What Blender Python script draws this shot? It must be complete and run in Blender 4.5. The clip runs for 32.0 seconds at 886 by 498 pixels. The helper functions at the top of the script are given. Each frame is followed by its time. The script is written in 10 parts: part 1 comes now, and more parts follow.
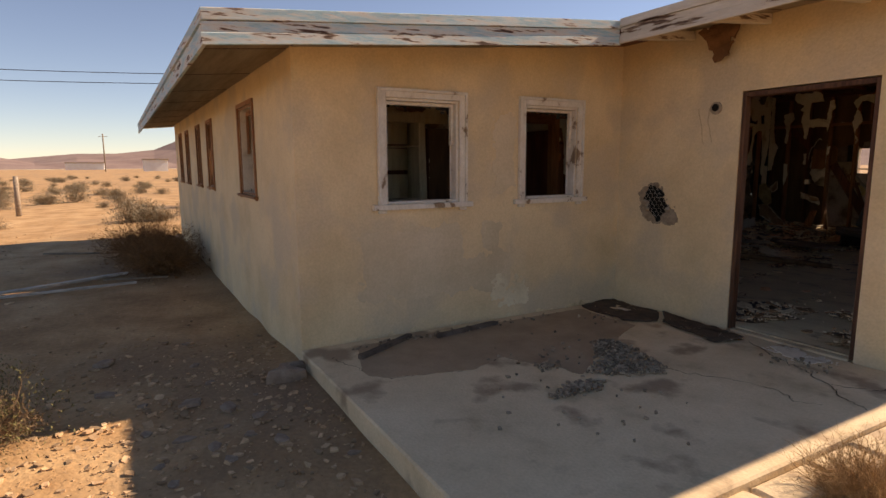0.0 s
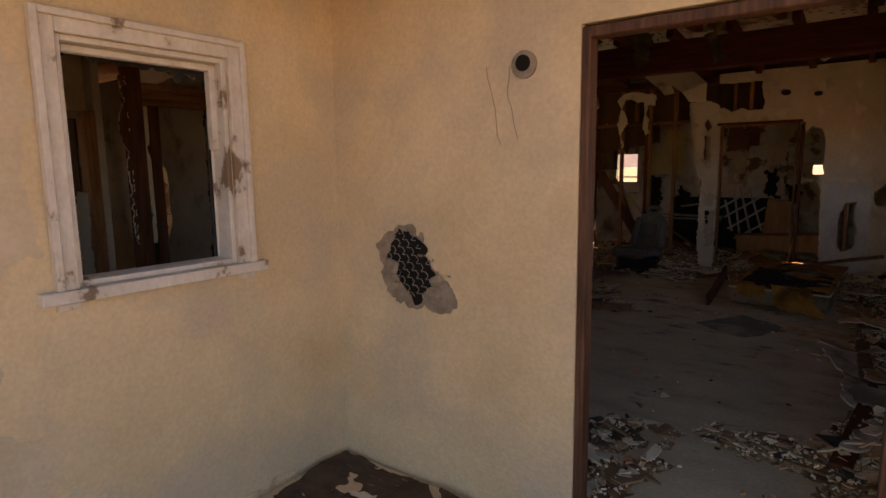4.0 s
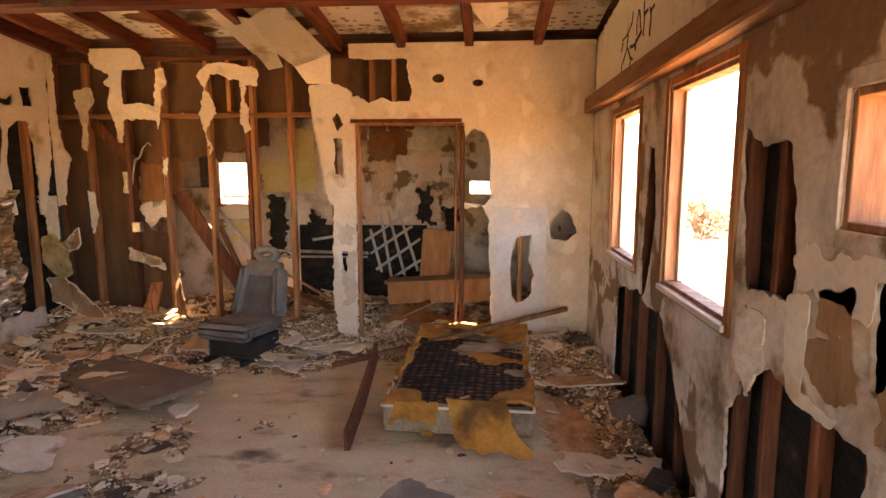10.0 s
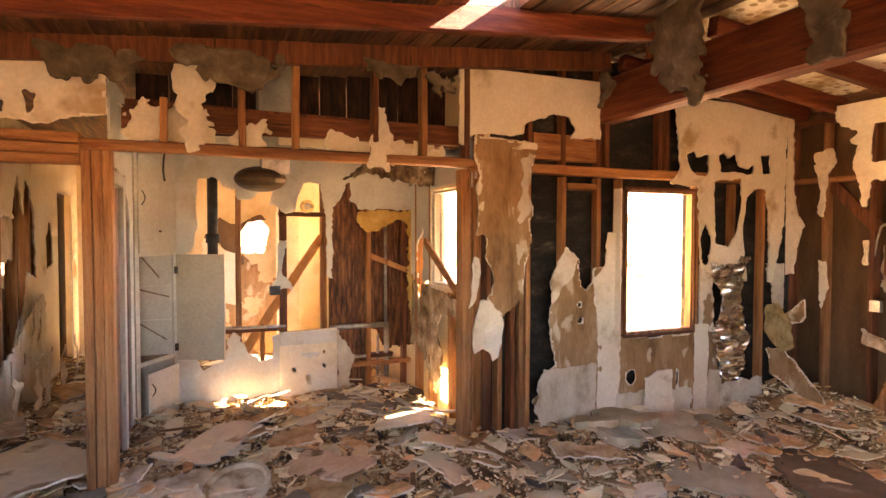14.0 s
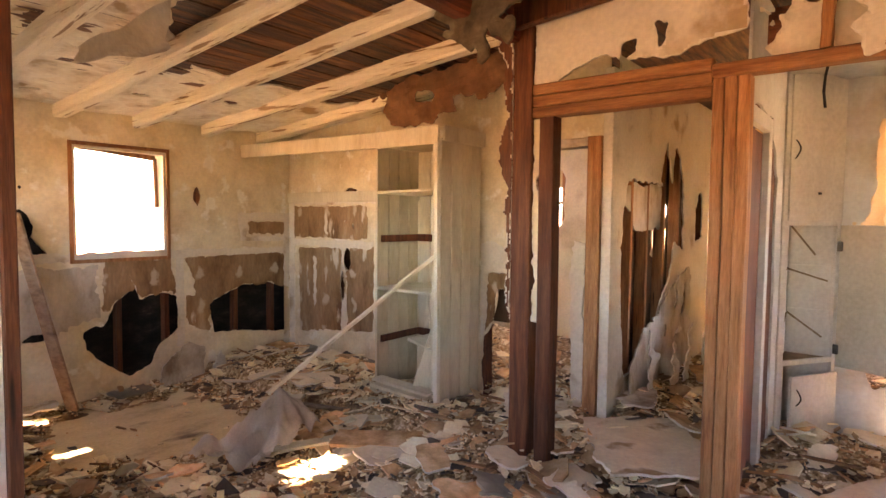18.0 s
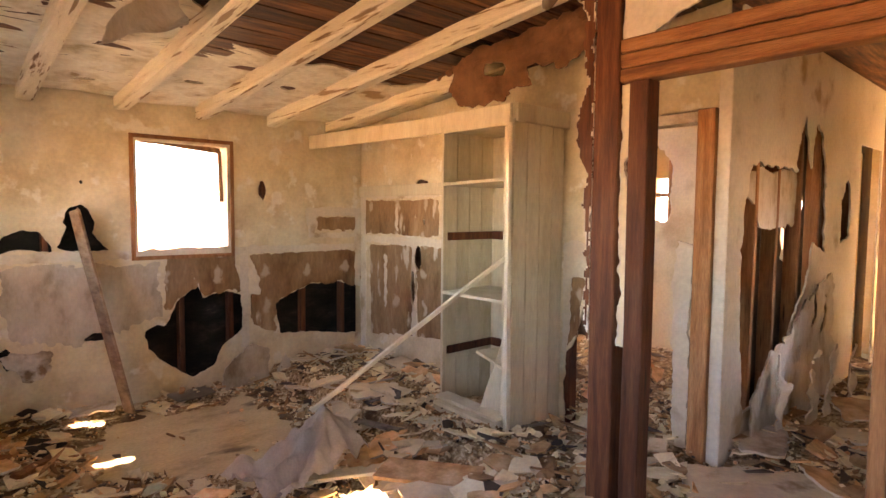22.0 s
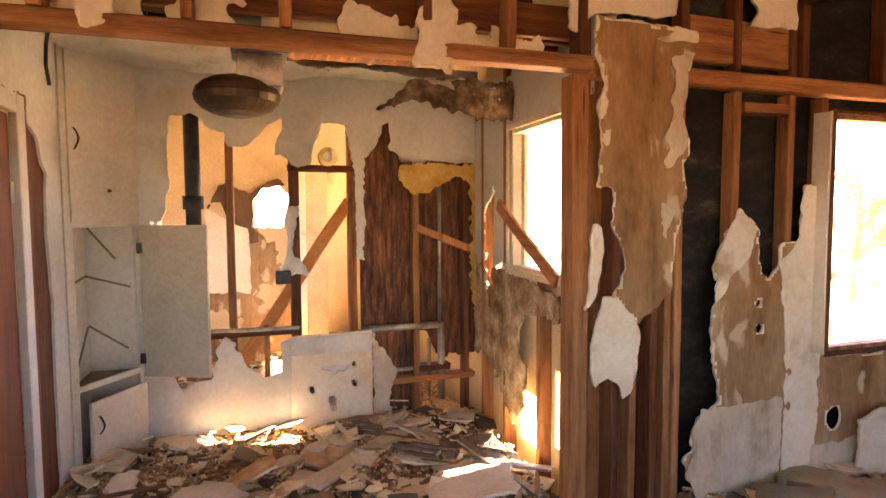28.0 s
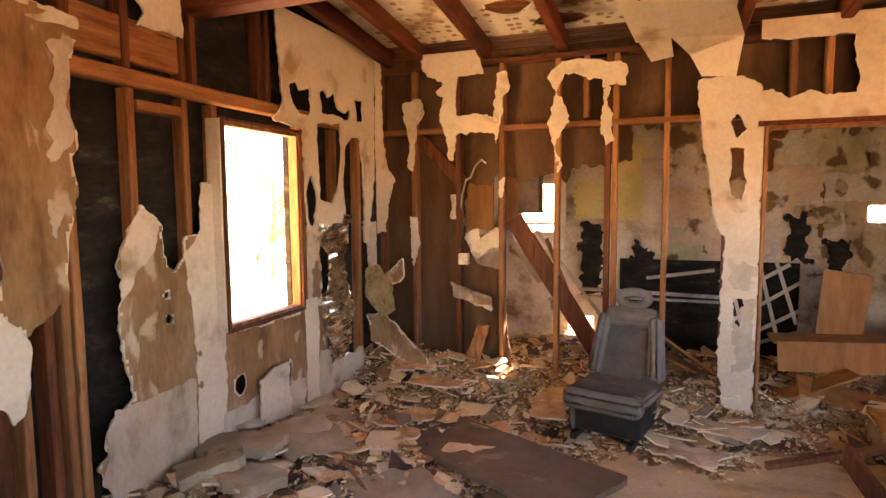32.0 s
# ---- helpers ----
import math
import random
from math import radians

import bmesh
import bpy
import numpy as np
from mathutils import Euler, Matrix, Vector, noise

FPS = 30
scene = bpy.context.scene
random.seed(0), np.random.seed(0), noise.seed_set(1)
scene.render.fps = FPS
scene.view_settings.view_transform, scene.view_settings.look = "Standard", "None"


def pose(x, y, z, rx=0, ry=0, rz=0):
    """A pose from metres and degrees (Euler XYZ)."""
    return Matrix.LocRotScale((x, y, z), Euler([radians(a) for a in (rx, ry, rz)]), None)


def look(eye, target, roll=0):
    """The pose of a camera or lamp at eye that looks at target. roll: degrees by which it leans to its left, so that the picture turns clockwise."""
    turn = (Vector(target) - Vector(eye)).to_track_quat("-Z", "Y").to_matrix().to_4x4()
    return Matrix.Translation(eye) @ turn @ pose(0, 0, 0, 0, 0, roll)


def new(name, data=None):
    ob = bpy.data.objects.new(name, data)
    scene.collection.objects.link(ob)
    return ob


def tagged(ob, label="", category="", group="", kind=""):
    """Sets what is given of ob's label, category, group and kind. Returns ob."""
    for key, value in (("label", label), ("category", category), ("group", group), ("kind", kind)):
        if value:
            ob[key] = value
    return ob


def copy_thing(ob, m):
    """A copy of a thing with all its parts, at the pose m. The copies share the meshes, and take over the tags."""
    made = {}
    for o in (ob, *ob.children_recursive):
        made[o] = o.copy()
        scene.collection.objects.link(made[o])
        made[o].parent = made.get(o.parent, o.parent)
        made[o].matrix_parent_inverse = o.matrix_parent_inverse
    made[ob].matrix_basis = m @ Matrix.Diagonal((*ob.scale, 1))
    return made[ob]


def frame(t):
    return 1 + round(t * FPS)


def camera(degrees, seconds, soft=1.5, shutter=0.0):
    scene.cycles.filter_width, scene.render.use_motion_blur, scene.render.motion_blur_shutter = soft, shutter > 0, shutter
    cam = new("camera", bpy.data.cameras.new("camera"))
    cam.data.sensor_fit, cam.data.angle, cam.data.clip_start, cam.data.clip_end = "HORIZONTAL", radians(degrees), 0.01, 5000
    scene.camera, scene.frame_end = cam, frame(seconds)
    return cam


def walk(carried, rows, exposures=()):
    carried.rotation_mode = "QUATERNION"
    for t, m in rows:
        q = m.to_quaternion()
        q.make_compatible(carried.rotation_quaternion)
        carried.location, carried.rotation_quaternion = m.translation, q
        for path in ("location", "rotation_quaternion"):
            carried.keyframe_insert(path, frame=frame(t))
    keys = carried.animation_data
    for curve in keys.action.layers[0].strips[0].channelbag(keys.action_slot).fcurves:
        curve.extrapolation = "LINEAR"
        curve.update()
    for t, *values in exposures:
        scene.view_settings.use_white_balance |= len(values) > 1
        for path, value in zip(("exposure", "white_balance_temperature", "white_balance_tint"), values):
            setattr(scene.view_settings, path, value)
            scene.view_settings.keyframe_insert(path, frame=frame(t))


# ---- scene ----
cam = camera(75.3, 32.0)
METRES, EYE, TILT, LEAN, TURN = 10.55, 1.38, 0.0, 0.0, 56.0
PATH = [
    (0, (0.701, 0.458, 1.451), (-1.022, 1.431, 1.16), -0.3),
    (0.5, (0.437, 0.647, 1.489), (-1.219, 1.728, 1.193), -0.5),
    (1, (0.193, 0.86, 1.51), (-1.39, 2.04, 1.196), -0.7),
    (1.5, (-0.106, 1.194, 1.486), (-1.619, 2.468, 1.189), -0.8),
    (2, (-0.39, 1.51, 1.48), (-1.836, 2.862, 1.195), -0.9),
    (2.5, (-0.655, 1.956, 1.495), (-2.023, 3.392, 1.235), -1.0),
    (4.5, (-1.701, 3.391, 1.535), (-2.781, 5.046, 1.227), -0.6),
    (5, (-1.829, 3.795, 1.537), (-2.739, 5.545, 1.203), -0.6),
    (5.5, (-1.834, 4.186, 1.501), (-2.574, 6.01, 1.146), -0.7),
    (6, (-1.847, 4.527, 1.521), (-2.41, 6.407, 1.135), -0.6),
    (6.5, (-1.945, 4.8, 1.539), (-2.407, 6.702, 1.129), -0.6),
    (7, (-1.97, 5.086, 1.528), (-2.369, 7.0, 1.108), -0.4),
    (7.5, (-1.939, 5.332, 1.542), (-2.254, 7.265, 1.134), -0.3),
    (8, (-1.963, 5.613, 1.544), (-2.203, 7.559, 1.149), -0.4),
    (8.5, (-2.016, 5.858, 1.581), (-2.207, 7.816, 1.218), -0.3),
    (9, (-1.988, 6.13, 1.596), (-2.141, 8.096, 1.261), -0.1),
    (9.5, (-1.966, 6.349, 1.616), (-2.083, 8.323, 1.319), -0.1),
    (10, (-2.057, 6.55, 1.625), (-2.21, 8.526, 1.354), -0.1),
    (10.5, (-2.191, 6.719, 1.642), (-2.514, 8.679, 1.415), -0.1),
    (11, (-2.31, 6.795, 1.633), (-2.882, 8.706, 1.494), -0.0),
    (11.5, (-2.332, 6.946, 1.677), (-3.151, 8.769, 1.618), 0.1),
    (12, (-2.354, 6.991, 1.719), (-3.405, 8.692, 1.714), 0.1),
    (12.5, (-2.353, 6.975, 1.711), (-3.655, 8.493, 1.724), 0.0),
    (13, (-2.412, 6.904, 1.698), (-3.916, 8.222, 1.693), 0.1),
    (13.5, (-2.448, 6.872, 1.677), (-4.135, 7.946, 1.652), 0.2),
    (14, (-2.483, 6.858, 1.687), (-4.333, 7.617, 1.624), 0.1),
    (14.5, (-2.494, 6.8, 1.625), (-4.447, 7.223, 1.541), 0.2),
    (15, (-2.519, 6.796, 1.63), (-4.512, 6.928, 1.514), 0.4),
    (15.5, (-2.624, 6.802, 1.613), (-4.614, 6.649, 1.483), 0.3),
    (17.5, (-3.263, 6.985, 1.502), (-4.942, 5.904, 1.401), 0.4),
    (18, (-3.424, 6.868, 1.511), (-4.996, 5.637, 1.402), 0.6),
    (18.5, (-3.572, 6.811, 1.484), (-5.061, 5.48, 1.378), 0.6),
    (19, (-3.779, 6.82, 1.512), (-5.188, 5.405, 1.414), 0.6),
    (19.5, (-3.924, 6.745, 1.518), (-5.237, 5.24, 1.417), 0.6),
    (20, (-3.942, 6.661, 1.513), (-5.182, 5.096, 1.402), 0.9),
    (20.5, (-3.949, 6.638, 1.515), (-5.159, 5.05, 1.394), 0.9),
    (21, (-3.953, 6.635, 1.511), (-5.182, 5.062, 1.388), 0.8),
    (21.5, (-3.986, 6.641, 1.515), (-5.254, 5.1, 1.387), 0.7),
    (22, (-4.014, 6.638, 1.512), (-5.343, 5.15, 1.382), 0.5),
    (22.5, (-4.031, 6.649, 1.509), (-5.44, 5.236, 1.381), 0.5),
    (23, (-4.034, 6.673, 1.514), (-5.536, 5.358, 1.386), 0.3),
    (23.5, (-4.054, 6.716, 1.523), (-5.65, 5.519, 1.394), 0.0),
    (24, (-4.067, 6.81, 1.53), (-5.754, 5.744, 1.404), -0.1),
    (24.5, (-4.041, 6.92, 1.533), (-5.803, 5.981, 1.411), -0.2),
    (26.5, (-4.02, 7.18, 1.547), (-6.006, 6.975, 1.429), 0.1),
    (27, (-4.04, 7.224, 1.547), (-6.036, 7.273, 1.429), 0.0),
    (27.5, (-4.051, 7.268, 1.546), (-6.022, 7.59, 1.429), -0.1),
    (28, (-4.059, 7.273, 1.556), (-5.96, 7.88, 1.428), -0.3),
    (28.5, (-4.06, 7.286, 1.565), (-5.851, 8.165, 1.426), -0.4),
    (29, (-4.022, 7.324, 1.581), (-5.68, 8.432, 1.428), -0.5),
    (29.5, (-4.012, 7.333, 1.584), (-5.51, 8.648, 1.424), -0.5),
    (30, (-3.996, 7.343, 1.589), (-5.327, 8.827, 1.423), -0.4),
    (30.5, (-3.987, 7.348, 1.586), (-5.144, 8.97, 1.416), -0.3),
    (31, (-3.959, 7.362, 1.59), (-4.955, 9.088, 1.416), -0.4),
    (31.5, (-3.933, 7.375, 1.591), (-4.774, 9.181, 1.416), -0.4),
    (32, (-3.896, 7.37, 1.586), (-4.602, 9.233, 1.41), -0.4),
]
EXPOSURES = [(0, 0.88, 8750, 24), (2.0, 1.38, 8950, 26), (4.5, 1.75, 9250, 28), (6.0, 1.92, 9350, 30), (7.0, 3.9, 14500, 40), (8.0, 4.05, 13500, 40), (9.0, 4.48, 12200, 38), (10.0, 5.22, 10500, 35), (11.0, 5.55, 10500, 35), (12.0, 5.75, 10300, 34), (14.0, 5.7, 10000, 33), (17.0, 5.75, 9600, 33), (20.0, 5.94, 9450, 33), (23.0, 5.82, 9450, 33), (26.0, 5.46, 9200, 32), (29.0, 5.5, 9600, 33), (32.0, 5.52, 10000, 34)]
walk(cam, [(t, look(eye, target, roll)) for t, eye, target, roll in PATH], EXPOSURES)
# ---- light ----
world = bpy.data.worlds.new("world")
scene.world = world
world.use_nodes = True
wn = world.node_tree
sky = wn.nodes.new("ShaderNodeTexSky")
sky.sky_type = "NISHITA"
sky.sun_disc = False
sky.sun_elevation = radians(36)
sky.sun_rotation = radians(2)
sky.altitude, sky.air_density, sky.dust_density, sky.ozone_density = 2200, 1.0, 0.0, 3.5
wn.nodes["Background"].inputs[1].default_value = 0.08
wn.links.new(sky.outputs[0], wn.nodes["Background"].inputs[0])
sun = new("sun", bpy.data.lights.new("sun", "SUN"))
sun.data.energy, sun.data.angle, sun.data.color = 4.2, radians(0.55), (1.0, 0.93, 0.82)
sun.matrix_world = look((0.9, 11.5, 8.3), (0, 0, 0))

# ---- materials ----


def material(name, stops, rough=0.85, scale=4.0, detail=6.0, bump=0.25, fine=60.0, metal=0.0, stretch=(1, 1, 1), second=None, vary=0.0, spec=0.3, grain=0.06, specks=0.16):
    """Noise-blended colours at two scales with fine relief. stops: (position, colour); second: (colour, scale, low, high) of blotches."""
    m = bpy.data.materials.new(name)
    m.use_nodes = True
    nt = m.node_tree
    nd, lk = nt.nodes, nt.links
    bsdf = nd["Principled BSDF"]
    tc = nd.new("ShaderNodeTexCoord")
    mp = nd.new("ShaderNodeMapping")
    mp.inputs["Scale"].default_value = stretch
    lk.new(tc.outputs["Object"], mp.inputs[0])
    src = mp.outputs[0]
    if vary:
        oi = nd.new("ShaderNodeObjectInfo")
        ad = nd.new("ShaderNodeVectorMath")
        ad.operation = "MULTIPLY_ADD"
        cmb = nd.new("ShaderNodeCombineXYZ")
        for k in range(3):
            lk.new(oi.outputs["Random"], cmb.inputs[k])
        lk.new(cmb.outputs[0], ad.inputs[0])
        ad.inputs[1].default_value = (37, 53, 71)
        lk.new(src, ad.inputs[2])
        src = ad.outputs[0]
    n1 = nd.new("ShaderNodeTexNoise")
    n1.inputs["Scale"].default_value, n1.inputs["Detail"].default_value, n1.inputs["Roughness"].default_value = scale, detail, 0.62
    lk.new(src, n1.inputs["Vector"])
    ramp = nd.new("ShaderNodeValToRGB")
    els = ramp.color_ramp.elements
    while len(els) < len(stops):
        els.new(0.5)
    for e, (p, c) in zip(els, stops):
        e.position, e.color = p, (*c, 1)
    lk.new(n1.outputs[0], ramp.inputs[0])
    col = ramp.outputs[0]
    if second:
        c2, sc2, lo, hi = second
        n2 = nd.new("ShaderNodeTexNoise")
        n2.inputs["Scale"].default_value, n2.inputs["Detail"].default_value = sc2, 7
        lk.new(src, n2.inputs["Vector"])
        mr = nd.new("ShaderNodeMapRange")
        mr.inputs[1].default_value, mr.inputs[2].default_value = lo, hi
        lk.new(n2.outputs[0], mr.inputs[0])
        mx = nd.new("ShaderNodeMixRGB")
        lk.new(mr.outputs[0], mx.inputs[0])
        lk.new(col, mx.inputs[1])
        mx.inputs[2].default_value = (*c2, 1)
        col = mx.outputs[0]
    n3 = nd.new("ShaderNodeTexNoise")
    n3.inputs["Scale"].default_value, n3.inputs["Detail"].default_value = fine, 4
    lk.new(src, n3.inputs["Vector"])
    if grain:
        gr = nd.new("ShaderNodeMapRange")
        gr.inputs[1].default_value, gr.inputs[2].default_value = 0.32, 0.68
        gr.inputs[3].default_value, gr.inputs[4].default_value = 1 - grain, 1 + grain
        lk.new(n3.outputs[0], gr.inputs[0])
        gm = nd.new("ShaderNodeVectorMath")
        gm.operation = "SCALE"
        lk.new(col, gm.inputs[0])
        lk.new(gr.outputs[0], gm.inputs["Scale"])
        col = gm.outputs[0]
    if specks:
        n4 = nd.new("ShaderNodeTexNoise")
        n4.inputs["Scale"].default_value, n4.inputs["Detail"].default_value, n4.inputs["Roughness"].default_value = fine * 0.3, 5, 0.7
        lk.new(src, n4.inputs["Vector"])
        sr = nd.new("ShaderNodeMapRange")
        sr.inputs[1].default_value, sr.inputs[2].default_value = 0.66, 0.76
        sr.inputs[3].default_value, sr.inputs[4].default_value = 1, 1 - specks
        lk.new(n4.outputs[0], sr.inputs[0])
        sm = nd.new("ShaderNodeVectorMath")
        sm.operation = "SCALE"
        lk.new(col, sm.inputs[0])
        lk.new(sr.outputs[0], sm.inputs["Scale"])
        col = sm.outputs[0]
    if vary:
        hs = nd.new("ShaderNodeHueSaturation")
        vr = nd.new("ShaderNodeMapRange")
        vr.inputs[3].default_value, vr.inputs[4].default_value = 1 - vary, 1 + vary
        lk.new(oi.outputs["Random"], vr.inputs[0])
        lk.new(vr.outputs[0], hs.inputs["Value"])
        lk.new(col, hs.inputs["Color"])
        col = hs.outputs[0]
    lk.new(col, bsdf.inputs["Base Color"])
    bsdf.inputs["Roughness"].default_value = rough
    bsdf.inputs["Metallic"].default_value = metal
    bsdf.inputs["Specular IOR Level"].default_value = spec
    if bump:
        bp = nd.new("ShaderNodeBump")
        bp.inputs["Strength"].default_value, bp.inputs["Distance"].default_value = bump, 0.01
        mxh = nd.new("ShaderNodeMath")
        mxh.operation = "MULTIPLY_ADD"
        lk.new(n1.outputs[0], mxh.inputs[0])
        mxh.inputs[1].default_value = 0.6
        lk.new(n3.outputs[0], mxh.inputs[2])
        lk.new(mxh.outputs[0], bp.inputs["Height"])
        lk.new(bp.outputs[0], bsdf.inputs["Normal"])
    return m


def island_vary(m, amount):
    """Shifts the brightness of each loose piece of a joined mesh."""
    nt = m.node_tree
    bsdf = nt.nodes["Principled BSDF"]
    src = bsdf.inputs["Base Color"].links[0].from_socket
    geo = nt.nodes.new("ShaderNodeNewGeometry")
    hs = nt.nodes.new("ShaderNodeHueSaturation")
    vr = nt.nodes.new("ShaderNodeMapRange")
    vr.inputs[3].default_value, vr.inputs[4].default_value = 1 - amount, 1 + amount
    nt.links.new(geo.outputs["Random Per Island"], vr.inputs[0])
    nt.links.new(vr.outputs[0], hs.inputs["Value"])
    nt.links.new(src, hs.inputs["Color"])
    nt.links.new(hs.outputs[0], bsdf.inputs["Base Color"])
    return m


STUCCO = material("stucco", [(0.3, (0.588, 0.453, 0.265)), (0.5, (0.706, 0.557, 0.343)), (0.7, (0.764, 0.622, 0.402))], 0.92, 1.3, 9, 0.4, 55, second=((0.60, 0.495, 0.34), 1.7, 0.48, 0.62))
PAINT = material("wall_paint", [(0.28, (0.46, 0.36, 0.24)), (0.40, (0.68, 0.60, 0.47)), (0.65, (0.76, 0.69, 0.57))], 0.85, 2.6, 10, 0.15, 40, second=((0.44, 0.32, 0.19), 2.3, 0.60, 0.68))
CREAM = material("cream_paint", [(0.3, (0.58, 0.48, 0.30)), (0.5, (0.72, 0.63, 0.44)), (0.7, (0.78, 0.70, 0.52))], 0.8, 1.8, 8, 0.15, 40, second=((0.45, 0.34, 0.2), 1.3, 0.62, 0.75))
GYPSUM = material("drywall_paper", [(0.32, (0.17, 0.09, 0.043)), (0.46, (0.30, 0.175, 0.085)), (0.58, (0.36, 0.22, 0.115)), (0.70, (0.46, 0.32, 0.19))], 0.9, 3.0, 10, 0.2, 30, stretch=(1.7, 1.7, 0.6), second=((0.60, 0.50, 0.37), 4.2, 0.64, 0.69), grain=0.12, specks=0.3)
STAINED = material("stained_drywall", [(0.34, (0.22, 0.15, 0.09)), (0.42, (0.44, 0.355, 0.26)), (0.5, (0.6, 0.525, 0.425)), (0.7, (0.72, 0.655, 0.56))], 0.9, 3.0, 12, 0.35, 35, second=((0.25, 0.16, 0.09), 2.0, 0.585, 0.61), grain=0.1, specks=0.25)
REDSTOPS = [(0.3, (0.06, 0.013, 0.006)), (0.5, (0.13, 0.03, 0.012)), (0.7, (0.2, 0.055, 0.022))]
STUDSTOPS = [(0.30, (0.16, 0.06, 0.024)), (0.45, (0.29, 0.125, 0.05)), (0.7, (0.40, 0.195, 0.09))]
DARKSTOPS = [(0.30, (0.06, 0.019, 0.009)), (0.5, (0.13, 0.042, 0.017)), (0.7, (0.2, 0.074, 0.03))]
GRAIN = {"x": (0.5, 6, 6), "y": (6, 0.5, 6), "z": (6, 6, 0.5)}


def lumber(name, stops, along, vary):
    """Sawn timber with its grain along one axis, blackened in places."""
    m = material(name, stops, 0.65, 5.0, 9, 0.3, 45, stretch=GRAIN[along], vary=vary, second=((0.06, 0.024, 0.012), 0.8, 0.60, 0.78), grain=0.16, specks=0.35)
    nt = m.node_tree
    nd, lk = nt.nodes, nt.links
    bsdf = nd["Principled BSDF"]
    knot = nd.new("ShaderNodeTexVoronoi")
    knot.inputs["Scale"].default_value = 2.6
    lk.new(nd["Noise Texture"].inputs["Vector"].links[0].from_socket, knot.inputs["Vector"])
    mr = nd.new("ShaderNodeMapRange")
    mr.inputs[1].default_value, mr.inputs[2].default_value, mr.inputs[3].default_value, mr.inputs[4].default_value = 0.05, 0.11, 0.25, 1.0
    lk.new(knot.outputs["Distance"], mr.inputs[0])
    dark = nd.new("ShaderNodeVectorMath")
    dark.operation = "SCALE"
    lk.new(bsdf.inputs["Base Color"].links[0].from_socket, dark.inputs[0])
    lk.new(mr.outputs[0], dark.inputs["Scale"])
    lk.new(dark.outputs[0], bsdf.inputs["Base Color"])
    return m


REDWOOD, REDWOOD_X = lumber("red_stained_wood", REDSTOPS, "y", 0.2), lumber("red_stained_beam", REDSTOPS, "x", 0.1)
STUD, DARKSTUD = lumber("framing_lumber", STUDSTOPS, "z", 0.3), lumber("dark_framing_lumber", DARKSTOPS, "z", 0.25)
PINE = material("orange_pine", [(0.34, (0.30, 0.12, 0.045)), (0.5, (0.46, 0.21, 0.085)), (0.66, (0.56, 0.30, 0.14))], 0.65, 5.0, 9, 0.3, 45, stretch=GRAIN["z"], grain=0.2, specks=0.4)
LYING = {("x", STUD): lumber("framing_plate", STUDSTOPS, "y", 0.3), ("y", STUD): lumber("framing_rail", STUDSTOPS, "x", 0.3), ("x", DARKSTUD): lumber("dark_framing_plate", DARKSTOPS, "y", 0.25), ("y", DARKSTUD): lumber("dark_framing_rail", DARKSTOPS, "x", 0.25)}
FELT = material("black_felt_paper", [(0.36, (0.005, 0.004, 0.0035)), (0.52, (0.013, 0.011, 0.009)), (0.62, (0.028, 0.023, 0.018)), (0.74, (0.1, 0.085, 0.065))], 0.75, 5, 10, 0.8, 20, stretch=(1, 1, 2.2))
BROWNBOARD = material("brown_backing_board", [(0.3, (0.068, 0.035, 0.016)), (0.55, (0.116, 0.065, 0.031)), (0.75, (0.17, 0.102, 0.053))], 0.8, 2.5, 7, 0.15, 40, stretch=(2, 2, 0.6))
CONCRETE = material("concrete", [(0.32, (0.449, 0.35, 0.21)), (0.44, (0.653, 0.53, 0.333)), (0.7, (0.785, 0.67, 0.435))], 0.9, 2.4, 13, 0.35, 50, stretch=(0.8, 1.4, 1), second=((0.22, 0.165, 0.115), 3.1, 0.60, 0.72), grain=0.1, specks=0.25)
DIRT = material("desert_dirt", [(0.3, (0.284, 0.162, 0.075)), (0.5, (0.441, 0.27, 0.132)), (0.7, (0.539, 0.363, 0.194))], 0.95, 1.6, 13, 1.0, 26, second=((0.26, 0.17, 0.10), 0.25, 0.52, 0.66), grain=0.12, specks=0.3)
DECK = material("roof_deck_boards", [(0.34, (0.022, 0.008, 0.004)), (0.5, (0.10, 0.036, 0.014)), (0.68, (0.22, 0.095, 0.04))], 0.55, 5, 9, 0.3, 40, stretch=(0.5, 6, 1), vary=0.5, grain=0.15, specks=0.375)


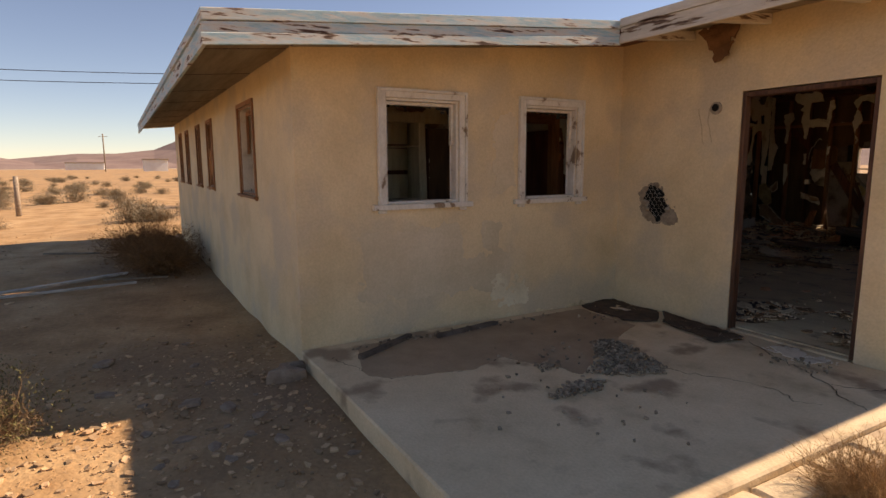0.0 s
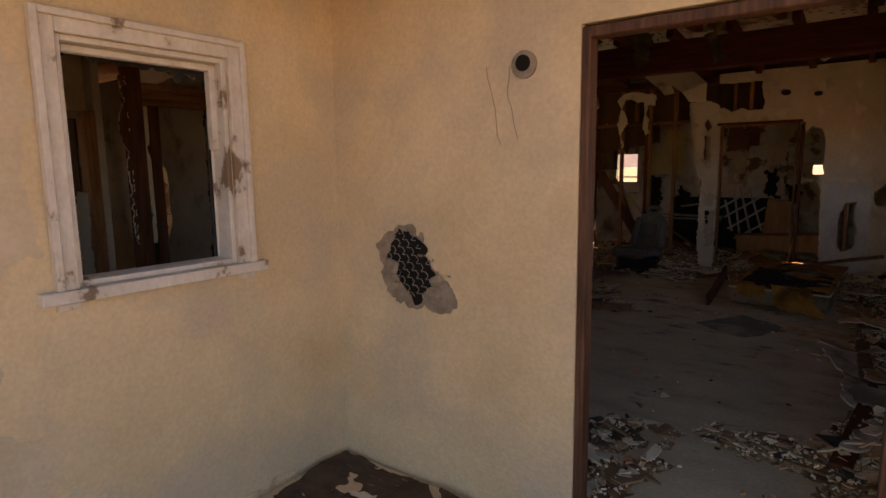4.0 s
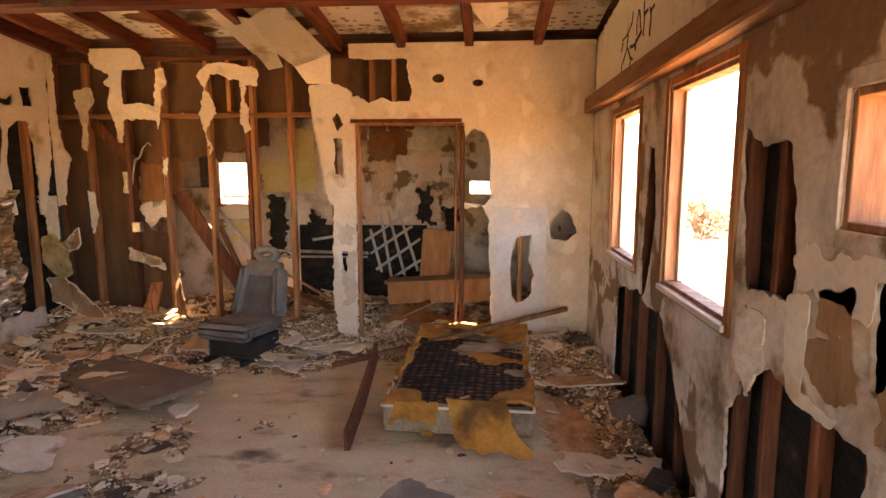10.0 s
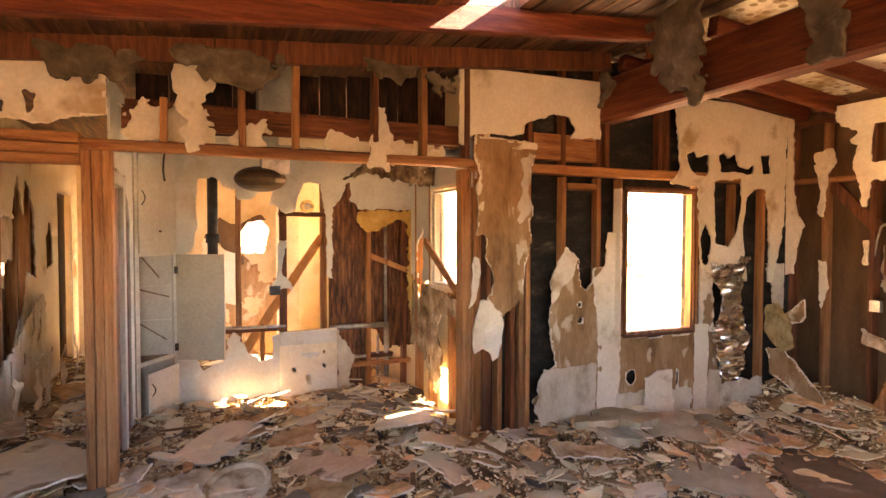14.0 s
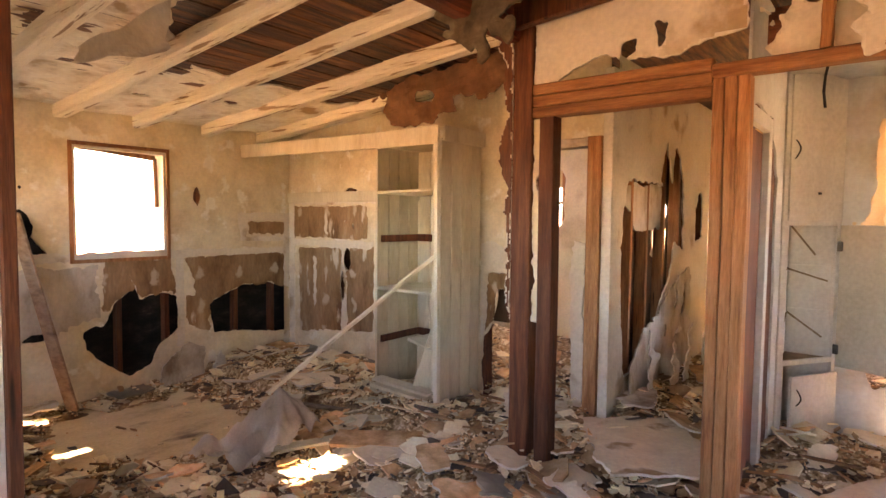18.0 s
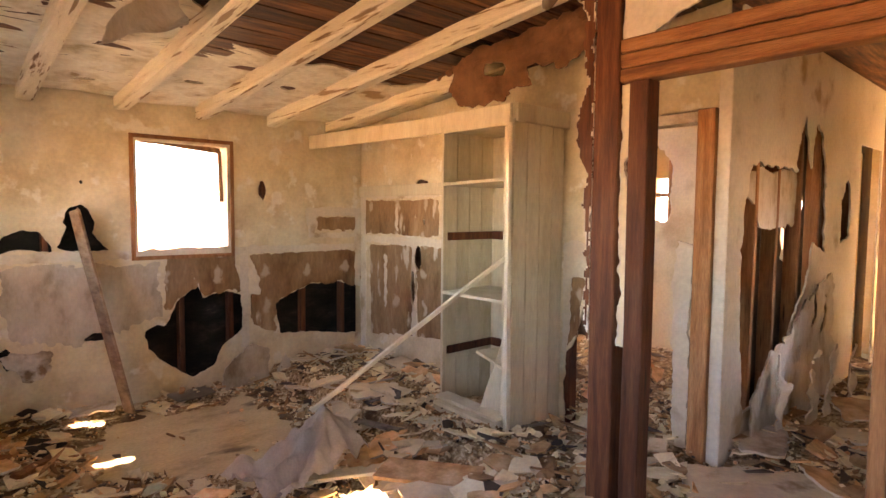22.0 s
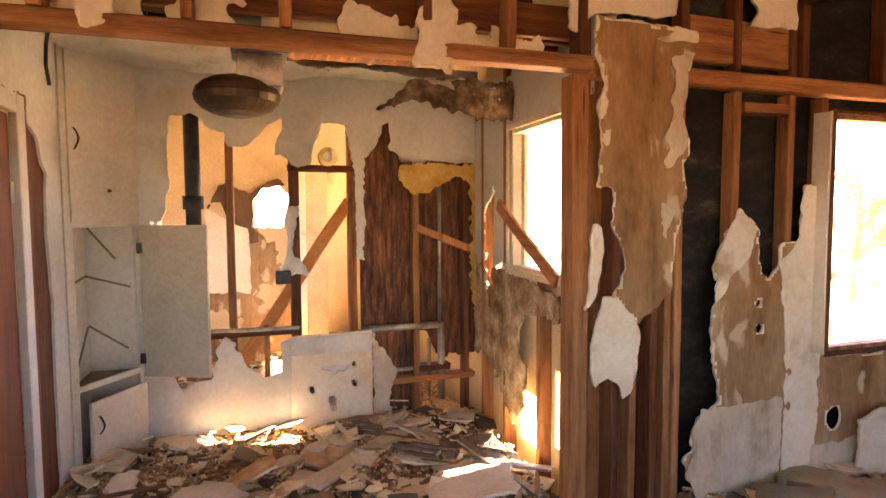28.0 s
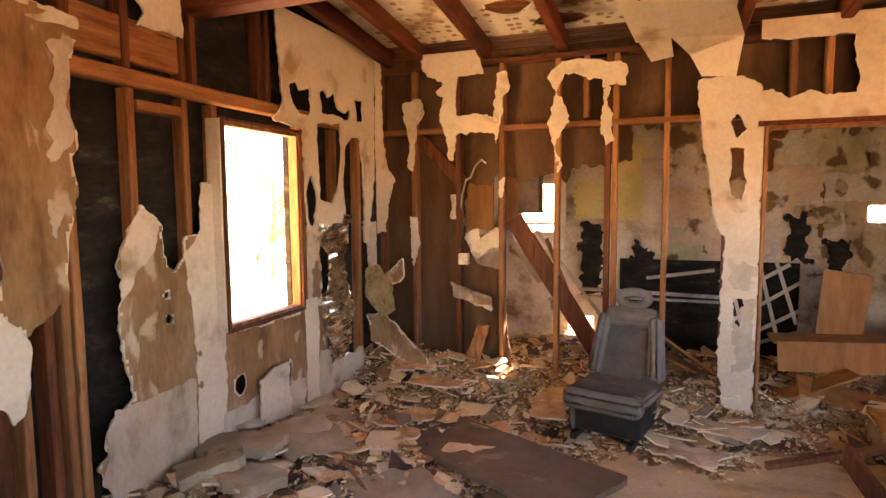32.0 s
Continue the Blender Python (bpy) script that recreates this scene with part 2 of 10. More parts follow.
def filler_spots(m, colour, du=0.4, dv=0.28, size=0.05):
    """Smeared dabs of joint compound over the rows of drywall nails."""
    nt = m.node_tree
    nd, lk = nt.nodes, nt.links
    bsdf = nd["Principled BSDF"]
    src = bsdf.inputs["Base Color"].links[0].from_socket
    tc = nd["Texture Coordinate"]
    warp = nd.new("ShaderNodeTexNoise")
    warp.inputs["Scale"].default_value, warp.inputs["Detail"].default_value = 7, 5
    lk.new(tc.outputs["Object"], warp.inputs["Vector"])
    mixv = nd.new("ShaderNodeVectorMath")
    mixv.operation = "MULTIPLY_ADD"
    lk.new(warp.outputs["Color"], mixv.inputs[0])
    mixv.inputs[1].default_value = (0.16, 0.16, 0.16)
    lk.new(tc.outputs["Object"], mixv.inputs[2])
    sep = nd.new("ShaderNodeSeparateXYZ")
    lk.new(mixv.outputs[0], sep.inputs[0])

    def op(kind, a, b=None):
        n = nd.new("ShaderNodeMath")
        n.operation = kind
        for k, v in enumerate((a, b)):
            if v is None:
                continue
            if isinstance(v, (int, float)):
                n.inputs[k].default_value = v
            else:
                lk.new(v, n.inputs[k])
        return n.outputs[0]

    along = op("ADD", sep.outputs[0], sep.outputs[1])
    u = op("MULTIPLY", op("SUBTRACT", op("FRACT", op("MULTIPLY", along, 1 / du)), 0.5), du)
    v = op("MULTIPLY", op("SUBTRACT", op("FRACT", op("MULTIPLY", sep.outputs[2], 1 / dv)), 0.5), dv * 0.55)
    dist = op("POWER", op("ADD", op("MULTIPLY", u, u), op("MULTIPLY", v, v)), 0.5)
    mr = nd.new("ShaderNodeMapRange")
    mr.inputs[1].default_value, mr.inputs[2].default_value, mr.inputs[3].default_value, mr.inputs[4].default_value = size * 0.55, size, 0.85, 0.0
    lk.new(dist, mr.inputs[0])
    mx = nd.new("ShaderNodeMixRGB")
    lk.new(mr.outputs[0], mx.inputs[0])
    lk.new(src, mx.inputs[1])
    mx.inputs[2].default_value = (*colour, 1)
    lk.new(mx.outputs[0], bsdf.inputs["Base Color"])


filler_spots(GYPSUM, (0.56, 0.45, 0.32), 0.4, 0.3, 0.038)
CORE = material("broken_gypsum_core", [(0.3, (0.55, 0.46, 0.35)), (0.5, (0.72, 0.65, 0.53)), (0.7, (0.8, 0.74, 0.64))], 0.95, 9, 8, 0.5, 60)
NPAINT = material("spotted_cream_paint", [(0.28, (0.50, 0.39, 0.25)), (0.40, (0.66, 0.56, 0.41)), (0.65, (0.73, 0.64, 0.49))], 0.85, 2.4, 10, 0.15, 40, second=((0.5, 0.38, 0.24), 2.3, 0.62, 0.72))
filler_spots(NPAINT, (0.78, 0.70, 0.57), 0.4, 0.3, 0.055)
SILT = material("silt_stained_drywall", [(0.3, (0.30, 0.22, 0.14)), (0.45, (0.52, 0.44, 0.33)), (0.7, (0.68, 0.61, 0.50))], 0.9, 3.4, 10, 0.25, 40, stretch=(1.4, 1.4, 0.8))
PATIO = material("patio_concrete", [(0.3, (0.46, 0.345, 0.21)), (0.44, (0.63, 0.49, 0.313)), (0.7, (0.74, 0.59, 0.392))], 0.92, 1.9, 12, 0.4, 60, second=((0.35, 0.245, 0.155), 2.4, 0.56, 0.66))


# ---- builders ----
def mesh_of(bm, name):
    bmesh.ops.recalc_face_normals(bm, faces=bm.faces)
    me = bpy.data.meshes.new(name)
    bm.to_mesh(me)
    bm.free()
    return me


def part(name, bm, mat, parent=None, label="", core=None):
    if isinstance(bm, list):
        made = [part(name, b, mat, parent, label, core) for b in bm]
        return made[0]
    me = bm if isinstance(bm, bpy.types.Mesh) else mesh_of(bm, name)
    if mat and not me.materials:
        me.materials.append(mat)
        if core:
            me.materials.append(core)
    ob = new(name, me)
    if parent:
        ob.parent = parent
        ob.matrix_parent_inverse = parent.matrix_basis.inverted()
    return tagged(ob, label=label)


def thing(name, label, category, at=(0, 0, 0), group="", kind=""):
    ob = new(name)
    ob.location = at
    ob.matrix_basis = Matrix.Translation(at)
    return tagged(ob, label, category, group, kind)


def add_box(bm, x0, x1, y0, y1, z0, z1, m=None):
    vs = [bm.verts.new((x, y, z)) for x in (x0, x1) for y in (y0, y1) for z in (z0, z1)]
    for f in ((0, 1, 3, 2), (4, 6, 7, 5), (0, 4, 5, 1), (2, 3, 7, 6), (0, 2, 6, 4), (1, 5, 7, 3)):
        bm.faces.new([vs[i] for i in f])
    if m is not None:
        for v in vs:
            v.co = m @ v.co
    return vs


def box(x0, x1, y0, y1, z0, z1, bevel=0.0):
    bm = bmesh.new()
    add_box(bm, x0, x1, y0, y1, z0, z1)
    if bevel:
        bmesh.ops.bevel(bm, geom=bm.edges[:], offset=bevel, segments=1, affect="EDGES")
    return bm


def frame_along(p0, p1, roll=0.0):
    p0, p1 = Vector(p0), Vector(p1)
    d = (p1 - p0)
    q = d.to_track_quat("Y", "Z").to_matrix().to_4x4()
    return Matrix.Translation(p0) @ q @ pose(0, 0, 0, 0, roll, 0), d.length


def timber(p0, p1, w, h, rough=0.004, roll=0.0, seed=0, cuts=5):
    """A sawn board or beam from p0 to p1, with worn, slightly bowed edges. w across, h upwards."""
    m, n = frame_along(p0, p1, roll)
    rng = random.Random(seed * 7919 + int(n * 1000))
    bm = bmesh.new()
    rings = []
    bow = rng.uniform(-1, 1) * rough * 1.5
    c = min(w, h) * 0.12
    for i in range(cuts + 1):
        y = n * i / cuts
        ring = []
        ox, oz = bow * math.sin(math.pi * i / cuts), rng.uniform(-1, 1) * rough * 0.4
        for sx, sz, kx, kz in ((-1, -1, 1, 0), (1, -1, -1, 0), (1, -1, 0, 1), (1, 1, 0, -1), (1, 1, -1, 0), (-1, 1, 1, 0), (-1, 1, 0, -1), (-1, -1, 0, 1)):
            ring.append(bm.verts.new(m @ Vector((sx * w / 2 + kx * c + ox + rng.uniform(-1, 1) * rough * 0.4, y + (rng.uniform(-1, 1) * rough * 2 if i in (0, cuts) else 0), sz * h / 2 + kz * c + oz + rng.uniform(-1, 1) * rough * 0.4))))
        rings.append(ring)
    for a, b in zip(rings, rings[1:]):
        for k in range(8):
            bm.faces.new((a[k], a[(k + 1) % 8], b[(k + 1) % 8], b[k]))
    bm.faces.new(rings[0])
    bm.faces.new(rings[-1][::-1])
    return bm


def value_noise(u, v, seed):
    iu, iv = np.floor(u).astype(np.int64), np.floor(v).astype(np.int64)
    fu, fv = u - iu, v - iv
    fu, fv = fu * fu * (3 - 2 * fu), fv * fv * (3 - 2 * fv)

    def rnd(a, b):
        h = (a * 374761393 + b * 668265263 + seed * 974711) & 0x7FFFFFFF
        h = ((h ^ (h >> 13)) * 1274126177) & 0x7FFFFFFF
        return ((h ^ (h >> 16)) & 0xFFFF) / 32768.0 - 1

    return (rnd(iu, iv) * (1 - fu) + rnd(iu + 1, iv) * fu) * (1 - fv) + (rnd(iu, iv + 1) * (1 - fu) + rnd(iu + 1, iv + 1) * fu) * fv


def fbm(u, v, seed=0, size=0.2, octaves=4):
    t, a = 0, 1.0
    for k in range(octaves):
        t = t + a * value_noise(u / size * 2 ** k + 31.7 * k, v / size * 2 ** k + 17.3 * k, seed + k)
        a *= 0.62
    return t


def jag(u, v, seed=0, size=0.2, octaves=5):
    """Noise with sharp kinks, for torn edges."""
    t, a = 0, 1.0
    for k in range(octaves):
        p, q = u / size * 2 ** k + 13.1 * k, v / size * 2 ** k + 7.7 * k
        t = t + a * (np.abs(value_noise(p, q, seed + 7 * k)) * 2 - 0.75 + 0.5 * value_noise(q * 1.3, p * 1.3, seed + 50 + k))
        a *= 0.55
    return t


# distance fields over a wall's plane: positive inside
def rect(u0, u1, v0, v1):
    return lambda u, v: np.minimum(np.minimum(u - u0, u1 - u), np.minimum(v - v0, v1 - v))


def ell(cu, cv, ru, rv):
    return lambda u, v: (1 - np.sqrt(((u - cu) / ru) ** 2 + ((v - cv) / rv) ** 2)) * min(ru, rv)


def tri(*pts):
    """Any simple outline, corner by corner."""

    def f(u, v):
        dist = np.full(u.shape, 9.0)
        odd = np.zeros(u.shape, bool)
        for (au, av), (bu, bv) in zip(pts, pts[1:] + pts[:1]):
            eu, ev = bu - au, bv - av
            t = np.clip(((u - au) * eu + (v - av) * ev) / (eu * eu + ev * ev), 0, 1)
            dist = np.minimum(dist, np.hypot(u - au - t * eu, v - av - t * ev))
            if av != bv:
                odd ^= ((av > v) != (bv > v)) & (u < eu * (v - av) / ev + au)
        return np.where(odd, dist, -dist)

    return f


def to_wall(axis, c):
    if axis == "x":
        return lambda u, v, o: (c + o, u, v)
    if axis == "y":
        return lambda u, v, o: (u, c + o, v)
    return lambda u, v, o: (u, v, c + o)


def sheet(axis, c, depth, area, keep, holes=(), cuts=(), seed=1, amp=0.03, size=0.16, step=0.016, lump=0.0, place=None, single=False):
    """A torn sheet with thickness. keep: fields whose union stays, with ragged edges; holes: ragged holes; cuts: clean ones.
    area: u0, u1, v0, v1. depth: signed, from the face at c to the back."""
    u0, u1, v0, v1 = area
    nu, nv = max(2, int(round((u1 - u0) / step))), max(2, int(round((v1 - v0) / step)))
    us, vs = np.linspace(u0, u1, nu + 1), np.linspace(v0, v1, nv + 1)
    U, V = np.meshgrid(us, vs, indexing="ij")
    n = jag(U, V, seed, size, 5) * amp * 0.5 + jag(U, V, seed + 31, 0.05, 2) * min(amp, 0.03) * 0.4
    raw_u, raw_v = U, V
    U, V = U + jag(U, V, seed + 71, size, 5) * amp * 0.7, V + jag(U, V, seed + 91, size, 5) * amp * 0.7
    d = np.full(U.shape, -1.0)
    for k in keep:
        d = np.maximum(d, k(U, V))
    d = d + n
    tear = d.copy()
    d = np.minimum(d, rect(u0 - 0.001, u1 + 0.001, v0 - 0.001, v1 + 0.001)(raw_u, raw_v) + 0.002)
    for i, hole in enumerate(holes):
        gap = -hole(U, V) + jag(U, V, seed + 11 * i + 5, size, 5) * amp * 0.5
        d, tear = np.minimum(d, gap), np.minimum(tear, gap)
    for cut in cuts:
        d = np.minimum(d, -cut(raw_u, raw_v))
    P = place or to_wall(axis, c)
    off = fbm(raw_u, raw_v, seed + 3, 0.35) * lump if lump else np.zeros(U.shape)
    made = []
    inside_all = d > 0
    any_cell = inside_all[:-1, :-1] | inside_all[1:, :-1] | inside_all[1:, 1:] | inside_all[:-1, 1:]
    comp = components(any_cell)
    sizes = sorted(((int((comp == k).sum()), k) for k in range(1, comp.max() + 1)), reverse=True)
    for area_cells, k in sizes:
        if made and (area_cells < 14 or single):
            break
        made.append(sheet_piece(us, vs, d, off, P, depth, lump, comp == k, tear))
    return made[0] if single else made


def components(cells):
    comp = np.zeros(cells.shape, int)
    k = 0
    for i0, j0 in zip(*np.nonzero(cells)):
        if comp[i0, j0]:
            continue
        k += 1
        todo = [(i0, j0)]
        comp[i0, j0] = k
        while todo:
            i, j = todo.pop()
            for a, b in ((i + 1, j), (i - 1, j), (i, j + 1), (i, j - 1)):
                if 0 <= a < cells.shape[0] and 0 <= b < cells.shape[1] and cells[a, b] and not comp[a, b]:
                    comp[a, b] = k
                    todo.append((a, b))
    return comp


def sheet_piece(us, vs, d, off, P, depth, lump, mine, tear):
    nu, nv = len(us) - 1, len(vs) - 1
    verts, faces, index = [], [], {}

    def vert(key, u, v, o):
        if key not in index:
            index[key] = len(verts)
            verts.append(P(u, v, o))
        return index[key]

    def corner(i, j):
        return vert((i, j), us[i], vs[j], off[i, j])

    def crossing(i, j, k, l):
        t = d[i, j] / (d[i, j] - d[k, l])
        t = min(max(t, 0.02), 0.98)
        return vert((i, j, k, l), us[i] + (us[k] - us[i]) * t, vs[j] + (vs[l] - vs[j]) * t, off[i, j])

    inside = d > 0
    full = inside[:-1, :-1] & inside[1:, :-1] & inside[1:, 1:] & inside[:-1, 1:]
    full &= mine
    some = mine
    rim, pale = [], set()
    least = np.minimum(np.minimum(tear[:-1, :-1], tear[1:, :-1]), np.minimum(tear[1:, 1:], tear[:-1, 1:]))
    torn = least < 0.03 * (fbm(*np.meshgrid(us[:-1], vs[:-1], indexing="ij"), len(us) + 3, 0.12, 3))
    for j in range(nv):
        i = 0
        while i < nu:
            if full[i, j]:
                k = i
                while k + 1 < nu and full[k + 1, j] and (not lump or k + 1 - i < 3) and k + 1 - i < 12:
                    k += 1
                faces.append((corner(i, j), corner(k + 1, j), corner(k + 1, j + 1), corner(i, j + 1)))
                i = k + 1
                continue
            if some[i, j]:
                ring = [(i, j), (i + 1, j), (i + 1, j + 1), (i, j + 1)]
                poly, marks = [], []
                for a, b in zip(ring, ring[1:] + ring[:1]):
                    if inside[a]:
                        poly.append(corner(*a))
                        marks.append(0)
                        if not inside[b]:
                            poly.append(crossing(*a, *b))
                            marks.append(1)
                    elif inside[b]:
                        poly.append(crossing(*b, *a))
                        marks.append(2)
                if len(poly) >= 3:
                    if torn[i, j]:
                        pale.add(len(faces))
                    faces.append(tuple(poly))
                    for q in range(len(poly)):
                        if marks[q] == 1 and marks[(q + 1) % len(poly)] == 2:
                            rim.append((poly[q], poly[(q + 1) % len(poly)]))
            i += 1
    # straight outer borders
    for i in range(nu):
        for j, flip in ((0, 0), (nv, 1)):
            if inside[i, j] and inside[i + 1, j] and mine[i, min(j, nv - 1)]:
                a, b = corner(i, j), corner(i + 1, j)
                rim.append((b, a) if flip else (a, b))
    for j in range(nv):
        for i, flip in ((0, 1), (nu, 0)):
            if inside[i, j] and inside[i, j + 1] and mine[min(i, nu - 1), j]:
                a, b = corner(i, j), corner(i, j + 1)
                rim.append((b, a) if flip else (a, b))
    count = len(verts)
    zero = Vector(P(0, 0, 0))
    shift = Vector(P(0, 0, depth)) - zero
    verts += [tuple(Vector(p) + shift) for p in verts]
    faces = faces + [tuple(q + count for q in reversed(f)) for f in faces] + [(a, a + count, b + count, b) for a, b in rim]
    me = bpy.data.meshes.new("sheet")
    me.from_pydata(verts, [], faces)
    front = (len(faces) - len(rim)) // 2
    me.polygons.foreach_set("material_index", [1 if abs(depth) > 0.008 and (k in pale or k >= 2 * front) else 0 for k in range(len(faces))])
    return me


def slab_wall(axis, c0, c1, u0, u1, v0, top, openings):
    """A wall with thickness from c0 to c1 and clean openings (u0, u1, v0, v1) through it; top(u) is its upper edge."""
    ub = sorted({u0, u1, *[o[0] for o in openings], *[o[1] for o in openings]})
    ub = [u for u in ub if u0 - 1e-6 <= u <= u1 + 1e-6]
    vb = sorted({v0, *[o[2] for o in openings if o[2] > v0], *[o[3] for o in openings]})
    P = to_wall(axis, 0)
    bm = bmesh.new()

    def solid(i, j):
        if not (0 <= i < len(ub) - 1 and 0 <= j < len(vb)):
            return False
        um = (ub[i] + ub[i + 1]) / 2
        vm = (vb[j] + (vb[j + 1] if j + 1 < len(vb) else vb[j] + 0.02)) / 2
        return not any(o[0] < um < o[1] and o[2] < vm < o[3] for o in openings)

    def vv(i, j):
        return vb[j] if j < len(vb) else top(ub[i])

    def quad(pts):
        bm.faces.new([bm.verts.new(P(u, v, o)) for u, v, o in pts])

    for i in range(len(ub) - 1):
        for j in range(len(vb)):
            if not solid(i, j):
                continue
            a, b = ub[i], ub[i + 1]
            cor = [(a, vv(i, j)), (b, vv(i + 1, j)), (b, vv(i + 1, j + 1)), (a, vv(i, j + 1))]
            for c in (c0, c1):
                quad([(u, v, c) for u, v in cor])
            for (p, q), nb in (((0, 1), (i, j - 1)), ((1, 2), (i + 1, j)), ((2, 3), (i, j + 1)), ((3, 0), (i - 1, j))):
                if not solid(*nb):
                    quad([(*cor[p], c0), (*cor[q], c0), (*cor[q], c1), (*cor[p], c1)])
    bmesh.ops.remove_doubles(bm, verts=bm.verts, dist=0.0005)
    return bm


# ---- setting: heights of the roof's underside ----
RIDGE = 9.76


def deck(y):
    return 2.33 + 0.09 * (y - 1.65) if y < RIDGE else 2.33 + 0.09 * (RIDGE - 1.65) - 0.107 * (y - RIDGE)


# ground and slab
bm = bmesh.new()
xs = [-400, -150, -80, -50, -35, -25] + [-20 + 0.5 * i for i in range(57)] + [12, 20, 35, 60, 120, 400]
ys = [-400, -150, -60, -30, -18, -12] + [-8 + 0.5 * i for i in range(57)] + [24, 30, 45, 80, 150, 400]
gx, gy = np.meshgrid(np.array(xs), np.array(ys), indexing="ij")
gz = -0.17 + 0.035 * fbm(gx, gy, 4, 1.7) + 0.02 * fbm(gx, gy, 9, 0.6)
gz = np.minimum(gz, -0.1)
gv = [[bm.verts.new((xs[i], ys[j], gz[i, j])) for j in range(len(ys))] for i in range(len(xs))]
for i in range(len(xs) - 1):
    for j in range(len(ys) - 1):
        bm.faces.new((gv[i][j], gv[i + 1][j], gv[i + 1][j + 1], gv[i][j + 1]))
ground = part("ground", bm, DIRT)
for p in ground.data.polygons:
    p.use_smooth = True
tagged(ground, "sandy desert dirt strewn with gravel", "ground", kind="structure")

floor = part("floor", box(-13.5, -1.0, 5.2, 13.3, -0.3, 0.0), CONCRETE)
tagged(floor, "bare stained concrete floor slab", "floor", kind="structure")
floor_b = part("floor_2", box(-13.5, -3.78, 1.7, 5.196, -0.3, 0.0), CONCRETE)
tagged(floor_b, "concrete floor slab buried under rubble", "floor", kind="structure")
patio = part("patio", box(-3.736, -0.78, 1.64, 5.112, -0.3, -0.02, 0.012), PATIO)
tagged(patio, "cracked concrete patio slab with a broken edge", "patio", kind="structure")

W1, W2 = (2.42, 3.13, 1.12, 2.0), (3.86, 4.51, 1.12, 2.0)
S1 = (-5.9, -5.17, 1.15, 2.05)
wall_a = part("wall_east_front", slab_wall("x", -3.74, -3.82, 1.664, 5.12, -0.35, deck, [W1, W2]), STUCCO)
tagged(wall_a, "tan stucco front wall with two window openings", "wall", kind="structure")
side_windows = [S1, (-8.36, -7.9, 1.15, 2.05), (-9.6, -9.2, 1.15, 2.05), (-11.2, -10.8, 1.15, 2.05), (-12.4, -12.0, 1.15, 2.05)]
wall_s = part("wall_south", slab_wall("y", 1.66, 1.74, -13.4, -3.743, -0.35, lambda u: deck(1.7), side_windows), STUCCO)
tagged(wall_s, "shaded tan stucco side wall with patched base", "wall", kind="structure")
DOOR = (-2.395, -1.37, -0.4, 2.05)
wall_d = part("wall_south_door", slab_wall("y", 5.12, 5.2, -3.82, -0.96, -0.35, lambda u: deck(5.2), [DOOR]), STUCCO)
tagged(wall_d, "tan stucco wall with an open doorway", "wall", kind="structure")
E1, E2, E3, E4 = (10.2, 10.94, 1.03, 2.02), (8.8, 9.62, 1.03, 2.04), (7.57, 8.13, 1.47, 1.83), (5.6, 6.78, 0.98, 2.08)
wall_e = part("wall_east", slab_wall("x", -1.03, -1.06, 5.202, 13.3, -0.35, deck, [E1, E2, E3, E4]), FELT)
tagged(wall_e, "exterior wall sheathing lined with dark building paper", "wall", kind="structure")
NW = (9.95, 10.66, 0.85, 2.02)
wall_w = part("wall_west", slab_wall("x", -6.26, -6.3, 8.8, 11.91, -0.35, deck, [NW]), FELT)
tagged(wall_w, "exterior wall sheathing of black felt paper", "wall", kind="structure")
KW = (-7.17, -6.49, 1.22, 2.03)
wall_k = part("wall_kitchen_north", slab_wall("y", 8.752, 8.8, -13.4, -6.302, -0.35, lambda u: deck(8.8), [KW, (-6.74, -6.62, 0.3, 0.72), (-7.16, -6.9, 0.2, 0.5), (-7.54, -7.44, 1.1, 1.6), (-9.5, -8.3, 0.9, 2.0), (-11.2, -10.2, 0.9, 2.0)]), STUCCO)
tagged(wall_k, "exterior wall with a boarded kitchen window", "wall", kind="structure")

# roof
HOLE = (-5.36, -5.0, 8.17, 8.5)
bm = bmesh.new()


def roof_block(x0, x1, y0, y1, lift=0.0, thick=0.09):
    vs = []
    for x in (x0, x1):
        for y in (y0, y1):
            for h in (0, thick):
                vs.append(bm.verts.new((x, y, deck(y) + lift + h)))
    for f in ((0, 1, 3, 2), (4, 6, 7, 5), (0, 4, 5, 1), (2, 3, 7, 6), (0, 2, 6, 4), (1, 5, 7, 3)):
        bm.faces.new([vs[i] for i in f])


roof_block(-14.0, -3.13, 1.0, 2.7)
roof_block(-14.0, -9.0, 2.7, 3.5)
roof_block(-8.2, -3.13, 2.7, 3.5)
roof_block(-14.0, -3.13, 3.5, 4.42)
for y0, y1, slit in ((4.42, 5.84, 0), (5.84, 6.03, 1), (6.03, 6.69, 0), (6.69, 6.88, 1), (6.88, HOLE[2], 0)):
    if slit:
        roof_block(-14.0, -4.57, y0, y1)
        roof_block(-4.37, -0.55, y0, y1)
    else:
        roof_block(-14.0, -0.55, y0, y1)
roof_block(-14.0, HOLE[0], HOLE[2], HOLE[3])
roof_block(HOLE[1], -0.55, HOLE[2], HOLE[3])
roof_block(-14.0, -0.55, HOLE[3], RIDGE - 1e-4)
roof_block(-9.5, -7.62, RIDGE + 1e-4, 11.1)
roof_block(-7.62, -7.2, RIDGE + 1e-4, 10.3)
roof_block(-7.2, -6.42, RIDGE + 1e-4, 11.1)
roof_block(-6.42, -0.55, RIDGE + 1e-4, 13.7)
roof = part("roof", bm, DECK)
tagged(roof, "low-pitched board roof deck with holes", "roof", kind="structure")
brng = random.Random(61)
y = 2.9
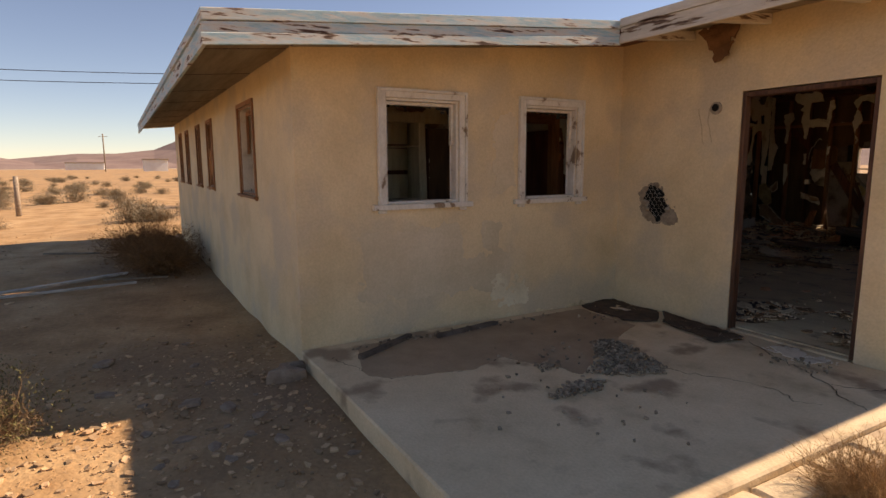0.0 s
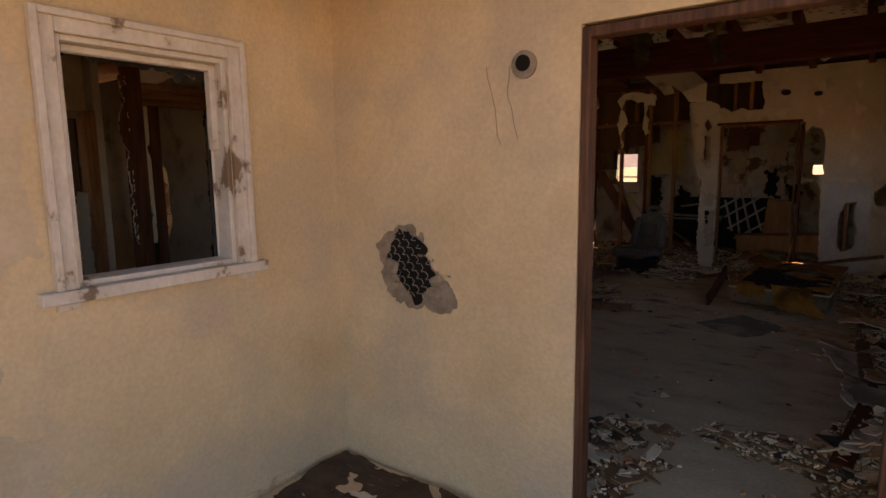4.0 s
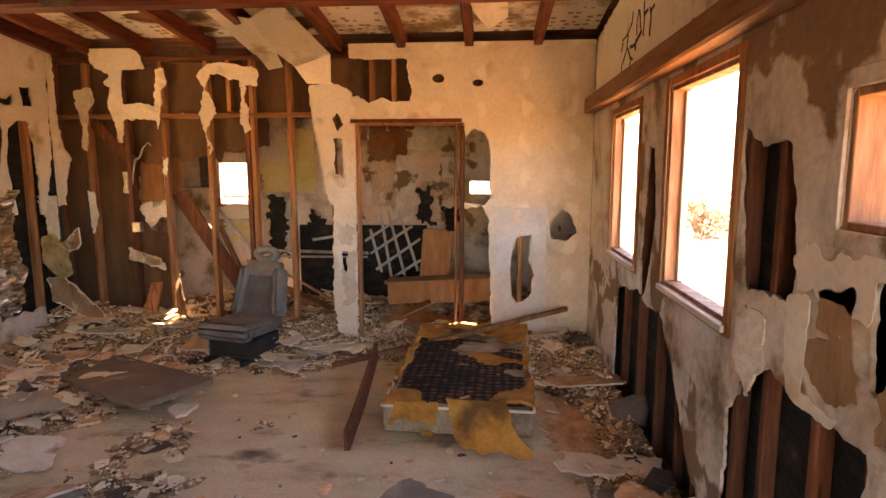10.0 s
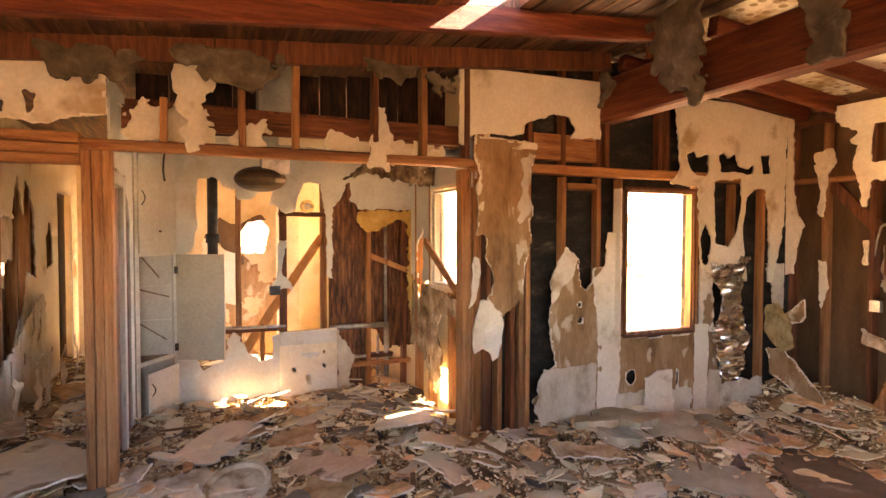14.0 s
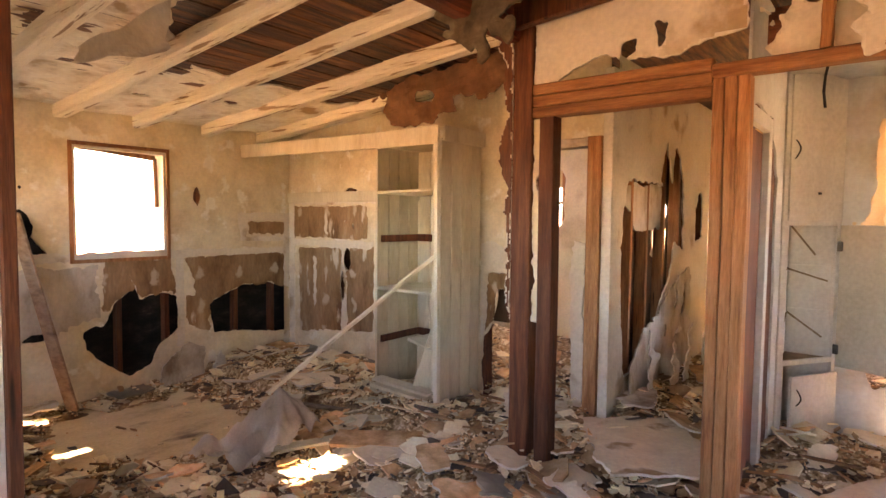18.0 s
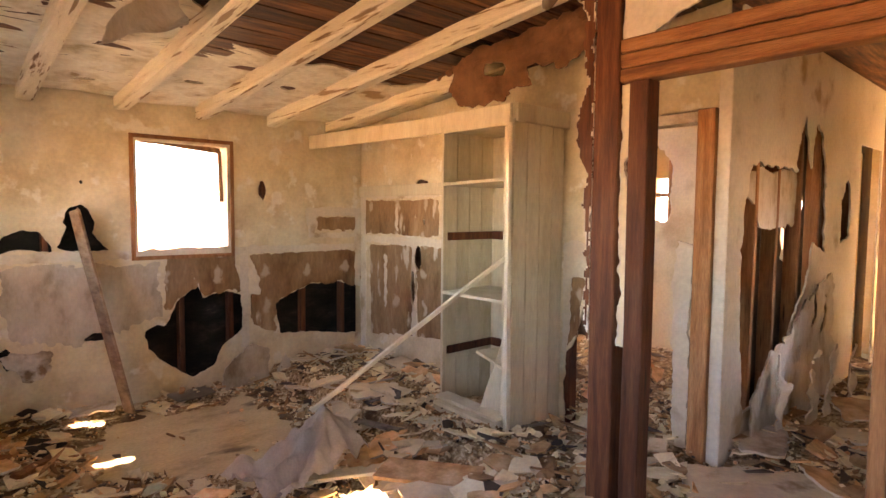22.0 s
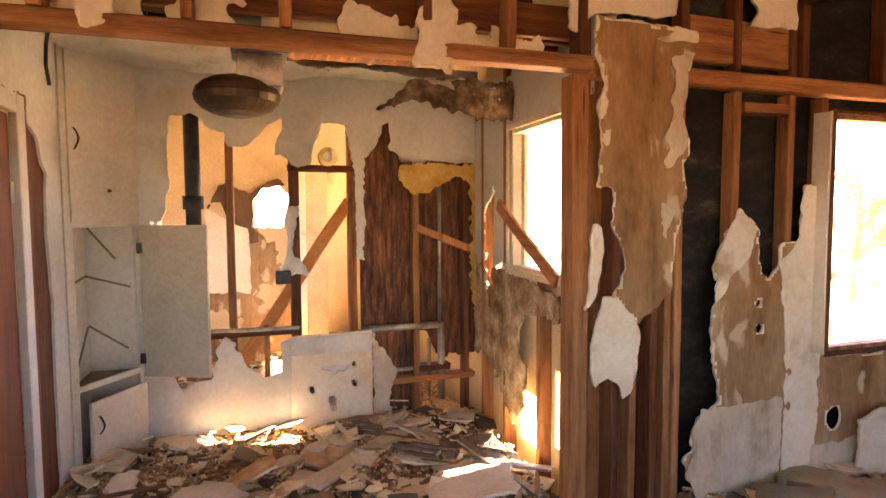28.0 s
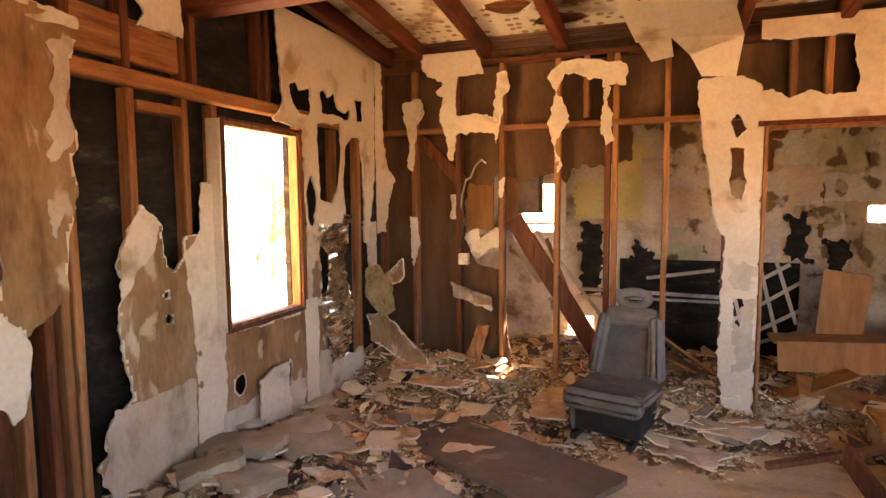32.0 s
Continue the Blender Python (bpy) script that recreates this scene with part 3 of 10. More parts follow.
while y < 9.68:
    w = brng.choice((0.14, 0.165, 0.19))
    gaps = sorted(g for g in ((-4.58, -4.36, 5.83, 6.04), (-4.58, -4.36, 6.68, 6.89), (HOLE[0] - 0.01, HOLE[1] + 0.01, HOLE[2] - 0.01, HOLE[3] + 0.01)) if g[2] < y + w and g[3] > y)
    x, end = -7.3, (-3.86 if y < 5.25 else -1.08)
    for g in gaps + [(end, end, 0, 0)]:
        if g[0] - x > 0.1:
            bm = bmesh.new()
            dip = brng.uniform(0.001, 0.006)
            vs = add_box(bm, x, g[0], y, y + w - 0.012, -0.012, -0.002)
            for v in vs:
                v.co.z += deck(v.co.y) - dip
            part("board", bm, DECK, roof)
        x = g[1]
    y += w


# ---- interior walls: framing and torn drywall ----
XW, YN, XE, YS = -6.17, 11.77, -1.13, 1.84


def upright(parent, axis, c, u, z0, z1, w=0.04, d=0.088, mat=None, name="stud", lean=0.0):
    a, b = ((c, u, z0), (c, u + lean, z1)) if axis == "x" else ((u, c, z0), (u + lean, c, z1))
    wx, wy = (d, w) if axis == "x" else (w, d)
    rng = int(abs(u * 991 + c * 317) * 10)
    m = bmesh.new()
    r = random.Random(rng)
    rings = []
    for k in range(5):
        t = k / 4
        x, y, z = a[0] + (b[0] - a[0]) * t, a[1] + (b[1] - a[1]) * t, z0 + (z1 - z0) * t
        ch = 0.005
        jx, jy = r.uniform(-0.003, 0.003), r.uniform(-0.003, 0.003)
        ring = []
        for sx, sy, kx, ky in ((-1, -1, ch, 0), (1, -1, -ch, 0), (1, -1, 0, ch), (1, 1, 0, -ch), (1, 1, -ch, 0), (-1, 1, ch, 0), (-1, 1, 0, -ch), (-1, -1, 0, ch)):
            ring.append(m.verts.new((x + sx * wx / 2 + kx + jx, y + sy * wy / 2 + ky + jy, z)))
        rings.append(ring)
    for p, q in zip(rings, rings[1:]):
        for k in range(8):
            m.faces.new((p[k], p[(k + 1) % 8], q[(k + 1) % 8], q[k]))
    m.faces.new(rings[0])
    m.faces.new(rings[-1])
    return part(name, m, mat or STUD, parent)


def rail(parent, axis, c, u0, u1, z, h=0.04, d=0.088, mat=None, name="plate", dz=0.0, seed=1):
    p, q = ((c, u0, z), (c, u1, z + dz)) if axis == "x" else ((u0, c, z), (u1, c, z + dz))
    mat = mat or STUD
    return part(name, timber(p, q, d, h, 0.003, seed=seed), LYING.get((axis, mat), mat), parent)


def casing(parent, axis, c, o, w=0.06, d=0.03, mat=None, name="window_frame", sill=True, jamb=0.15, jmat=None, inward=1):
    """Boards round an opening, and the jambs in its depth. inward: the way from the face into the wall."""
    u0, u1, v0, v1 = o
    P = to_wall(axis, c)
    mat = mat or PAINT
    jmat = jmat or mat

    def bx(name, a0, a1, b0, b1, o0, o1, m):
        p, q = P(a0, b0, o0), P(a1, b1, o1)
        part(name, box(min(p[0], q[0]), max(p[0], q[0]), min(p[1], q[1]), max(p[1], q[1]), b0, b1, 0.003), m, parent)

    if w:
        bx(name, u0 - w, u0, v0 - w, v1 + w, -inward * d, 0, mat)
        bx(name, u1, u1 + w, v0 - w, v1 + w, -inward * d, 0, mat)
        bx(name, u0, u1, v1, v1 + w, -inward * d, 0, mat)
        bx(name if not sill else "window_sill", u0 - (w * 1.7 if sill else 0), u1 + (w * 1.7 if sill else 0), v0 - w * (1 if not sill else 0.6), v0, -inward * d * (2.2 if sill else 1), 0.0 if not sill else inward * 0.0, mat)
    t = 0.022
    bx("jamb", u0, u0 + t, v0, v1, inward * 0.002, inward * jamb, jmat)
    bx("jamb", u1 - t, u1, v0, v1, inward * 0.002, inward * jamb, jmat)
    bx("jamb", u0 + t, u1 - t, v1 - t, v1, inward * 0.002, inward * jamb, jmat)
    bx("jamb", u0 + t, u1 - t, v0, v0 + t, inward * 0.002, inward * jamb, jmat)


# -- west wall of the living room
PALEJAMB = material("bare_wood_jamb", [(0.32, (0.14, 0.055, 0.025)), (0.5, (0.27, 0.13, 0.065)), (0.7, (0.42, 0.25, 0.15))], 0.75, 4, 9, 0.2, 60, stretch=(4, 4, 0.5))
ww = wall_w
for u, z0, z1 in ((9.37, 0, 2.1), (9.69, 0, 2.1), (9.9, 0, 2.1), (10.71, 0, 2.1), (11.13, 0, 2.1), (11.5, 0, 2.1), (10.3, 0, 0.8), (9.06, 0.0, 2.1)):
    upright(ww, "x", -6.216, u, z0, z1, d=0.075)
for u in (9.07, 9.36, 9.69, 9.77, 10.3, 10.38):
    upright(ww, "x", -6.216, u, 2.19, deck(u) - 0.02, d=0.075, mat=DARKSTUD)
rail(ww, "x", -6.212, 8.62, 11.74, 2.15, 0.075, 0.076)
rail(ww, "x", -6.215, 9.1, 9.7, 2.32, 0.2, 0.05, seed=3, name="header")
rail(ww, "x", -6.214, 9.4, 9.66, 2.03, 0.05, seed=4, name="blocking")
rail(ww, "x", -6.214, 8.65, 11.74, 0.02, 0.04, seed=4, name="sole_plate")
# corner posts between kitchen and living room
for u, z1, m in ((8.55, 2.12, STUD), (8.73, 1.9, DARKSTUD), (8.82, 1.9, STUD), (8.93, 1.9, DARKSTUD), (9.0, 1.9, STUD)):
    upright(ww, "x", -6.22, u, 0.0, z1, 0.075 if u < 8.6 else 0.038, 0.1, m, "post" if u < 8.6 else "stud")
dry = lambda nm, me, mat, par, lab="": part(nm, me, mat, par, lab, CORE if mat in (PAINT, NPAINT, GYPSUM, CREAM) else None)
arch = tri((8.5, 2.84), (9.68, 2.9), (9.69, 2.40), (9.42, 2.39), (9.46, 2.46), (9.40, 2.55), (9.27, 2.56), (9.09, 2.50), (9.01, 2.46), (9.02, 2.39), (8.82, 2.38), (8.60, 2.37), (8.54, 2.28), (8.49, 2.30))
dry("drywall", sheet("x", XW, -0.013, (8.48, 9.72, 2.26, 2.84), [arch], seed=2, amp=0.008, size=0.1), PAINT, ww, "cream painted gable drywall with an arched hole")
hang = tri((8.60, 2.36), (9.11, 2.33), (9.11, 2.25), (9.04, 2.04), (9.04, 1.96), (9.08, 1.86), (9.05, 1.76), (9.07, 1.63), (9.02, 1.43), (8.99, 1.20), (8.93, 1.13), (8.84, 1.06), (8.78, 1.11), (8.71, 1.19), (8.77, 1.31), (8.74, 1.41), (8.69, 1.49), (8.70, 1.61), (8.67, 1.66), (8.62, 1.66), (8.64, 1.85), (8.62, 1.97), (8.65, 2.09), (8.60, 2.21))
dry("drywall", sheet("x", XW + 0.012, -0.012, (8.5, 9.2, 0.95, 2.42), [hang], seed=7, amp=0.01, size=0.1, lump=0.01), GYPSUM, ww, "peeling brown drywall panel hanging loose")
dry("drywall_face", sheet("x", XW + 0.0165, -0.004, (8.5, 9.2, 1.55, 2.42), [tri((8.60, 2.36), (9.11, 2.33), (9.11, 2.28), (8.95, 2.28), (8.82, 2.28), (8.75, 2.31), (8.69, 2.28), (8.68, 2.19), (8.70, 2.07), (8.68, 1.90), (8.65, 1.66), (8.62, 1.66), (8.64, 1.85), (8.62, 1.97), (8.65, 2.09), (8.60, 2.21))], seed=8, amp=0.008, lump=0.01), PAINT, ww)
dry("drywall_face", sheet("x", XW + 0.0165, -0.004, (8.9, 9.1, 1.2, 2.3), [tri((8.99, 2.22), (9.07, 2.24), (9.03, 2.0), (9.06, 1.86), (9.03, 1.7), (9.0, 1.4), (8.95, 1.5), (8.97, 1.9))], seed=108, amp=0.02, lump=0.01), SILT, ww)
dry("drywall", sheet("x", XW + 0.03, -0.012, (8.52, 8.9, 0.68, 1.26), [tri((8.65, 1.19), (8.68, 1.20), (8.79, 1.11), (8.84, 1.03), (8.82, 0.90), (8.78, 0.78), (8.74, 0.74), (8.72, 0.81), (8.66, 0.85), (8.59, 0.82), (8.58, 0.88), (8.62, 1.07))], seed=9, amp=0.006, lump=0.02), PAINT, ww, "white drywall flap curling off the post")
dry("drywall", sheet("x", XW + 0.02, -0.012, (8.5, 8.7, 1.05, 1.55), [tri((8.60, 1.52), (8.64, 1.49), (8.65, 1.39), (8.62, 1.22), (8.56, 1.10), (8.59, 1.30), (8.59, 1.44))], seed=10, amp=0.008), PAINT, ww)
low = tri((9.25, 1.35), (9.24, 1.25), (9.31, 1.18), (9.24, 1.11), (9.26, 0.82), (9.31, 0.67), (9.18, 0.62), (9.14, 0.54), (9.15, 0.45), (9.10, 0.41), (9.12, 0.34), (9.20, 0.25), (9.22, 0.1), (9.88, 0.1), (9.91, 1.68), (9.77, 1.67), (9.76, 1.41), (9.64, 1.39), (9.63, 1.30), (9.58, 1.22), (9.52, 1.25), (9.49, 1.49), (9.38, 1.56), (9.31, 1.45))
dry("drywall", sheet("x", XW, -0.013, (9.02, 9.92, 0.06, 1.75), [low], [ell(9.52, 1.11, 0.02, 0.022), ell(9.52, 1.0, 0.018, 0.022), ell(9.4, 0.5, 0.012, 0.07)], seed=12, amp=0.012, size=0.1), GYPSUM, ww, "torn drywall with brown paper and white joint tape")
dry("drywall_face", sheet("x", XW + 0.0045, -0.004, (9.05, 9.92, 0.06, 1.75), [tri((9.77, 1.67), (9.91, 1.68), (9.89, 0.1), (9.68, 0.1), (9.68, 0.82), (9.64, 1.30), (9.74, 1.42)), tri((9.31, 1.45), (9.38, 1.56), (9.49, 1.49), (9.45, 1.34), (9.34, 1.26), (9.31, 1.18), (9.25, 1.12), (9.26, 1.24), (9.25, 1.35))], [ell(9.71, 0.77, 0.015, 0.02), ell(9.71, 0.6, 0.015, 0.02)], seed=13, amp=0.01, size=0.1), PAINT, ww)
dry("drywall_face", sheet("x", XW + 0.0045, -0.004, (9.05, 9.68, 0.06, 0.8), [tri((9.20, 0.64), (9.34, 0.64), (9.67, 0.65), (9.67, 0.1), (9.22, 0.1), (9.12, 0.34), (9.15, 0.45), (9.14, 0.54))], seed=113, amp=0.012), SILT, ww, "silt-grey flood mark on the drywall")
dry("drywall", sheet("x", XW + 0.002, -0.013, (9.86, 10.95, 0.06, 0.84), [rect(9.85, 10.96, 0.1, 0.83)], [ell(10.02, 0.5, 0.05, 0.06), ell(10.5, 0.42, 0.015, 0.1)], seed=15, amp=0.012), GYPSUM, ww)
dry("drywall_face", sheet("x", XW + 0.0065, -0.004, (9.86, 11.0, 0.06, 0.84), [rect(9.86, 10.66, 0.08, 0.38), rect(10.82, 10.98, 0.08, 0.5)], seed=16, amp=0.02), SILT, ww)
dry("drywall_face", sheet("x", XW + 0.0065, -0.004, (10.64, 10.88, 0.06, 0.9), [rect(10.68, 10.84, 0.05, 0.9)], seed=17, amp=0.008), PAINT, ww, "white taped joint")
gab = tri((10.42, 2.9), (11.78, 2.75), (11.75, 1.99), (11.74, 1.73), (11.62, 1.22), (11.09, 1.25), (10.74, 1.36), (10.70, 2.06), (10.40, 2.08), (10.50, 2.20), (10.46, 2.65))
slots = [tri((10.57, 2.33), (10.65, 2.36), (10.69, 2.32), (10.82, 2.34), (10.82, 2.19), (10.78, 2.15), (10.68, 2.17), (10.60, 2.23)), tri((10.93, 2.33), (11.00, 2.36), (11.05, 2.31), (11.13, 2.38), (11.16, 2.27), (11.26, 2.24), (11.35, 2.29), (11.33, 2.20), (11.10, 2.20), (10.96, 2.20)), tri((11.44, 2.36), (11.55, 2.37), (11.56, 2.21), (11.46, 2.19)), tri((10.90, 2.12), (11.19, 2.14), (11.22, 1.96), (11.18, 1.72), (11.07, 1.55), (10.92, 1.58), (10.89, 1.88)), tri((11.27, 1.99), (11.39, 2.06), (11.51, 2.08), (11.54, 1.85), (11.56, 1.57), (11.55, 1.2), (11.30, 1.2), (11.23, 1.67)), tri((10.75, 1.67), (10.80, 1.77), (10.85, 1.67), (10.88, 1.58), (10.82, 1.40), (10.76, 1.40))]
dry("drywall", sheet("x", XW, -0.013, (10.36, 11.77, 1.1, 2.8), [gab], slots, seed=18, amp=0.012, size=0.1), PAINT, ww, "cream painted gable drywall with black torn holes")
dry("drywall", sheet("x", XW - 0.003, -0.013, (10.74, 11.77, 0.08, 1.4), [rect(10.72, 10.9, 0.1, 1.4), tri((11.55, 1.4), (11.77, 1.4), (11.77, 0.9), (11.66, 1.0)), rect(10.9, 11.5, 0.1, 0.36)], seed=20, amp=0.02, size=0.12), STAINED, ww, "shredded drywall with black gaps")
casing(ww, "x", XW, NW, 0.022, 0.012, DARKSTUD, sill=False, jamb=0.07, jmat=PALEJAMB, inward=-1)
part("casing", timber((-6.15, 9.85, 0.86), (-6.15, 9.85, 2.02), 0.09, 0.012, 0.002), PAINT, ww)

# -- passage wall between living room and hall
hall_wall = thing("wall_passage", "stripped wall with an open timber-framed passage", "wall", (XW, 5.2, 0), kind="structure")
hw = hall_wall
upright(hw, "x", -6.2, 5.267, 0, deck(5.2) - 0.02, 0.12, 0.1, DARKSTUD, "post")
upright(hw, "x", -6.2, 5.412, 0, 2.045, 0.085, 0.09, DARKSTUD)
part("torn_lining", sheet("x", -6.145, -0.012, (5.08, 5.21, 0.9, 2.6), [tri((5.12, 2.6), (5.12, 2.42), (5.17, 2.33), (5.15, 2.21), (5.18, 2.08), (5.12, 1.90), (5.15, 1.75), (5.18, 1.68), (5.16, 1.55), (5.18, 1.42), (5.19, 0.95), (5.21, 0.95), (5.21, 2.6))], seed=24, amp=0.01, size=0.07, step=0.01), DARKSTUD, hw, "dark painted lining torn beside the post", CORE)
dry("edge_strip", sheet("x", -6.17, -0.02, (5.325, 5.375, 0.8, 2.04), [rect(5.328, 5.372, 0.95, 2.1)], [ell(5.33, 1.2, 0.015, 0.06), ell(5.37, 1.7, 0.012, 0.08)], seed=23, amp=0.008, size=0.06, step=0.01), CREAM, hw, "pale board edge between the posts")
for k in range(3):
    rail(hw, "x", -6.2, 5.3, 6.215, 2.075 + 0.06 * k, 0.056, 0.088, seed=k + 5, name="header")
for k in range(3):
    upright(hw, "x", -6.2, 6.245 + 0.051 * k, 0, 2.13, 0.048, 0.095, STUD, "stud")
rail(hw, "x", -6.2, 6.22, 8.6, 2.165, 0.06, seed=9)
rail(hw, "x", -6.3, 6.6, 8.6, 2.19, 0.05, seed=10, mat=DARKSTUD)
for u, m, k in ((6.63, STUD, 2.45), (7.06, STUD, 3), (7.38, STUD, 3), (7.89, DARKSTUD, 3), (8.23, STUD, 3), (8.55, DARKSTUD, 3)):
    upright(hw, "x", -6.2, u, 2.2, min(k, deck(u) - 0.03), mat=m)
rail(hw, "x", -6.36, 6.4, 8.6, 2.36, 0.14, 0.04, DARKSTUD, "blocking", 0.02, 11)
dry("drywall", sheet("x", XW + 0.004, -0.013, (5.28, 6.36, 2.14, 2.68), [tri((5.33, 2.8), (5.33, 2.2), (5.4, 2.19), (5.55, 2.27), (5.72, 2.32), (5.86, 2.27), (6.05, 2.26), (6.2, 2.31), (6.345, 2.32), (6.345, 2.8))], [tri((5.8, 2.36), (5.88, 2.38), (5.86, 2.3), (5.8, 2.28)), tri((5.95, 2.43), (6.03, 2.42), (6.0, 2.34), (5.98, 2.32))], seed=25, amp=0.01, size=0.08), PAINT, hw, "cream gable drywall torn along its lower edge")
dry("drywall", sheet("x", XW + 0.02, -0.012, (6.6, 6.96, 2.1, 2.66), [tri((6.66, 2.7), (6.92, 2.7), (6.86, 2.45), (6.88, 2.3), (6.76, 2.14), (6.72, 2.3))], seed=27, amp=0.035, lump=0.02), PAINT, hw, "torn drywall scrap dangling from the plate")
dry("drywall", sheet("x", XW + 0.02, -0.012, (7.8, 8.06, 2.0, 2.5), [tri((7.9, 2.5), (7.94, 2.5), (8.02, 2.2), (7.98, 2.06), (7.84, 2.1), (7.86, 2.3))], seed=28, amp=0.02, lump=0.02), PAINT, hw, "torn drywall scrap dangling from the plate")
dry("drywall", sheet("x", -6.27, -0.012, (6.36, 7.3, 2.18, 2.56), [rect(6.42, 6.9, 2.2, 2.42), rect(7.0, 7.2, 2.2, 2.36)], seed=29, amp=0.05, lump=0.02), PAINT, hw)
dry("drywall", sheet("x", -6.27, -0.012, (7.5, 8.5, 2.18, 2.46), [rect(7.55, 8.45, 2.18, 2.3)], seed=30, amp=0.04, lump=0.02), PAINT, hw)

# -- north wall of the living room
wall_n = thing("wall_north", "gutted stud wall with torn cream drywall and a doorway", "wall", (-3.6, YN, 0), kind="structure")
for u, z1, m in ((-6.12, 2.7, DARKSTUD), (-5.82, 2.62, STUD), (-5.43, 2.62, DARKSTUD), (-5.07, 2.62, STUD), (-4.64, 2.62, STUD), (-4.27, 2.62, DARKSTUD), (-4.22, 2.62, STUD), (-3.87, 2.62, STUD), (-3.47, 2.1, DARKSTUD), (-2.29, 2.02, DARKSTUD), (-1.76, 2.0, STUD)):
    upright(wall_n, "y", YN + 0.05, u, 0, z1, mat=m)
for u in (-4.43, -3.1, -2.9, -2.6):
    upright(wall_n, "y", YN + 0.05, u, 2.17, 2.62, mat=STUD)
rail(wall_n, "y", YN + 0.05, -6.15, -3.46, 2.13, 0.045)
rail(wall_n, "y", YN + 0.05, -6.15, -1.15, 2.64, 0.045, mat=DARKSTUD, seed=2)
rail(wall_n, "y", YN + 0.05, -6.15, -3.46, 0.02, 0.04, seed=3, name="sole_plate")
part("brace", timber((-4.98, YN + 0.04, 1.42), (-4.12, YN + 0.04, 0.1), 0.03, 0.14, 0.004), DARKSTUD, wall_n)
part("brace", timber((-5.8, YN + 0.06, 2.1), (-5.4, YN + 0.06, 1.7), 0.03, 0.1, 0.004), DARKSTUD, wall_n)
dry("backing", sheet("y", YN + 0.1, 0.012, (-6.16, -4.1, 0.02, 2.118), [tri((-6.2, 0), (-6.2, 2.2), (-4.1, 2.2), (-4.1, 1.85), (-4.54, 1.81), (-4.57, 1.70), (-4.70, 1.78), (-4.76, 1.75), (-4.91, 1.73), (-4.96, 1.70), (-5.14, 1.80), (-5.18, 1.69), (-5.38, 1.71), (-5.42, 1.30), (-5.31, 1.04), (-5.1, 1.0), (-4.98, 0))], seed=33, amp=0.012, size=0.1), BROWNBOARD, wall_n, "brown backing board between the studs")
VENEER = material("orange_brown_board", [(0.3, (0.17, 0.075, 0.026)), (0.6, (0.28, 0.135, 0.05))], 0.7, 4, 8, 0.12, 60, stretch=(3, 3, 0.6))
part("board", box(-5.40, -5.165, YN + 0.115, YN + 0.13, 1.335, 1.74, 0.002), VENEER, wall_n, "orange-brown board behind the studs")
part("board", box(-5.125, -4.96, YN + 0.115, YN + 0.13, 1.33, 1.8, 0.002), VENEER, wall_n, "orange-brown board behind the studs")
dry("paper", sheet("y", YN + 0.085, 0.006, (-5.45, -5.1, 1.0, 1.36), [tri((-5.41, 1.31), (-5.30, 1.34), (-5.26, 1.22), (-5.20, 1.33), (-5.17, 1.30), (-5.2, 1.16), (-5.30, 1.07), (-5.38, 1.2))], seed=36, amp=0.02, size=0.06, lump=0.04), PAINT, wall_n, "crumpled paper stuffed between the studs")
dry("backing", sheet("y", YN + 0.1, 0.012, (-6.16, -1.2, 2.12, 2.74), [rect(-6.2, -1.2, 2.1, 2.9)], (), seed=35, amp=0.04), BROWNBOARD, wall_n, "dusty brown board behind the upper framing")
# torn remains that cling to the studs and the upper framing
bits = [tri((-5.74, 2.8), (-5.30, 2.78), (-5.21, 2.56), (-5.43, 2.54), (-5.45, 2.24), (-5.19, 2.24), (-5.10, 2.17), (-5.10, 2.10), (-5.53, 2.09), (-5.59, 2.19), (-5.56, 2.38), (-5.62, 2.44), (-5.55, 2.49), (-5.65, 2.55), (-5.74, 2.61)),
        tri((-5.91, 2.37), (-5.75, 2.39), (-5.72, 2.25), (-5.79, 2.17), (-5.79, 2.08), (-5.83, 1.80), (-5.88, 1.86), (-5.85, 2.03), (-5.90, 2.24)),
        tri((-4.68, 2.40), (-4.72, 2.48), (-4.62, 2.58), (-4.50, 2.61), (-4.14, 2.54), (-4.15, 2.39), (-4.31, 2.40), (-4.32, 2.46), (-4.42, 2.44), (-4.50, 2.50), (-4.59, 2.50), (-4.64, 2.38)),
        tri((-4.65, 2.37), (-4.56, 2.24), (-4.54, 2.16), (-4.62, 2.08), (-4.65, 1.95), (-4.60, 1.82), (-4.64, 1.77), (-4.67, 2.00), (-4.71, 2.14)),
        tri((-4.31, 2.38), (-4.25, 2.38), (-4.28, 2.25), (-4.23, 2.19), (-4.25, 2.08), (-4.23, 2.00), (-4.29, 1.95), (-4.32, 2.08), (-4.31, 2.23)),
        tri((-5.11, 2.55), (-5.03, 2.57), (-5.00, 2.44), (-5.06, 2.36), (-5.08, 2.17), (-5.12, 2.01), (-5.12, 2.34)),
        tri((-5.52, 2.1), (-5.44, 2.1), (-5.47, 1.88), (-5.51, 1.88)), tri((-5.86, 1.45), (-5.79, 1.42), (-5.77, 1.2), (-5.82, 1.02), (-5.85, 1.2)), tri((-5.1, 1.72), (-5.04, 1.76), (-5.06, 1.58), (-5.1, 1.6)), tri((-5.5, 1.62), (-5.45, 1.62), (-5.46, 1.42), (-5.49, 1.42)),
        tri((-6.17, 2.75), (-6.1, 2.75), (-6.1, 2.2), (-6.07, 1.9), (-6.0, 1.74), (-6.06, 1.5), (-6.08, 1.3), (-6.17, 1.3))]
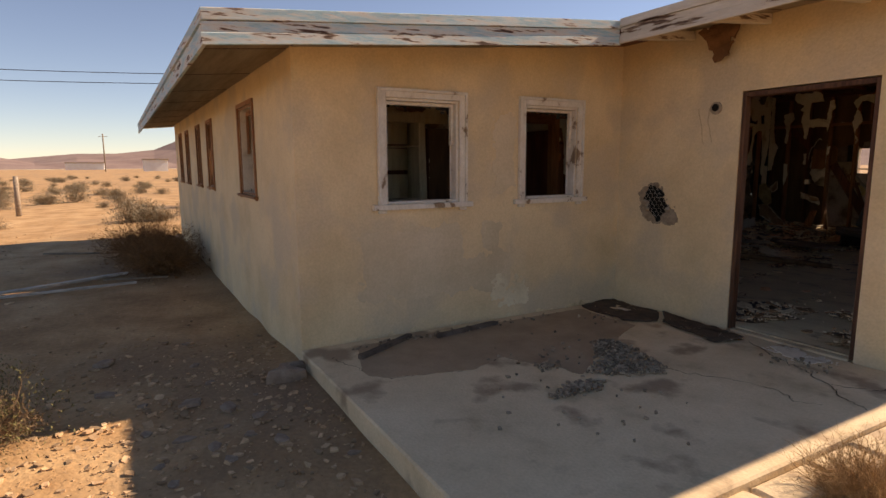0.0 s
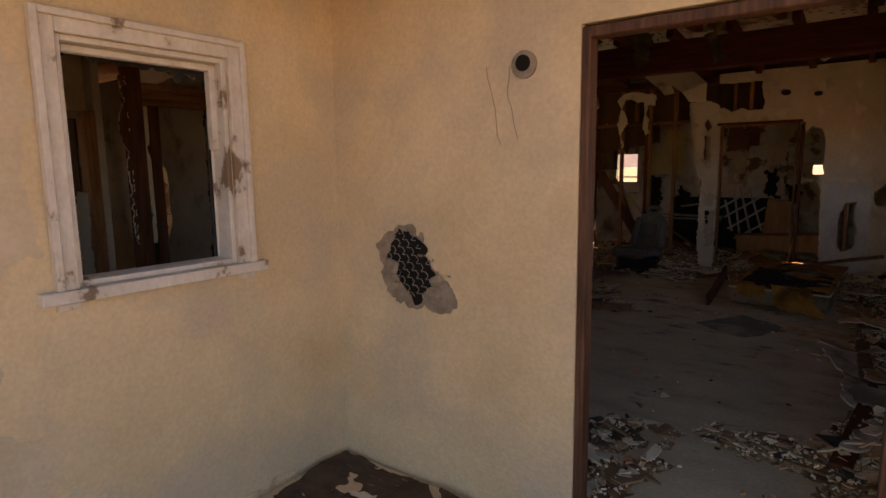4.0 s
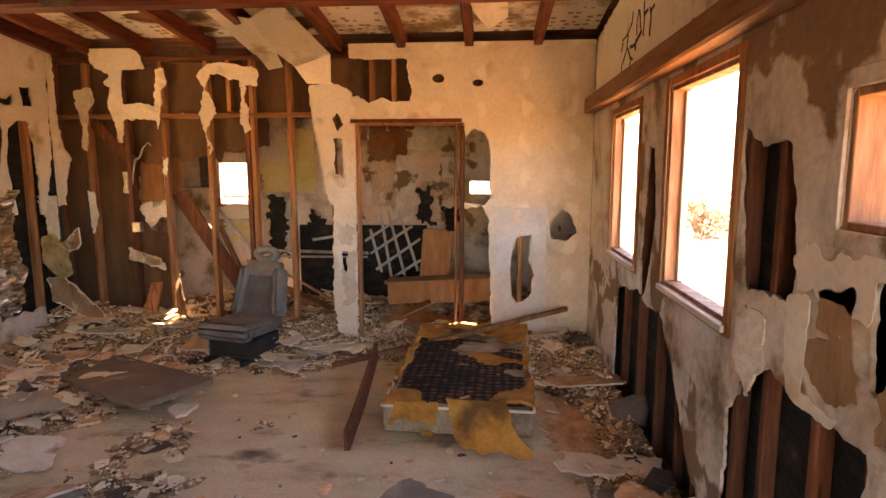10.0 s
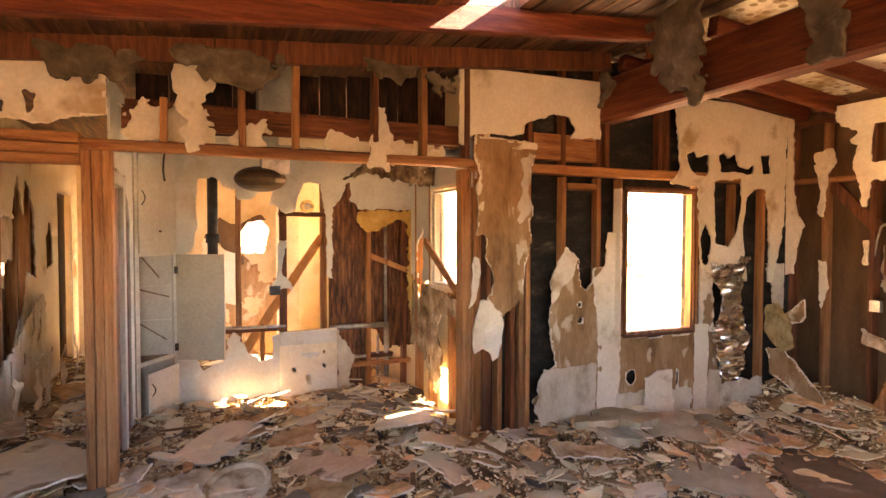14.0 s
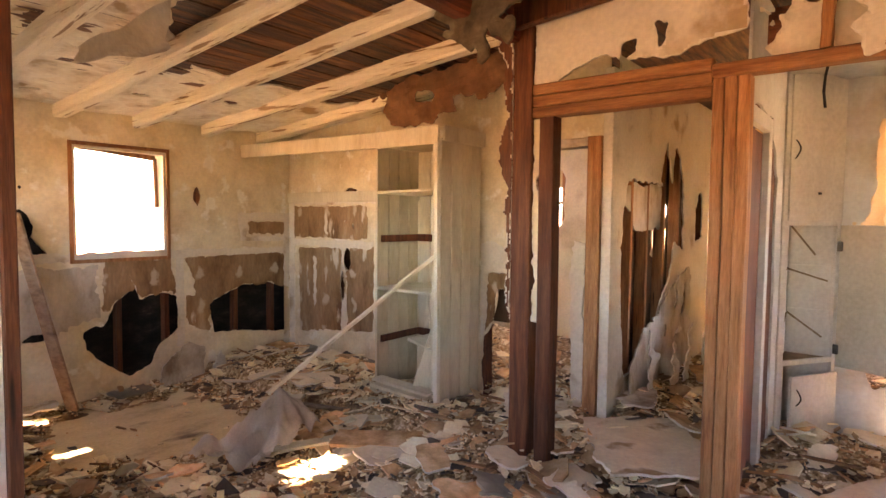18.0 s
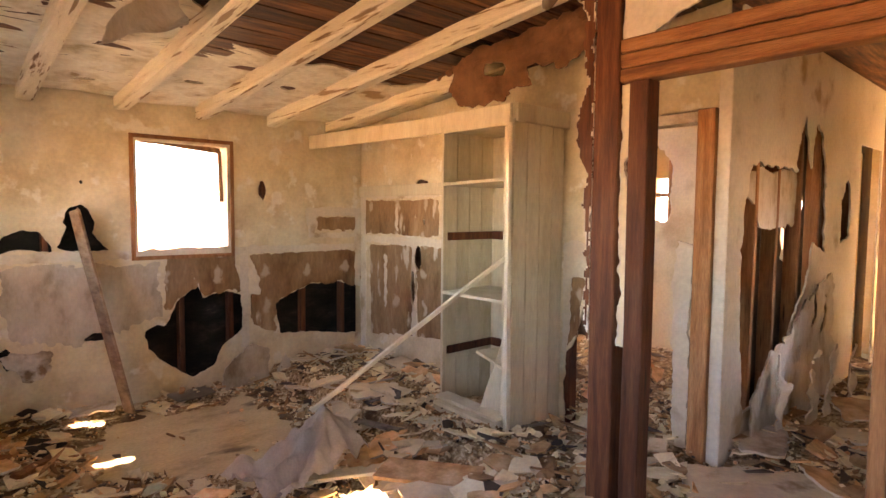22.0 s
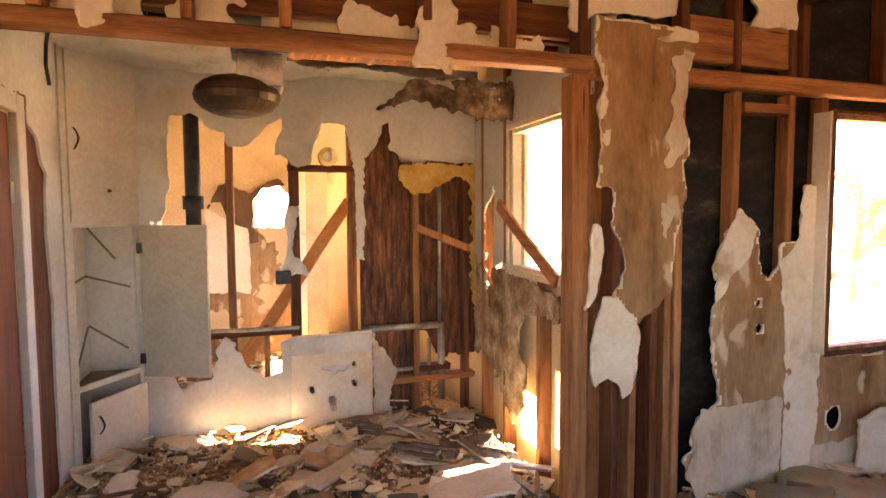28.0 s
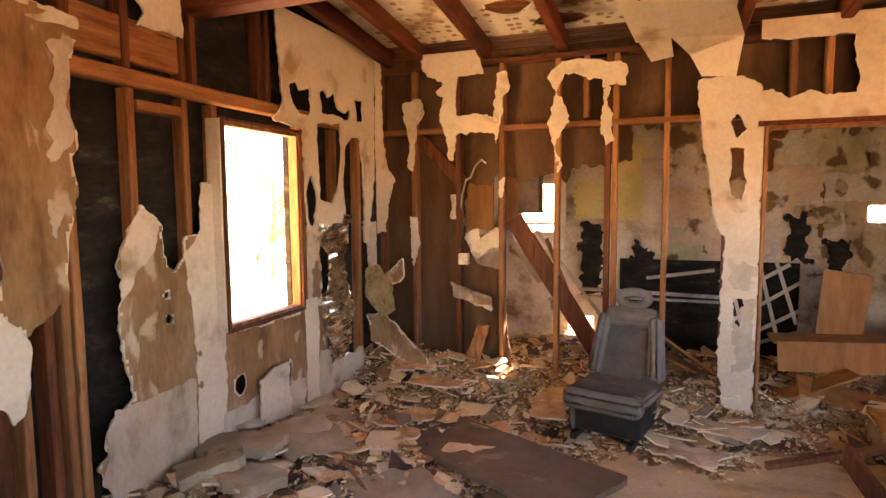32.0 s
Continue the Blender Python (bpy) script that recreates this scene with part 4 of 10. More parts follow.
dry("drywall", sheet("y", YN - 0.004, 0.013, (-6.165, -4.0, 1.0, 2.74), bits, seed=50, amp=0.011, size=0.08, step=0.013, lump=0.008), PAINT, wall_n, "ragged remains of cream drywall on the studs")
for i, (pts, m) in enumerate((((( -5.5, 0.9), (-5.16, 0.74), (-5.14, 0.66), (-5.2, 0.68), (-5.5, 0.82)), SILT), (((-5.3, 1.26), (-5.18, 1.3), (-5.1, 1.36), (-5.1, 1.2), (-5.2, 1.18), (-5.24, 1.12)), PAINT))):
    dry("drywall", sheet("y", YN + 0.03, 0.012, (-5.56, -5.0, 0.6, 2.0), [tri(*pts)], seed=46 + i, amp=0.012, size=0.08), m, wall_n, "scrap of torn board caught on the studs")
column = tri((-3.69, 2.38), (-3.46, 2.40), (-3.35, 2.36), (-3.27, 2.32), (-3.26, 2.03), (-3.262, 0.03), (-3.46, 0.03), (-3.50, 0.47), (-3.48, 1.28), (-3.56, 1.48), (-3.60, 1.78), (-3.65, 2.04))
chips = [tri((-3.46, 2.10), (-3.42, 2.14), (-3.38, 2.03), (-3.42, 1.97)), tri((-3.46, 1.93), (-3.38, 1.91), (-3.38, 1.76), (-3.35, 1.68), (-3.39, 1.56), (-3.46, 1.61)), tri((-3.41, 0.88), (-3.34, 0.88), (-3.37, 0.68), (-3.41, 0.70))]
dry("drywall", sheet("y", YN, 0.013, (-3.72, -3.262, 0.03, 2.42), [column], chips, seed=52, amp=0.012, size=0.08, step=0.013), PAINT, wall_n, "white drywall column with torn edge")
dry("drywall_face", sheet("y", YN - 0.0045, 0.004, (-3.5, -3.262, 0.1, 1.2), [tri((-3.42, 0.85), (-3.28, 0.9), (-3.27, 0.4), (-3.4, 0.36)), tri((-3.46, 1.16), (-3.3, 1.1), (-3.3, 0.95), (-3.44, 0.98))], chips, seed=53, amp=0.03, size=0.1), SILT, wall_n)
right = [rect(-3.5, -1.0, 2.05, 2.9), rect(-2.26, -1.0, 0.02, 2.3)]
rholes = [tri((-3.6, 2.62), (-2.77, 2.6), (-2.77, 2.42), (-2.74, 2.35), (-2.75, 2.24), (-2.89, 2.22), (-3.01, 2.27), (-3.13, 2.22), (-3.21, 2.29), (-3.36, 2.25), (-3.6, 2.35)),
          tri((-2.27, 1.80), (-2.26, 1.91), (-2.18, 2.00), (-2.11, 1.96), (-2.04, 1.87), (-2.04, 1.75), (-2.04, 1.52), (-2.04, 1.38), (-2.08, 1.31), (-2.3, 1.34)), tri((-2.35, 1.28), (-2.10, 1.29), (-2.04, 1.17), (-2.03, 0.75), (-2.01, -0.1), (-2.35, -0.1)),
          tri((-1.85, 0.83), (-1.79, 1.02), (-1.66, 1.05), (-1.68, 0.82), (-1.62, 0.69), (-1.66, 0.59), (-1.63, 0.54), (-1.69, 0.45), (-1.77, 0.41), (-1.83, 0.48), (-1.85, 0.62)), tri((-1.51, 1.16), (-1.40, 1.28), (-1.32, 1.24), (-1.26, 1.08), (-1.33, 0.99), (-1.48, 1.00))]
dry("drywall", sheet("y", YN - 0.008, 0.013, (-3.3, XE - 0.004, 0.02, 2.74), right, rholes, [rect(-3.26, -2.33, -0.1, 2.05), ell(-2.5, 2.43, 0.055, 0.036), ell(-2.15, 2.39, 0.05, 0.03), ell(-1.49, 1.82, 0.016, 0.018), ell(-1.36, 1.52, 0.014, 0.016), ell(-1.58, 2.0, 0.014, 0.014)], seed=54, amp=0.012, size=0.09), NPAINT, wall_n, "cream painted drywall with punched holes")
dry("drywall_face", sheet("y", YN - 0.013, 0.004, (-2.04, -1.5, 0.1, 1.34), [rect(-2.0, -1.52, 0.12, 1.3)], [rholes[3]], [rect(-1.82, -1.76, 1.16, 1.27)], seed=56, amp=0.012), material("grey_white_panel", [(0.3, (0.5, 0.48, 0.43)), (0.6, (0.68, 0.66, 0.6))], 0.7, 3, 6, 0.1, 40), wall_n, "greyish white patched panel")
casing(wall_n, "y", YN, (-3.255, -2.335, 0.0, 2.05), 0.0, jamb=0.11, jmat=STUD, inward=1)
part("lintel", box(-3.3, -2.29, YN - 0.012, YN - 0.001, 2.05, 2.085, 0.003), REDWOOD, wall_n)

# -- east wall of the living room
we = wall_e
for i, u in enumerate((5.4, 5.58, 6.97, 7.1, 7.5, 7.72, 7.95, 8.2, 8.5, 8.72, 9.1, 9.35, 9.7, 10.1, 10.5, 11.02, 11.4)):
    inwin = any(o[0] - 0.02 < u < o[1] + 0.02 for o in (E1, E2, E3, E4))
    upright(we, "x", XE + 0.042, u, 0, 0.94 if inwin else deck(u) - 0.03, d=0.052, mat=DARKSTUD)
rail(we, "x", XE + 0.042, 5.3, 11.7, 0.03, 0.04, 0.052, mat=DARKSTUD, name="sole_plate")
eh = [tri((8.76, 1.8), (8.6, 1.7), (8.41, 1.72), (8.33, 1.4), (8.34, 1.23), (8.68, 1.22), (8.74, 1.5)),
      tri((7.97, 1.36), (7.8, 1.37), (7.88, 1.2), (7.9, 1.1), (7.96, 1.08)),
      tri((8.78, -0.2), (8.74, 0.72), (8.62, 0.88), (8.45, 0.98), (8.26, 0.93), (7.87, 0.93), (7.4, 0.94), (7.16, 1.02), (7.07, 0.98), (6.98, 0.97), (6.97, -0.2)),
      tri((10.00, 1.77), (9.88, 1.75), (9.79, 1.38), (9.91, 0.97), (10.04, 0.82), (10.08, 1.09)),
      tri((10.66, 0.8), (10.14, 0.9), (9.9, 0.83), (9.66, 0.88), (9.40, 0.66), (9.14, 0.29), (8.8, 0.08), (8.76, -0.2), (10.7, -0.2)),
      tri((7.21, 1.84), (7.14, 1.8), (7.1, 1.7), (7.03, 1.66), (7.03, 1.5), (7.06, 1.42), (7.09, 1.32), (7.15, 1.31), (7.1, 1.42), (7.13, 1.53), (7.2, 1.55), (7.14, 1.6), (7.18, 1.69), (7.24, 1.72)),
      ell(7.18, 1.3, 0.06, 0.03), ell(6.2, 0.55, 0.12, 0.18), rect(5.9, 6.3, -0.1, 0.15)]
dry("drywall", sheet("x", XE, 0.013, (5.28, YN - 0.002, 0.02, 3.08), [tri((5.2, 0), (5.2, 2.5), (9.76, 2.98), (11.8, 2.72), (11.8, 0))], eh, [rect(*E1), rect(*E2), rect(*E3), rect(*E4)], seed=60, amp=0.012, size=0.08), STAINED, we, "water-stained grey drywall torn open down to the studs")
dry("drywall_face", sheet("x", XE - 0.005, 0.004, (8.2, 11.7, 2.26, 3.0), [tri((8.2, 2.3), (8.3, 2.84), (9.76, 2.95), (11.75, 2.7), (11.75, 2.24))], seed=62, amp=0.03), PAINT, we, "cream painted gable above the ledger")
dry("drywall_face", sheet("x", XE - 0.005, 0.004, (7.2, 8.75, 1.2, 1.5), [tri((7.3, 1.43), (8.3, 1.4), (8.3, 1.3), (7.98, 1.22), (7.3, 1.3))], eh, [rect(*E3)], seed=61, amp=0.03), PAINT, we)
dry("drywall", sheet("x", XE - 0.03, 0.012, (7.2, 8.0, 0.45, 1.0), [tri((7.9, 0.98), (7.91, 0.8), (7.72, 0.69), (7.64, 0.56), (7.48, 0.61), (7.47, 0.69), (7.35, 0.77), (7.34, 0.98))], seed=64, amp=0.014, size=0.1, lump=0.02), STAINED, we, "broken drywall corner hanging below the torn edge")
dry("drywall", sheet("x", XE - 0.02, 0.012, (8.4, 8.75, 0.7, 1.15), [tri((8.66, 1.14), (8.5, 1.14), (8.47, 0.96), (8.58, 0.82), (8.64, 0.95))], seed=65, amp=0.02, lump=0.03), STAINED, we, "curled drywall flap")
dry("drywall_face", sheet("x", XE - 0.005, 0.004, (7.4, 8.3, 0.9, 1.4), [tri((8.22, 1.14), (8.04, 1.19), (7.99, 1.09), (8.01, 1.02), (8.15, 0.99), (8.23, 1.06)), tri((7.95, 1.19), (7.86, 1.29), (7.76, 1.32), (7.64, 1.35), (7.62, 1.26), (7.64, 1.15), (7.67, 1.05), (7.71, 0.99), (7.80, 0.93), (7.91, 0.97), (7.92, 1.08)), tri((7.6, 1.26), (7.46, 1.28), (7.46, 1.05), (7.59, 1.08)), tri((8.21, 1.29), (8.05, 1.33), (8.04, 1.2), (8.18, 1.17))], eh, seed=66, amp=0.014, size=0.07), GYPSUM, we, "brown paper bared on the window wall")
dry("drywall_face", sheet("x", XE - 0.006, 0.004, (6.95, 8.8, 0.9, 2.3), [tri((8.36, 1.25), (8.24, 1.26), (8.24, 1.1), (8.24, 0.98), (8.07, 0.97), (8.10, 0.93), (8.32, 0.90)), tri((7.33, 1.52), (7.31, 1.65), (7.24, 1.69), (7.17, 1.61), (7.11, 1.56), (7.11, 1.45), (7.14, 1.37), (7.20, 1.30), (7.26, 1.32))], eh[:5] + eh[6:], [rect(*E3)], seed=67, amp=0.012, size=0.08), PAINT, we, "pale plaster skin left on the window wall")
mark = thing("painted_scrawl", "black spray-painted scrawl on the gable", "scrawl", (XE, 10.4, 2.4))
for i, (w, line) in enumerate(((0.012, ((10.48, 2.63), (10.49, 2.57), (10.61, 2.52), (10.76, 2.51))), (0.013, ((10.59, 2.51), (10.62, 2.43), (10.68, 2.38), (10.75, 2.35), (10.76, 2.30), (10.70, 2.25), (10.61, 2.24), (10.54, 2.28), (10.50, 2.33), (10.60, 2.43))), (0.016, ((10.73, 2.49), (10.78, 2.44))), (0.016, ((10.55, 2.39), (10.51, 2.35), (10.45, 2.33))), (0.022, ((10.53, 2.42), (10.41, 2.41), (10.32, 2.44), (10.25, 2.46))), (0.014, ((10.36, 2.46), (10.37, 2.55), (10.34, 2.60), (10.31, 2.59), (10.28, 2.48))), (0.015, ((10.39, 2.37), (10.38, 2.44))), (0.016, ((10.21, 2.62), (10.20, 2.52), (10.21, 2.42))), (0.018, ((10.20, 2.54), (10.12, 2.55))), (0.018, ((10.08, 2.55), (10.05, 2.49), (10.07, 2.39))), (0.016, ((10.06, 2.52), (9.99, 2.54))))):
    for (y0, z0), (y1, z1) in zip(line, line[1:]):
        part("stroke", timber((XE - 0.007, y0, z0), (XE - 0.007, y1, z1), 0.003, w, 0.001, seed=i), FELT, mark)
for o in (E1, E2, E4):
    casing(we, "x", XE, o, 0.045 if o is not E4 else 0.13, 0.014, STUD, sill=False, jamb=0.08 if o is not E4 else 0.055, jmat=PALEJAMB, inward=1)
    c = (o[0] + o[1]) / 2
    part("window_sill", box(XE - 0.03, XE + 0.11, o[0] - 0.02, o[1] + 0.02, o[2] - 0.03, o[2] + 0.001, 0.004), PAINT, we)
    for a, b in ((o[0] + 0.022, o[0] + 0.05), (o[1] - 0.05, o[1] - 0.022)):
        part("sash_stile", box(XE + 0.06, XE + 0.09, a, b, o[2] + 0.024, o[3] - 0.024, 0.003), PAINT, we)
casing(we, "x", XE, E3, 0.05, 0.012, STAINED, sill=False, jamb=0.115, jmat=PALEJAMB, inward=1)
part("ledger", timber((XE - 0.06, 8.3, 2.17), (XE - 0.06, 11.65, 2.17), 0.1, 0.13, 0.005), LYING["x", STUD], we, "rough dark timber ledger above the windows")

# -- inner faces of the entrance walls
wd = wall_d
dry("drywall", sheet("y", 5.222, -0.013, (-3.84, XE, 0.02, 2.74), [rect(-4, -1, 0, 2.64)], [ell(-3.0, 0.95, 0.12, 0.14), rect(-3.5, -3.2, 0, 0.4)], [rect(-2.4, -1.36, -0.1, 2.06)], seed=70, amp=0.03), STAINED, wd)
JAMBW = material("weathered_red_jamb", [(0.3, (0.04, 0.018, 0.01)), (0.5, (0.09, 0.04, 0.022)), (0.7, (0.16, 0.08, 0.045))], 0.6, 7, 8, 0.2, 60, stretch=(6, 6, 0.4))
door_1 = thing("door_1", "open entrance doorway with weathered red jambs", "doorway", (-1.88, 5.2, 0), kind="structure")
part("jamb", box(-2.394, -2.36, 5.126, 5.2, -0.01, 2.04, 0.004), JAMBW, door_1)
part("jamb", box(-1.405, -1.371, 5.126, 5.2, -0.01, 2.04, 0.004), JAMBW, door_1)
part("head", box(-2.36, -1.405, 5.126, 5.2, 2.0, 2.04, 0.004), JAMBW, door_1)
part("threshold", box(-2.36, -1.405, 5.115, 5.199, -0.03, -0.008, 0.004), PATIO, door_1)
# stucco hole beside the door, with wire mesh
dry("drywall", sheet("x", -3.868, 0.013, (1.84, 5.1, 0.02, 2.6), [rect(1.8, 5.4, 0, 2.36)], [ell(3.5, 0.6, 0.3, 0.3)], [rect(*W1), rect(*W2)], seed=72, amp=0.03), STAINED, wall_a)
part("corner_stud", box(-3.875, -3.842, 5.125, 5.23, 0.0, 2.5, 0.004), DARKSTUD, wall_d, "dark corner stud at the end of the wall")
PEELWHITE = material("peeling_white_paint", [(0.36, (0.24, 0.17, 0.11)), (0.41, (0.62, 0.57, 0.48)), (0.7, (0.74, 0.70, 0.62))], 0.75, 7, 10, 0.3, 50, stretch=(1, 1, 0.7))
for k, o in enumerate((W1, W2)):
    casing(wall_a, "x", -3.74, o, 0.075, 0.022, PEELWHITE, "window_frame", True, 0.125, PEELWHITE, -1)
    mid = (o[2] + o[3]) / 2 + 0.06
    for a, b in ((o[0] - 0.075, o[0] - 0.05), (o[1] + 0.05, o[1] + 0.075)):
        part("outer_moulding", box(-3.718, -3.7, a, b, o[2], o[3] + 0.075, 0.003), PEELWHITE, wall_a)
    part("outer_moulding", box(-3.718, -3.7, o[0] - 0.05, o[1] + 0.05, o[3] + 0.05, o[3] + 0.075, 0.003), PEELWHITE, wall_a)
    for a, b, z0 in ((o[0] + 0.022, o[0] + 0.04, mid), (o[1] - 0.05, o[1] - 0.022, mid), (o[1] - 0.034, o[1] - 0.022, o[2] + 0.023)):
        part("sash_stile", box(-3.83 - 0.01 * (z0 < mid), -3.79 - 0.045 * (z0 < mid), a, b, z0, o[3] - 0.023, 0.003), PEELWHITE, wall_a)
    part("sash_rail", box(-3.83, -3.79, o[0] + 0.04, o[1] - 0.05, o[3] - 0.05, o[3] - 0.023, 0.004), PEELWHITE, wall_a)
    part("torn_screen", sheet("x", -3.835, -0.003, (o[0] + 0.02, o[1] - 0.02, o[3] - 0.2, o[3] - 0.02), [tri((o[0], o[3] + 0.1), (o[1], o[3] + 0.1), (o[1], o[3] - 0.2), (o[1] - 0.06, o[3] - 0.1), (o[1] - 0.2, o[3] - 0.065), (o[0] + 0.1, o[3] - 0.06), (o[0], o[3] - 0.08))], seed=73 + k, amp=0.02, size=0.07, step=0.012), FELT, wall_a, "ragged black remains of a window screen")


# ---- ceiling framing ----
frame_thing = thing("roof_framing", "dark red ridge beam with exposed rafters", "roof framing", (-3.6, RIDGE, 2.6), kind="structure")
part("ridge_beam", timber((-6.16, RIDGE, 2.69), (-1.0, RIDGE, 2.69), 0.14, 0.33, 0.006, cuts=9), REDWOOD_X, frame_thing, "deep red-stained ridge beam")
for i in range(9):
    x = -1.63 - 0.598 * i + (0.05 if i == 7 else 0)
    if x < -6.1:
        x = -6.08
    y1 = 11.9
    part("rafter", timber((x, RIDGE + 0.05, deck(RIDGE) - 0.075), (x, y1, deck(y1) - 0.075), 0.075, 0.145, 0.005, seed=i), REDWOOD, frame_thing)
for i in range(6):
    x = (-1.58, -2.34, -3.1, -3.87, -4.63, -5.4)[i]
    part("rafter", timber((x, 5.15, deck(5.15) - 0.075), (x, RIDGE - 0.05, deck(RIDGE) - 0.075), 0.075, 0.145, 0.005, seed=20 + i), REDWOOD, frame_thing)
part("rafter", timber((-6.1, 5.15, deck(5.15) - 0.075), (-6.1, RIDGE - 0.05, deck(RIDGE) - 0.075), 0.06, 0.145, 0.005, seed=33), DARKSTUD, frame_thing)
PEELWOOD = material("peeling_cream_timber", [(0.33, (0.18, 0.10, 0.05)), (0.37, (0.44, 0.32, 0.19)), (0.40, (0.72, 0.64, 0.48)), (0.7, (0.84, 0.77, 0.61))], 0.75, 3.0, 12, 0.45, 50, stretch=(9, 0.5, 9), vary=0.08, second=((0.32, 0.21, 0.12), 2.2, 0.62, 0.65), grain=0.1, specks=0.25)
for i, x in enumerate((-3.98, -4.52, -5.1, -5.68, -6.28, -6.86)):
    part("rafter", timber((x, 1.78, deck(1.78) - 0.055), (x, 5.16, deck(5.16) - 0.055), 0.1, 0.11, 0.009, seed=50 + i), PEELWOOD, frame_thing, "cream painted rafter with peeling paint")
part("cross_beam", timber((-6.16, 5.2, deck(5.2) - 0.1), (-3.86, 5.2, deck(5.2) - 0.1), 0.1, 0.17, 0.006), REDWOOD_X, frame_thing)

# ceilings: torn sheets under the deck
TILE = material("water_stained_ceiling", [(0.3, (0.16, 0.10, 0.05)), (0.43, (0.36, 0.26, 0.16)), (0.5, (0.72, 0.66, 0.55)), (0.75, (0.80, 0.75, 0.66))], 0.9, 1.6, 9, 0.2, 30, second=((0.10, 0.055, 0.025), 1.2, 0.56, 0.66))
TILE.node_tree.nodes.new("ShaderNodeTexVoronoi").name = "dots"
tn, tl = TILE.node_tree.nodes, TILE.node_tree.links
tn["dots"].inputs["Scale"].default_value = 11
tn["dots"].inputs["Randomness"].default_value = 0.55
tl.new(tn["Mapping"].outputs[0], tn["dots"].inputs["Vector"])
dotmix, dotramp = tn.new("ShaderNodeMixRGB"), tn.new("ShaderNodeMapRange")
dotramp.inputs[1].default_value, dotramp.inputs[2].default_value, dotramp.inputs[3].default_value, dotramp.inputs[4].default_value = 0.26, 0.32, 0.85, 0.0
tl.new(tn["dots"].outputs["Distance"], dotramp.inputs[0])
tl.new(dotramp.outputs[0], dotmix.inputs[0])
base_in = tn["Principled BSDF"].inputs["Base Color"]
tl.new(base_in.links[0].from_socket, dotmix.inputs[1])
dotmix.inputs[2].default_value = (0.27, 0.17, 0.085, 1)
tl.new(dotmix.outputs[0], base_in)
DIRTYCREAM = material("dirty_cream_ceiling", [(0.30, (0.46, 0.35, 0.21)), (0.40, (0.74, 0.65, 0.49)), (0.52, (0.86, 0.80, 0.66)), (0.60, (0.68, 0.58, 0.42)), (0.68, (0.84, 0.78, 0.64))], 0.9, 2.6, 9, 0.4, 25, second=((0.40, 0.28, 0.16), 2.6, 0.64, 0.68))


def under_deck(drop):
    return lambda u, v, o: (u, v, deck(v) - drop + o)


ceiling = part("ceiling", sheet("z", 0, 0.012, (-6.16, -1.14, RIDGE + 0.02, YN), [rect(-6.2, -1, 9, 12)], [ell(-4.9, 11.3, 0.16, 0.12), ell(-4.6, 11.6, 0.2, 0.1), ell(-5.7, 10.2, 0.3, 0.12), ell(-3.6, 11.5, 0.1, 0.16)], seed=80, amp=0.03, step=0.05, single=True, place=under_deck(0.02)), TILE)
tagged(ceiling, "stained perforated ceiling panels between red rafters", "ceiling", kind="structure")
ceiling_2 = part("ceiling_2", sheet("z", 0, 0.012, (-7.2, -3.93, 1.85, 5.15), [rect(-7.3, -3.8, 1.7, 3.3), tri((-5.2, 3.2), (-3.9, 3.2), (-3.9, 4.9), (-4.6, 4.9))], [ell(-6.5, 3.3, 0.25, 0.15), ell(-5.5, 3.45, 0.25, 0.15)], [ell(-5.4, 2.5, 0.07, 0.05), ell(-6.0, 2.7, 0.06, 0.05), ell(-4.8, 2.2, 0.07, 0.04), ell(-4.3, 2.5, 0.07, 0.04)], seed=82, amp=0.05, size=0.3, step=0.04, lump=0.014, single=True, place=under_deck(0.022)), DIRTYCREAM)
tagged(ceiling_2, "sagging cream ceiling panels with dark holes", "ceiling", kind="structure")
# ceiling boards that have come loose
fold = thing("ceiling_board", "pale folded ceiling board drooping from its nails", "ceiling board", (-3.8, 11.4, 2.7), "loose ceiling boards")
for i, pts in enumerate((((-4.22, 11.0, 2.83), (-3.9, 11.05, 2.79), (-3.86, 11.5, 2.62), (-4.08, 11.55, 2.62)), ((-3.9, 11.05, 2.79), (-3.62, 10.9, 2.87), (-3.42, 11.6, 2.62), (-3.86, 11.5, 2.62)), ((-3.86, 11.5, 2.62), (-3.42, 11.6, 2.62), (-3.45, 11.7, 2.38), (-3.66, 11.68, 2.39), (-3.74, 11.6, 2.52)), ((-4.06, 11.55, 2.62), (-3.86, 11.5, 2.62), (-3.84, 11.6, 2.52), (-3.98, 11.62, 2.5)))):
    bm = bmesh.new()
    f = bm.faces.new([bm.verts.new(p) for p in pts])
    bmesh.ops.solidify(bm, geom=[f], thickness=0.01)
    part("leaf", bm, PAINT, fold)
loose = bmesh.new()
f = loose.faces.new([loose.verts.new(p) for p in ((-2.24, 10.55, 2.85), (-1.94, 10.5, 2.86), (-1.92, 10.9, 2.72), (-2.06, 11.0, 2.66), (-2.16, 10.86, 2.74))])
bmesh.ops.solidify(loose, geom=[f], thickness=0.01)
tagged(part("ceiling_board", loose, PAINT), "pale ceiling board drooping from its nails", "ceiling board", "loose ceiling boards")
sag = bmesh.new()
rows = []
for i in range(9):
    a = i / 8
    top, low = Vector((-4.71 - 0.04 * a, 3.30 + 0.93 * a, 2.43 + 0.05 * a)), Vector((-4.68 - 0.27 * a, 3.27 + 0.55 * a, 2.36))
    rows.append([sag.verts.new(top.lerp(low, b / 5) + Vector((0, 0.03 * math.sin(7 * a + 2 * b), -0.05 * math.sin(math.pi * b / 5) + 0.015 * math.sin(9 * a + b)))) for b in range(6)])
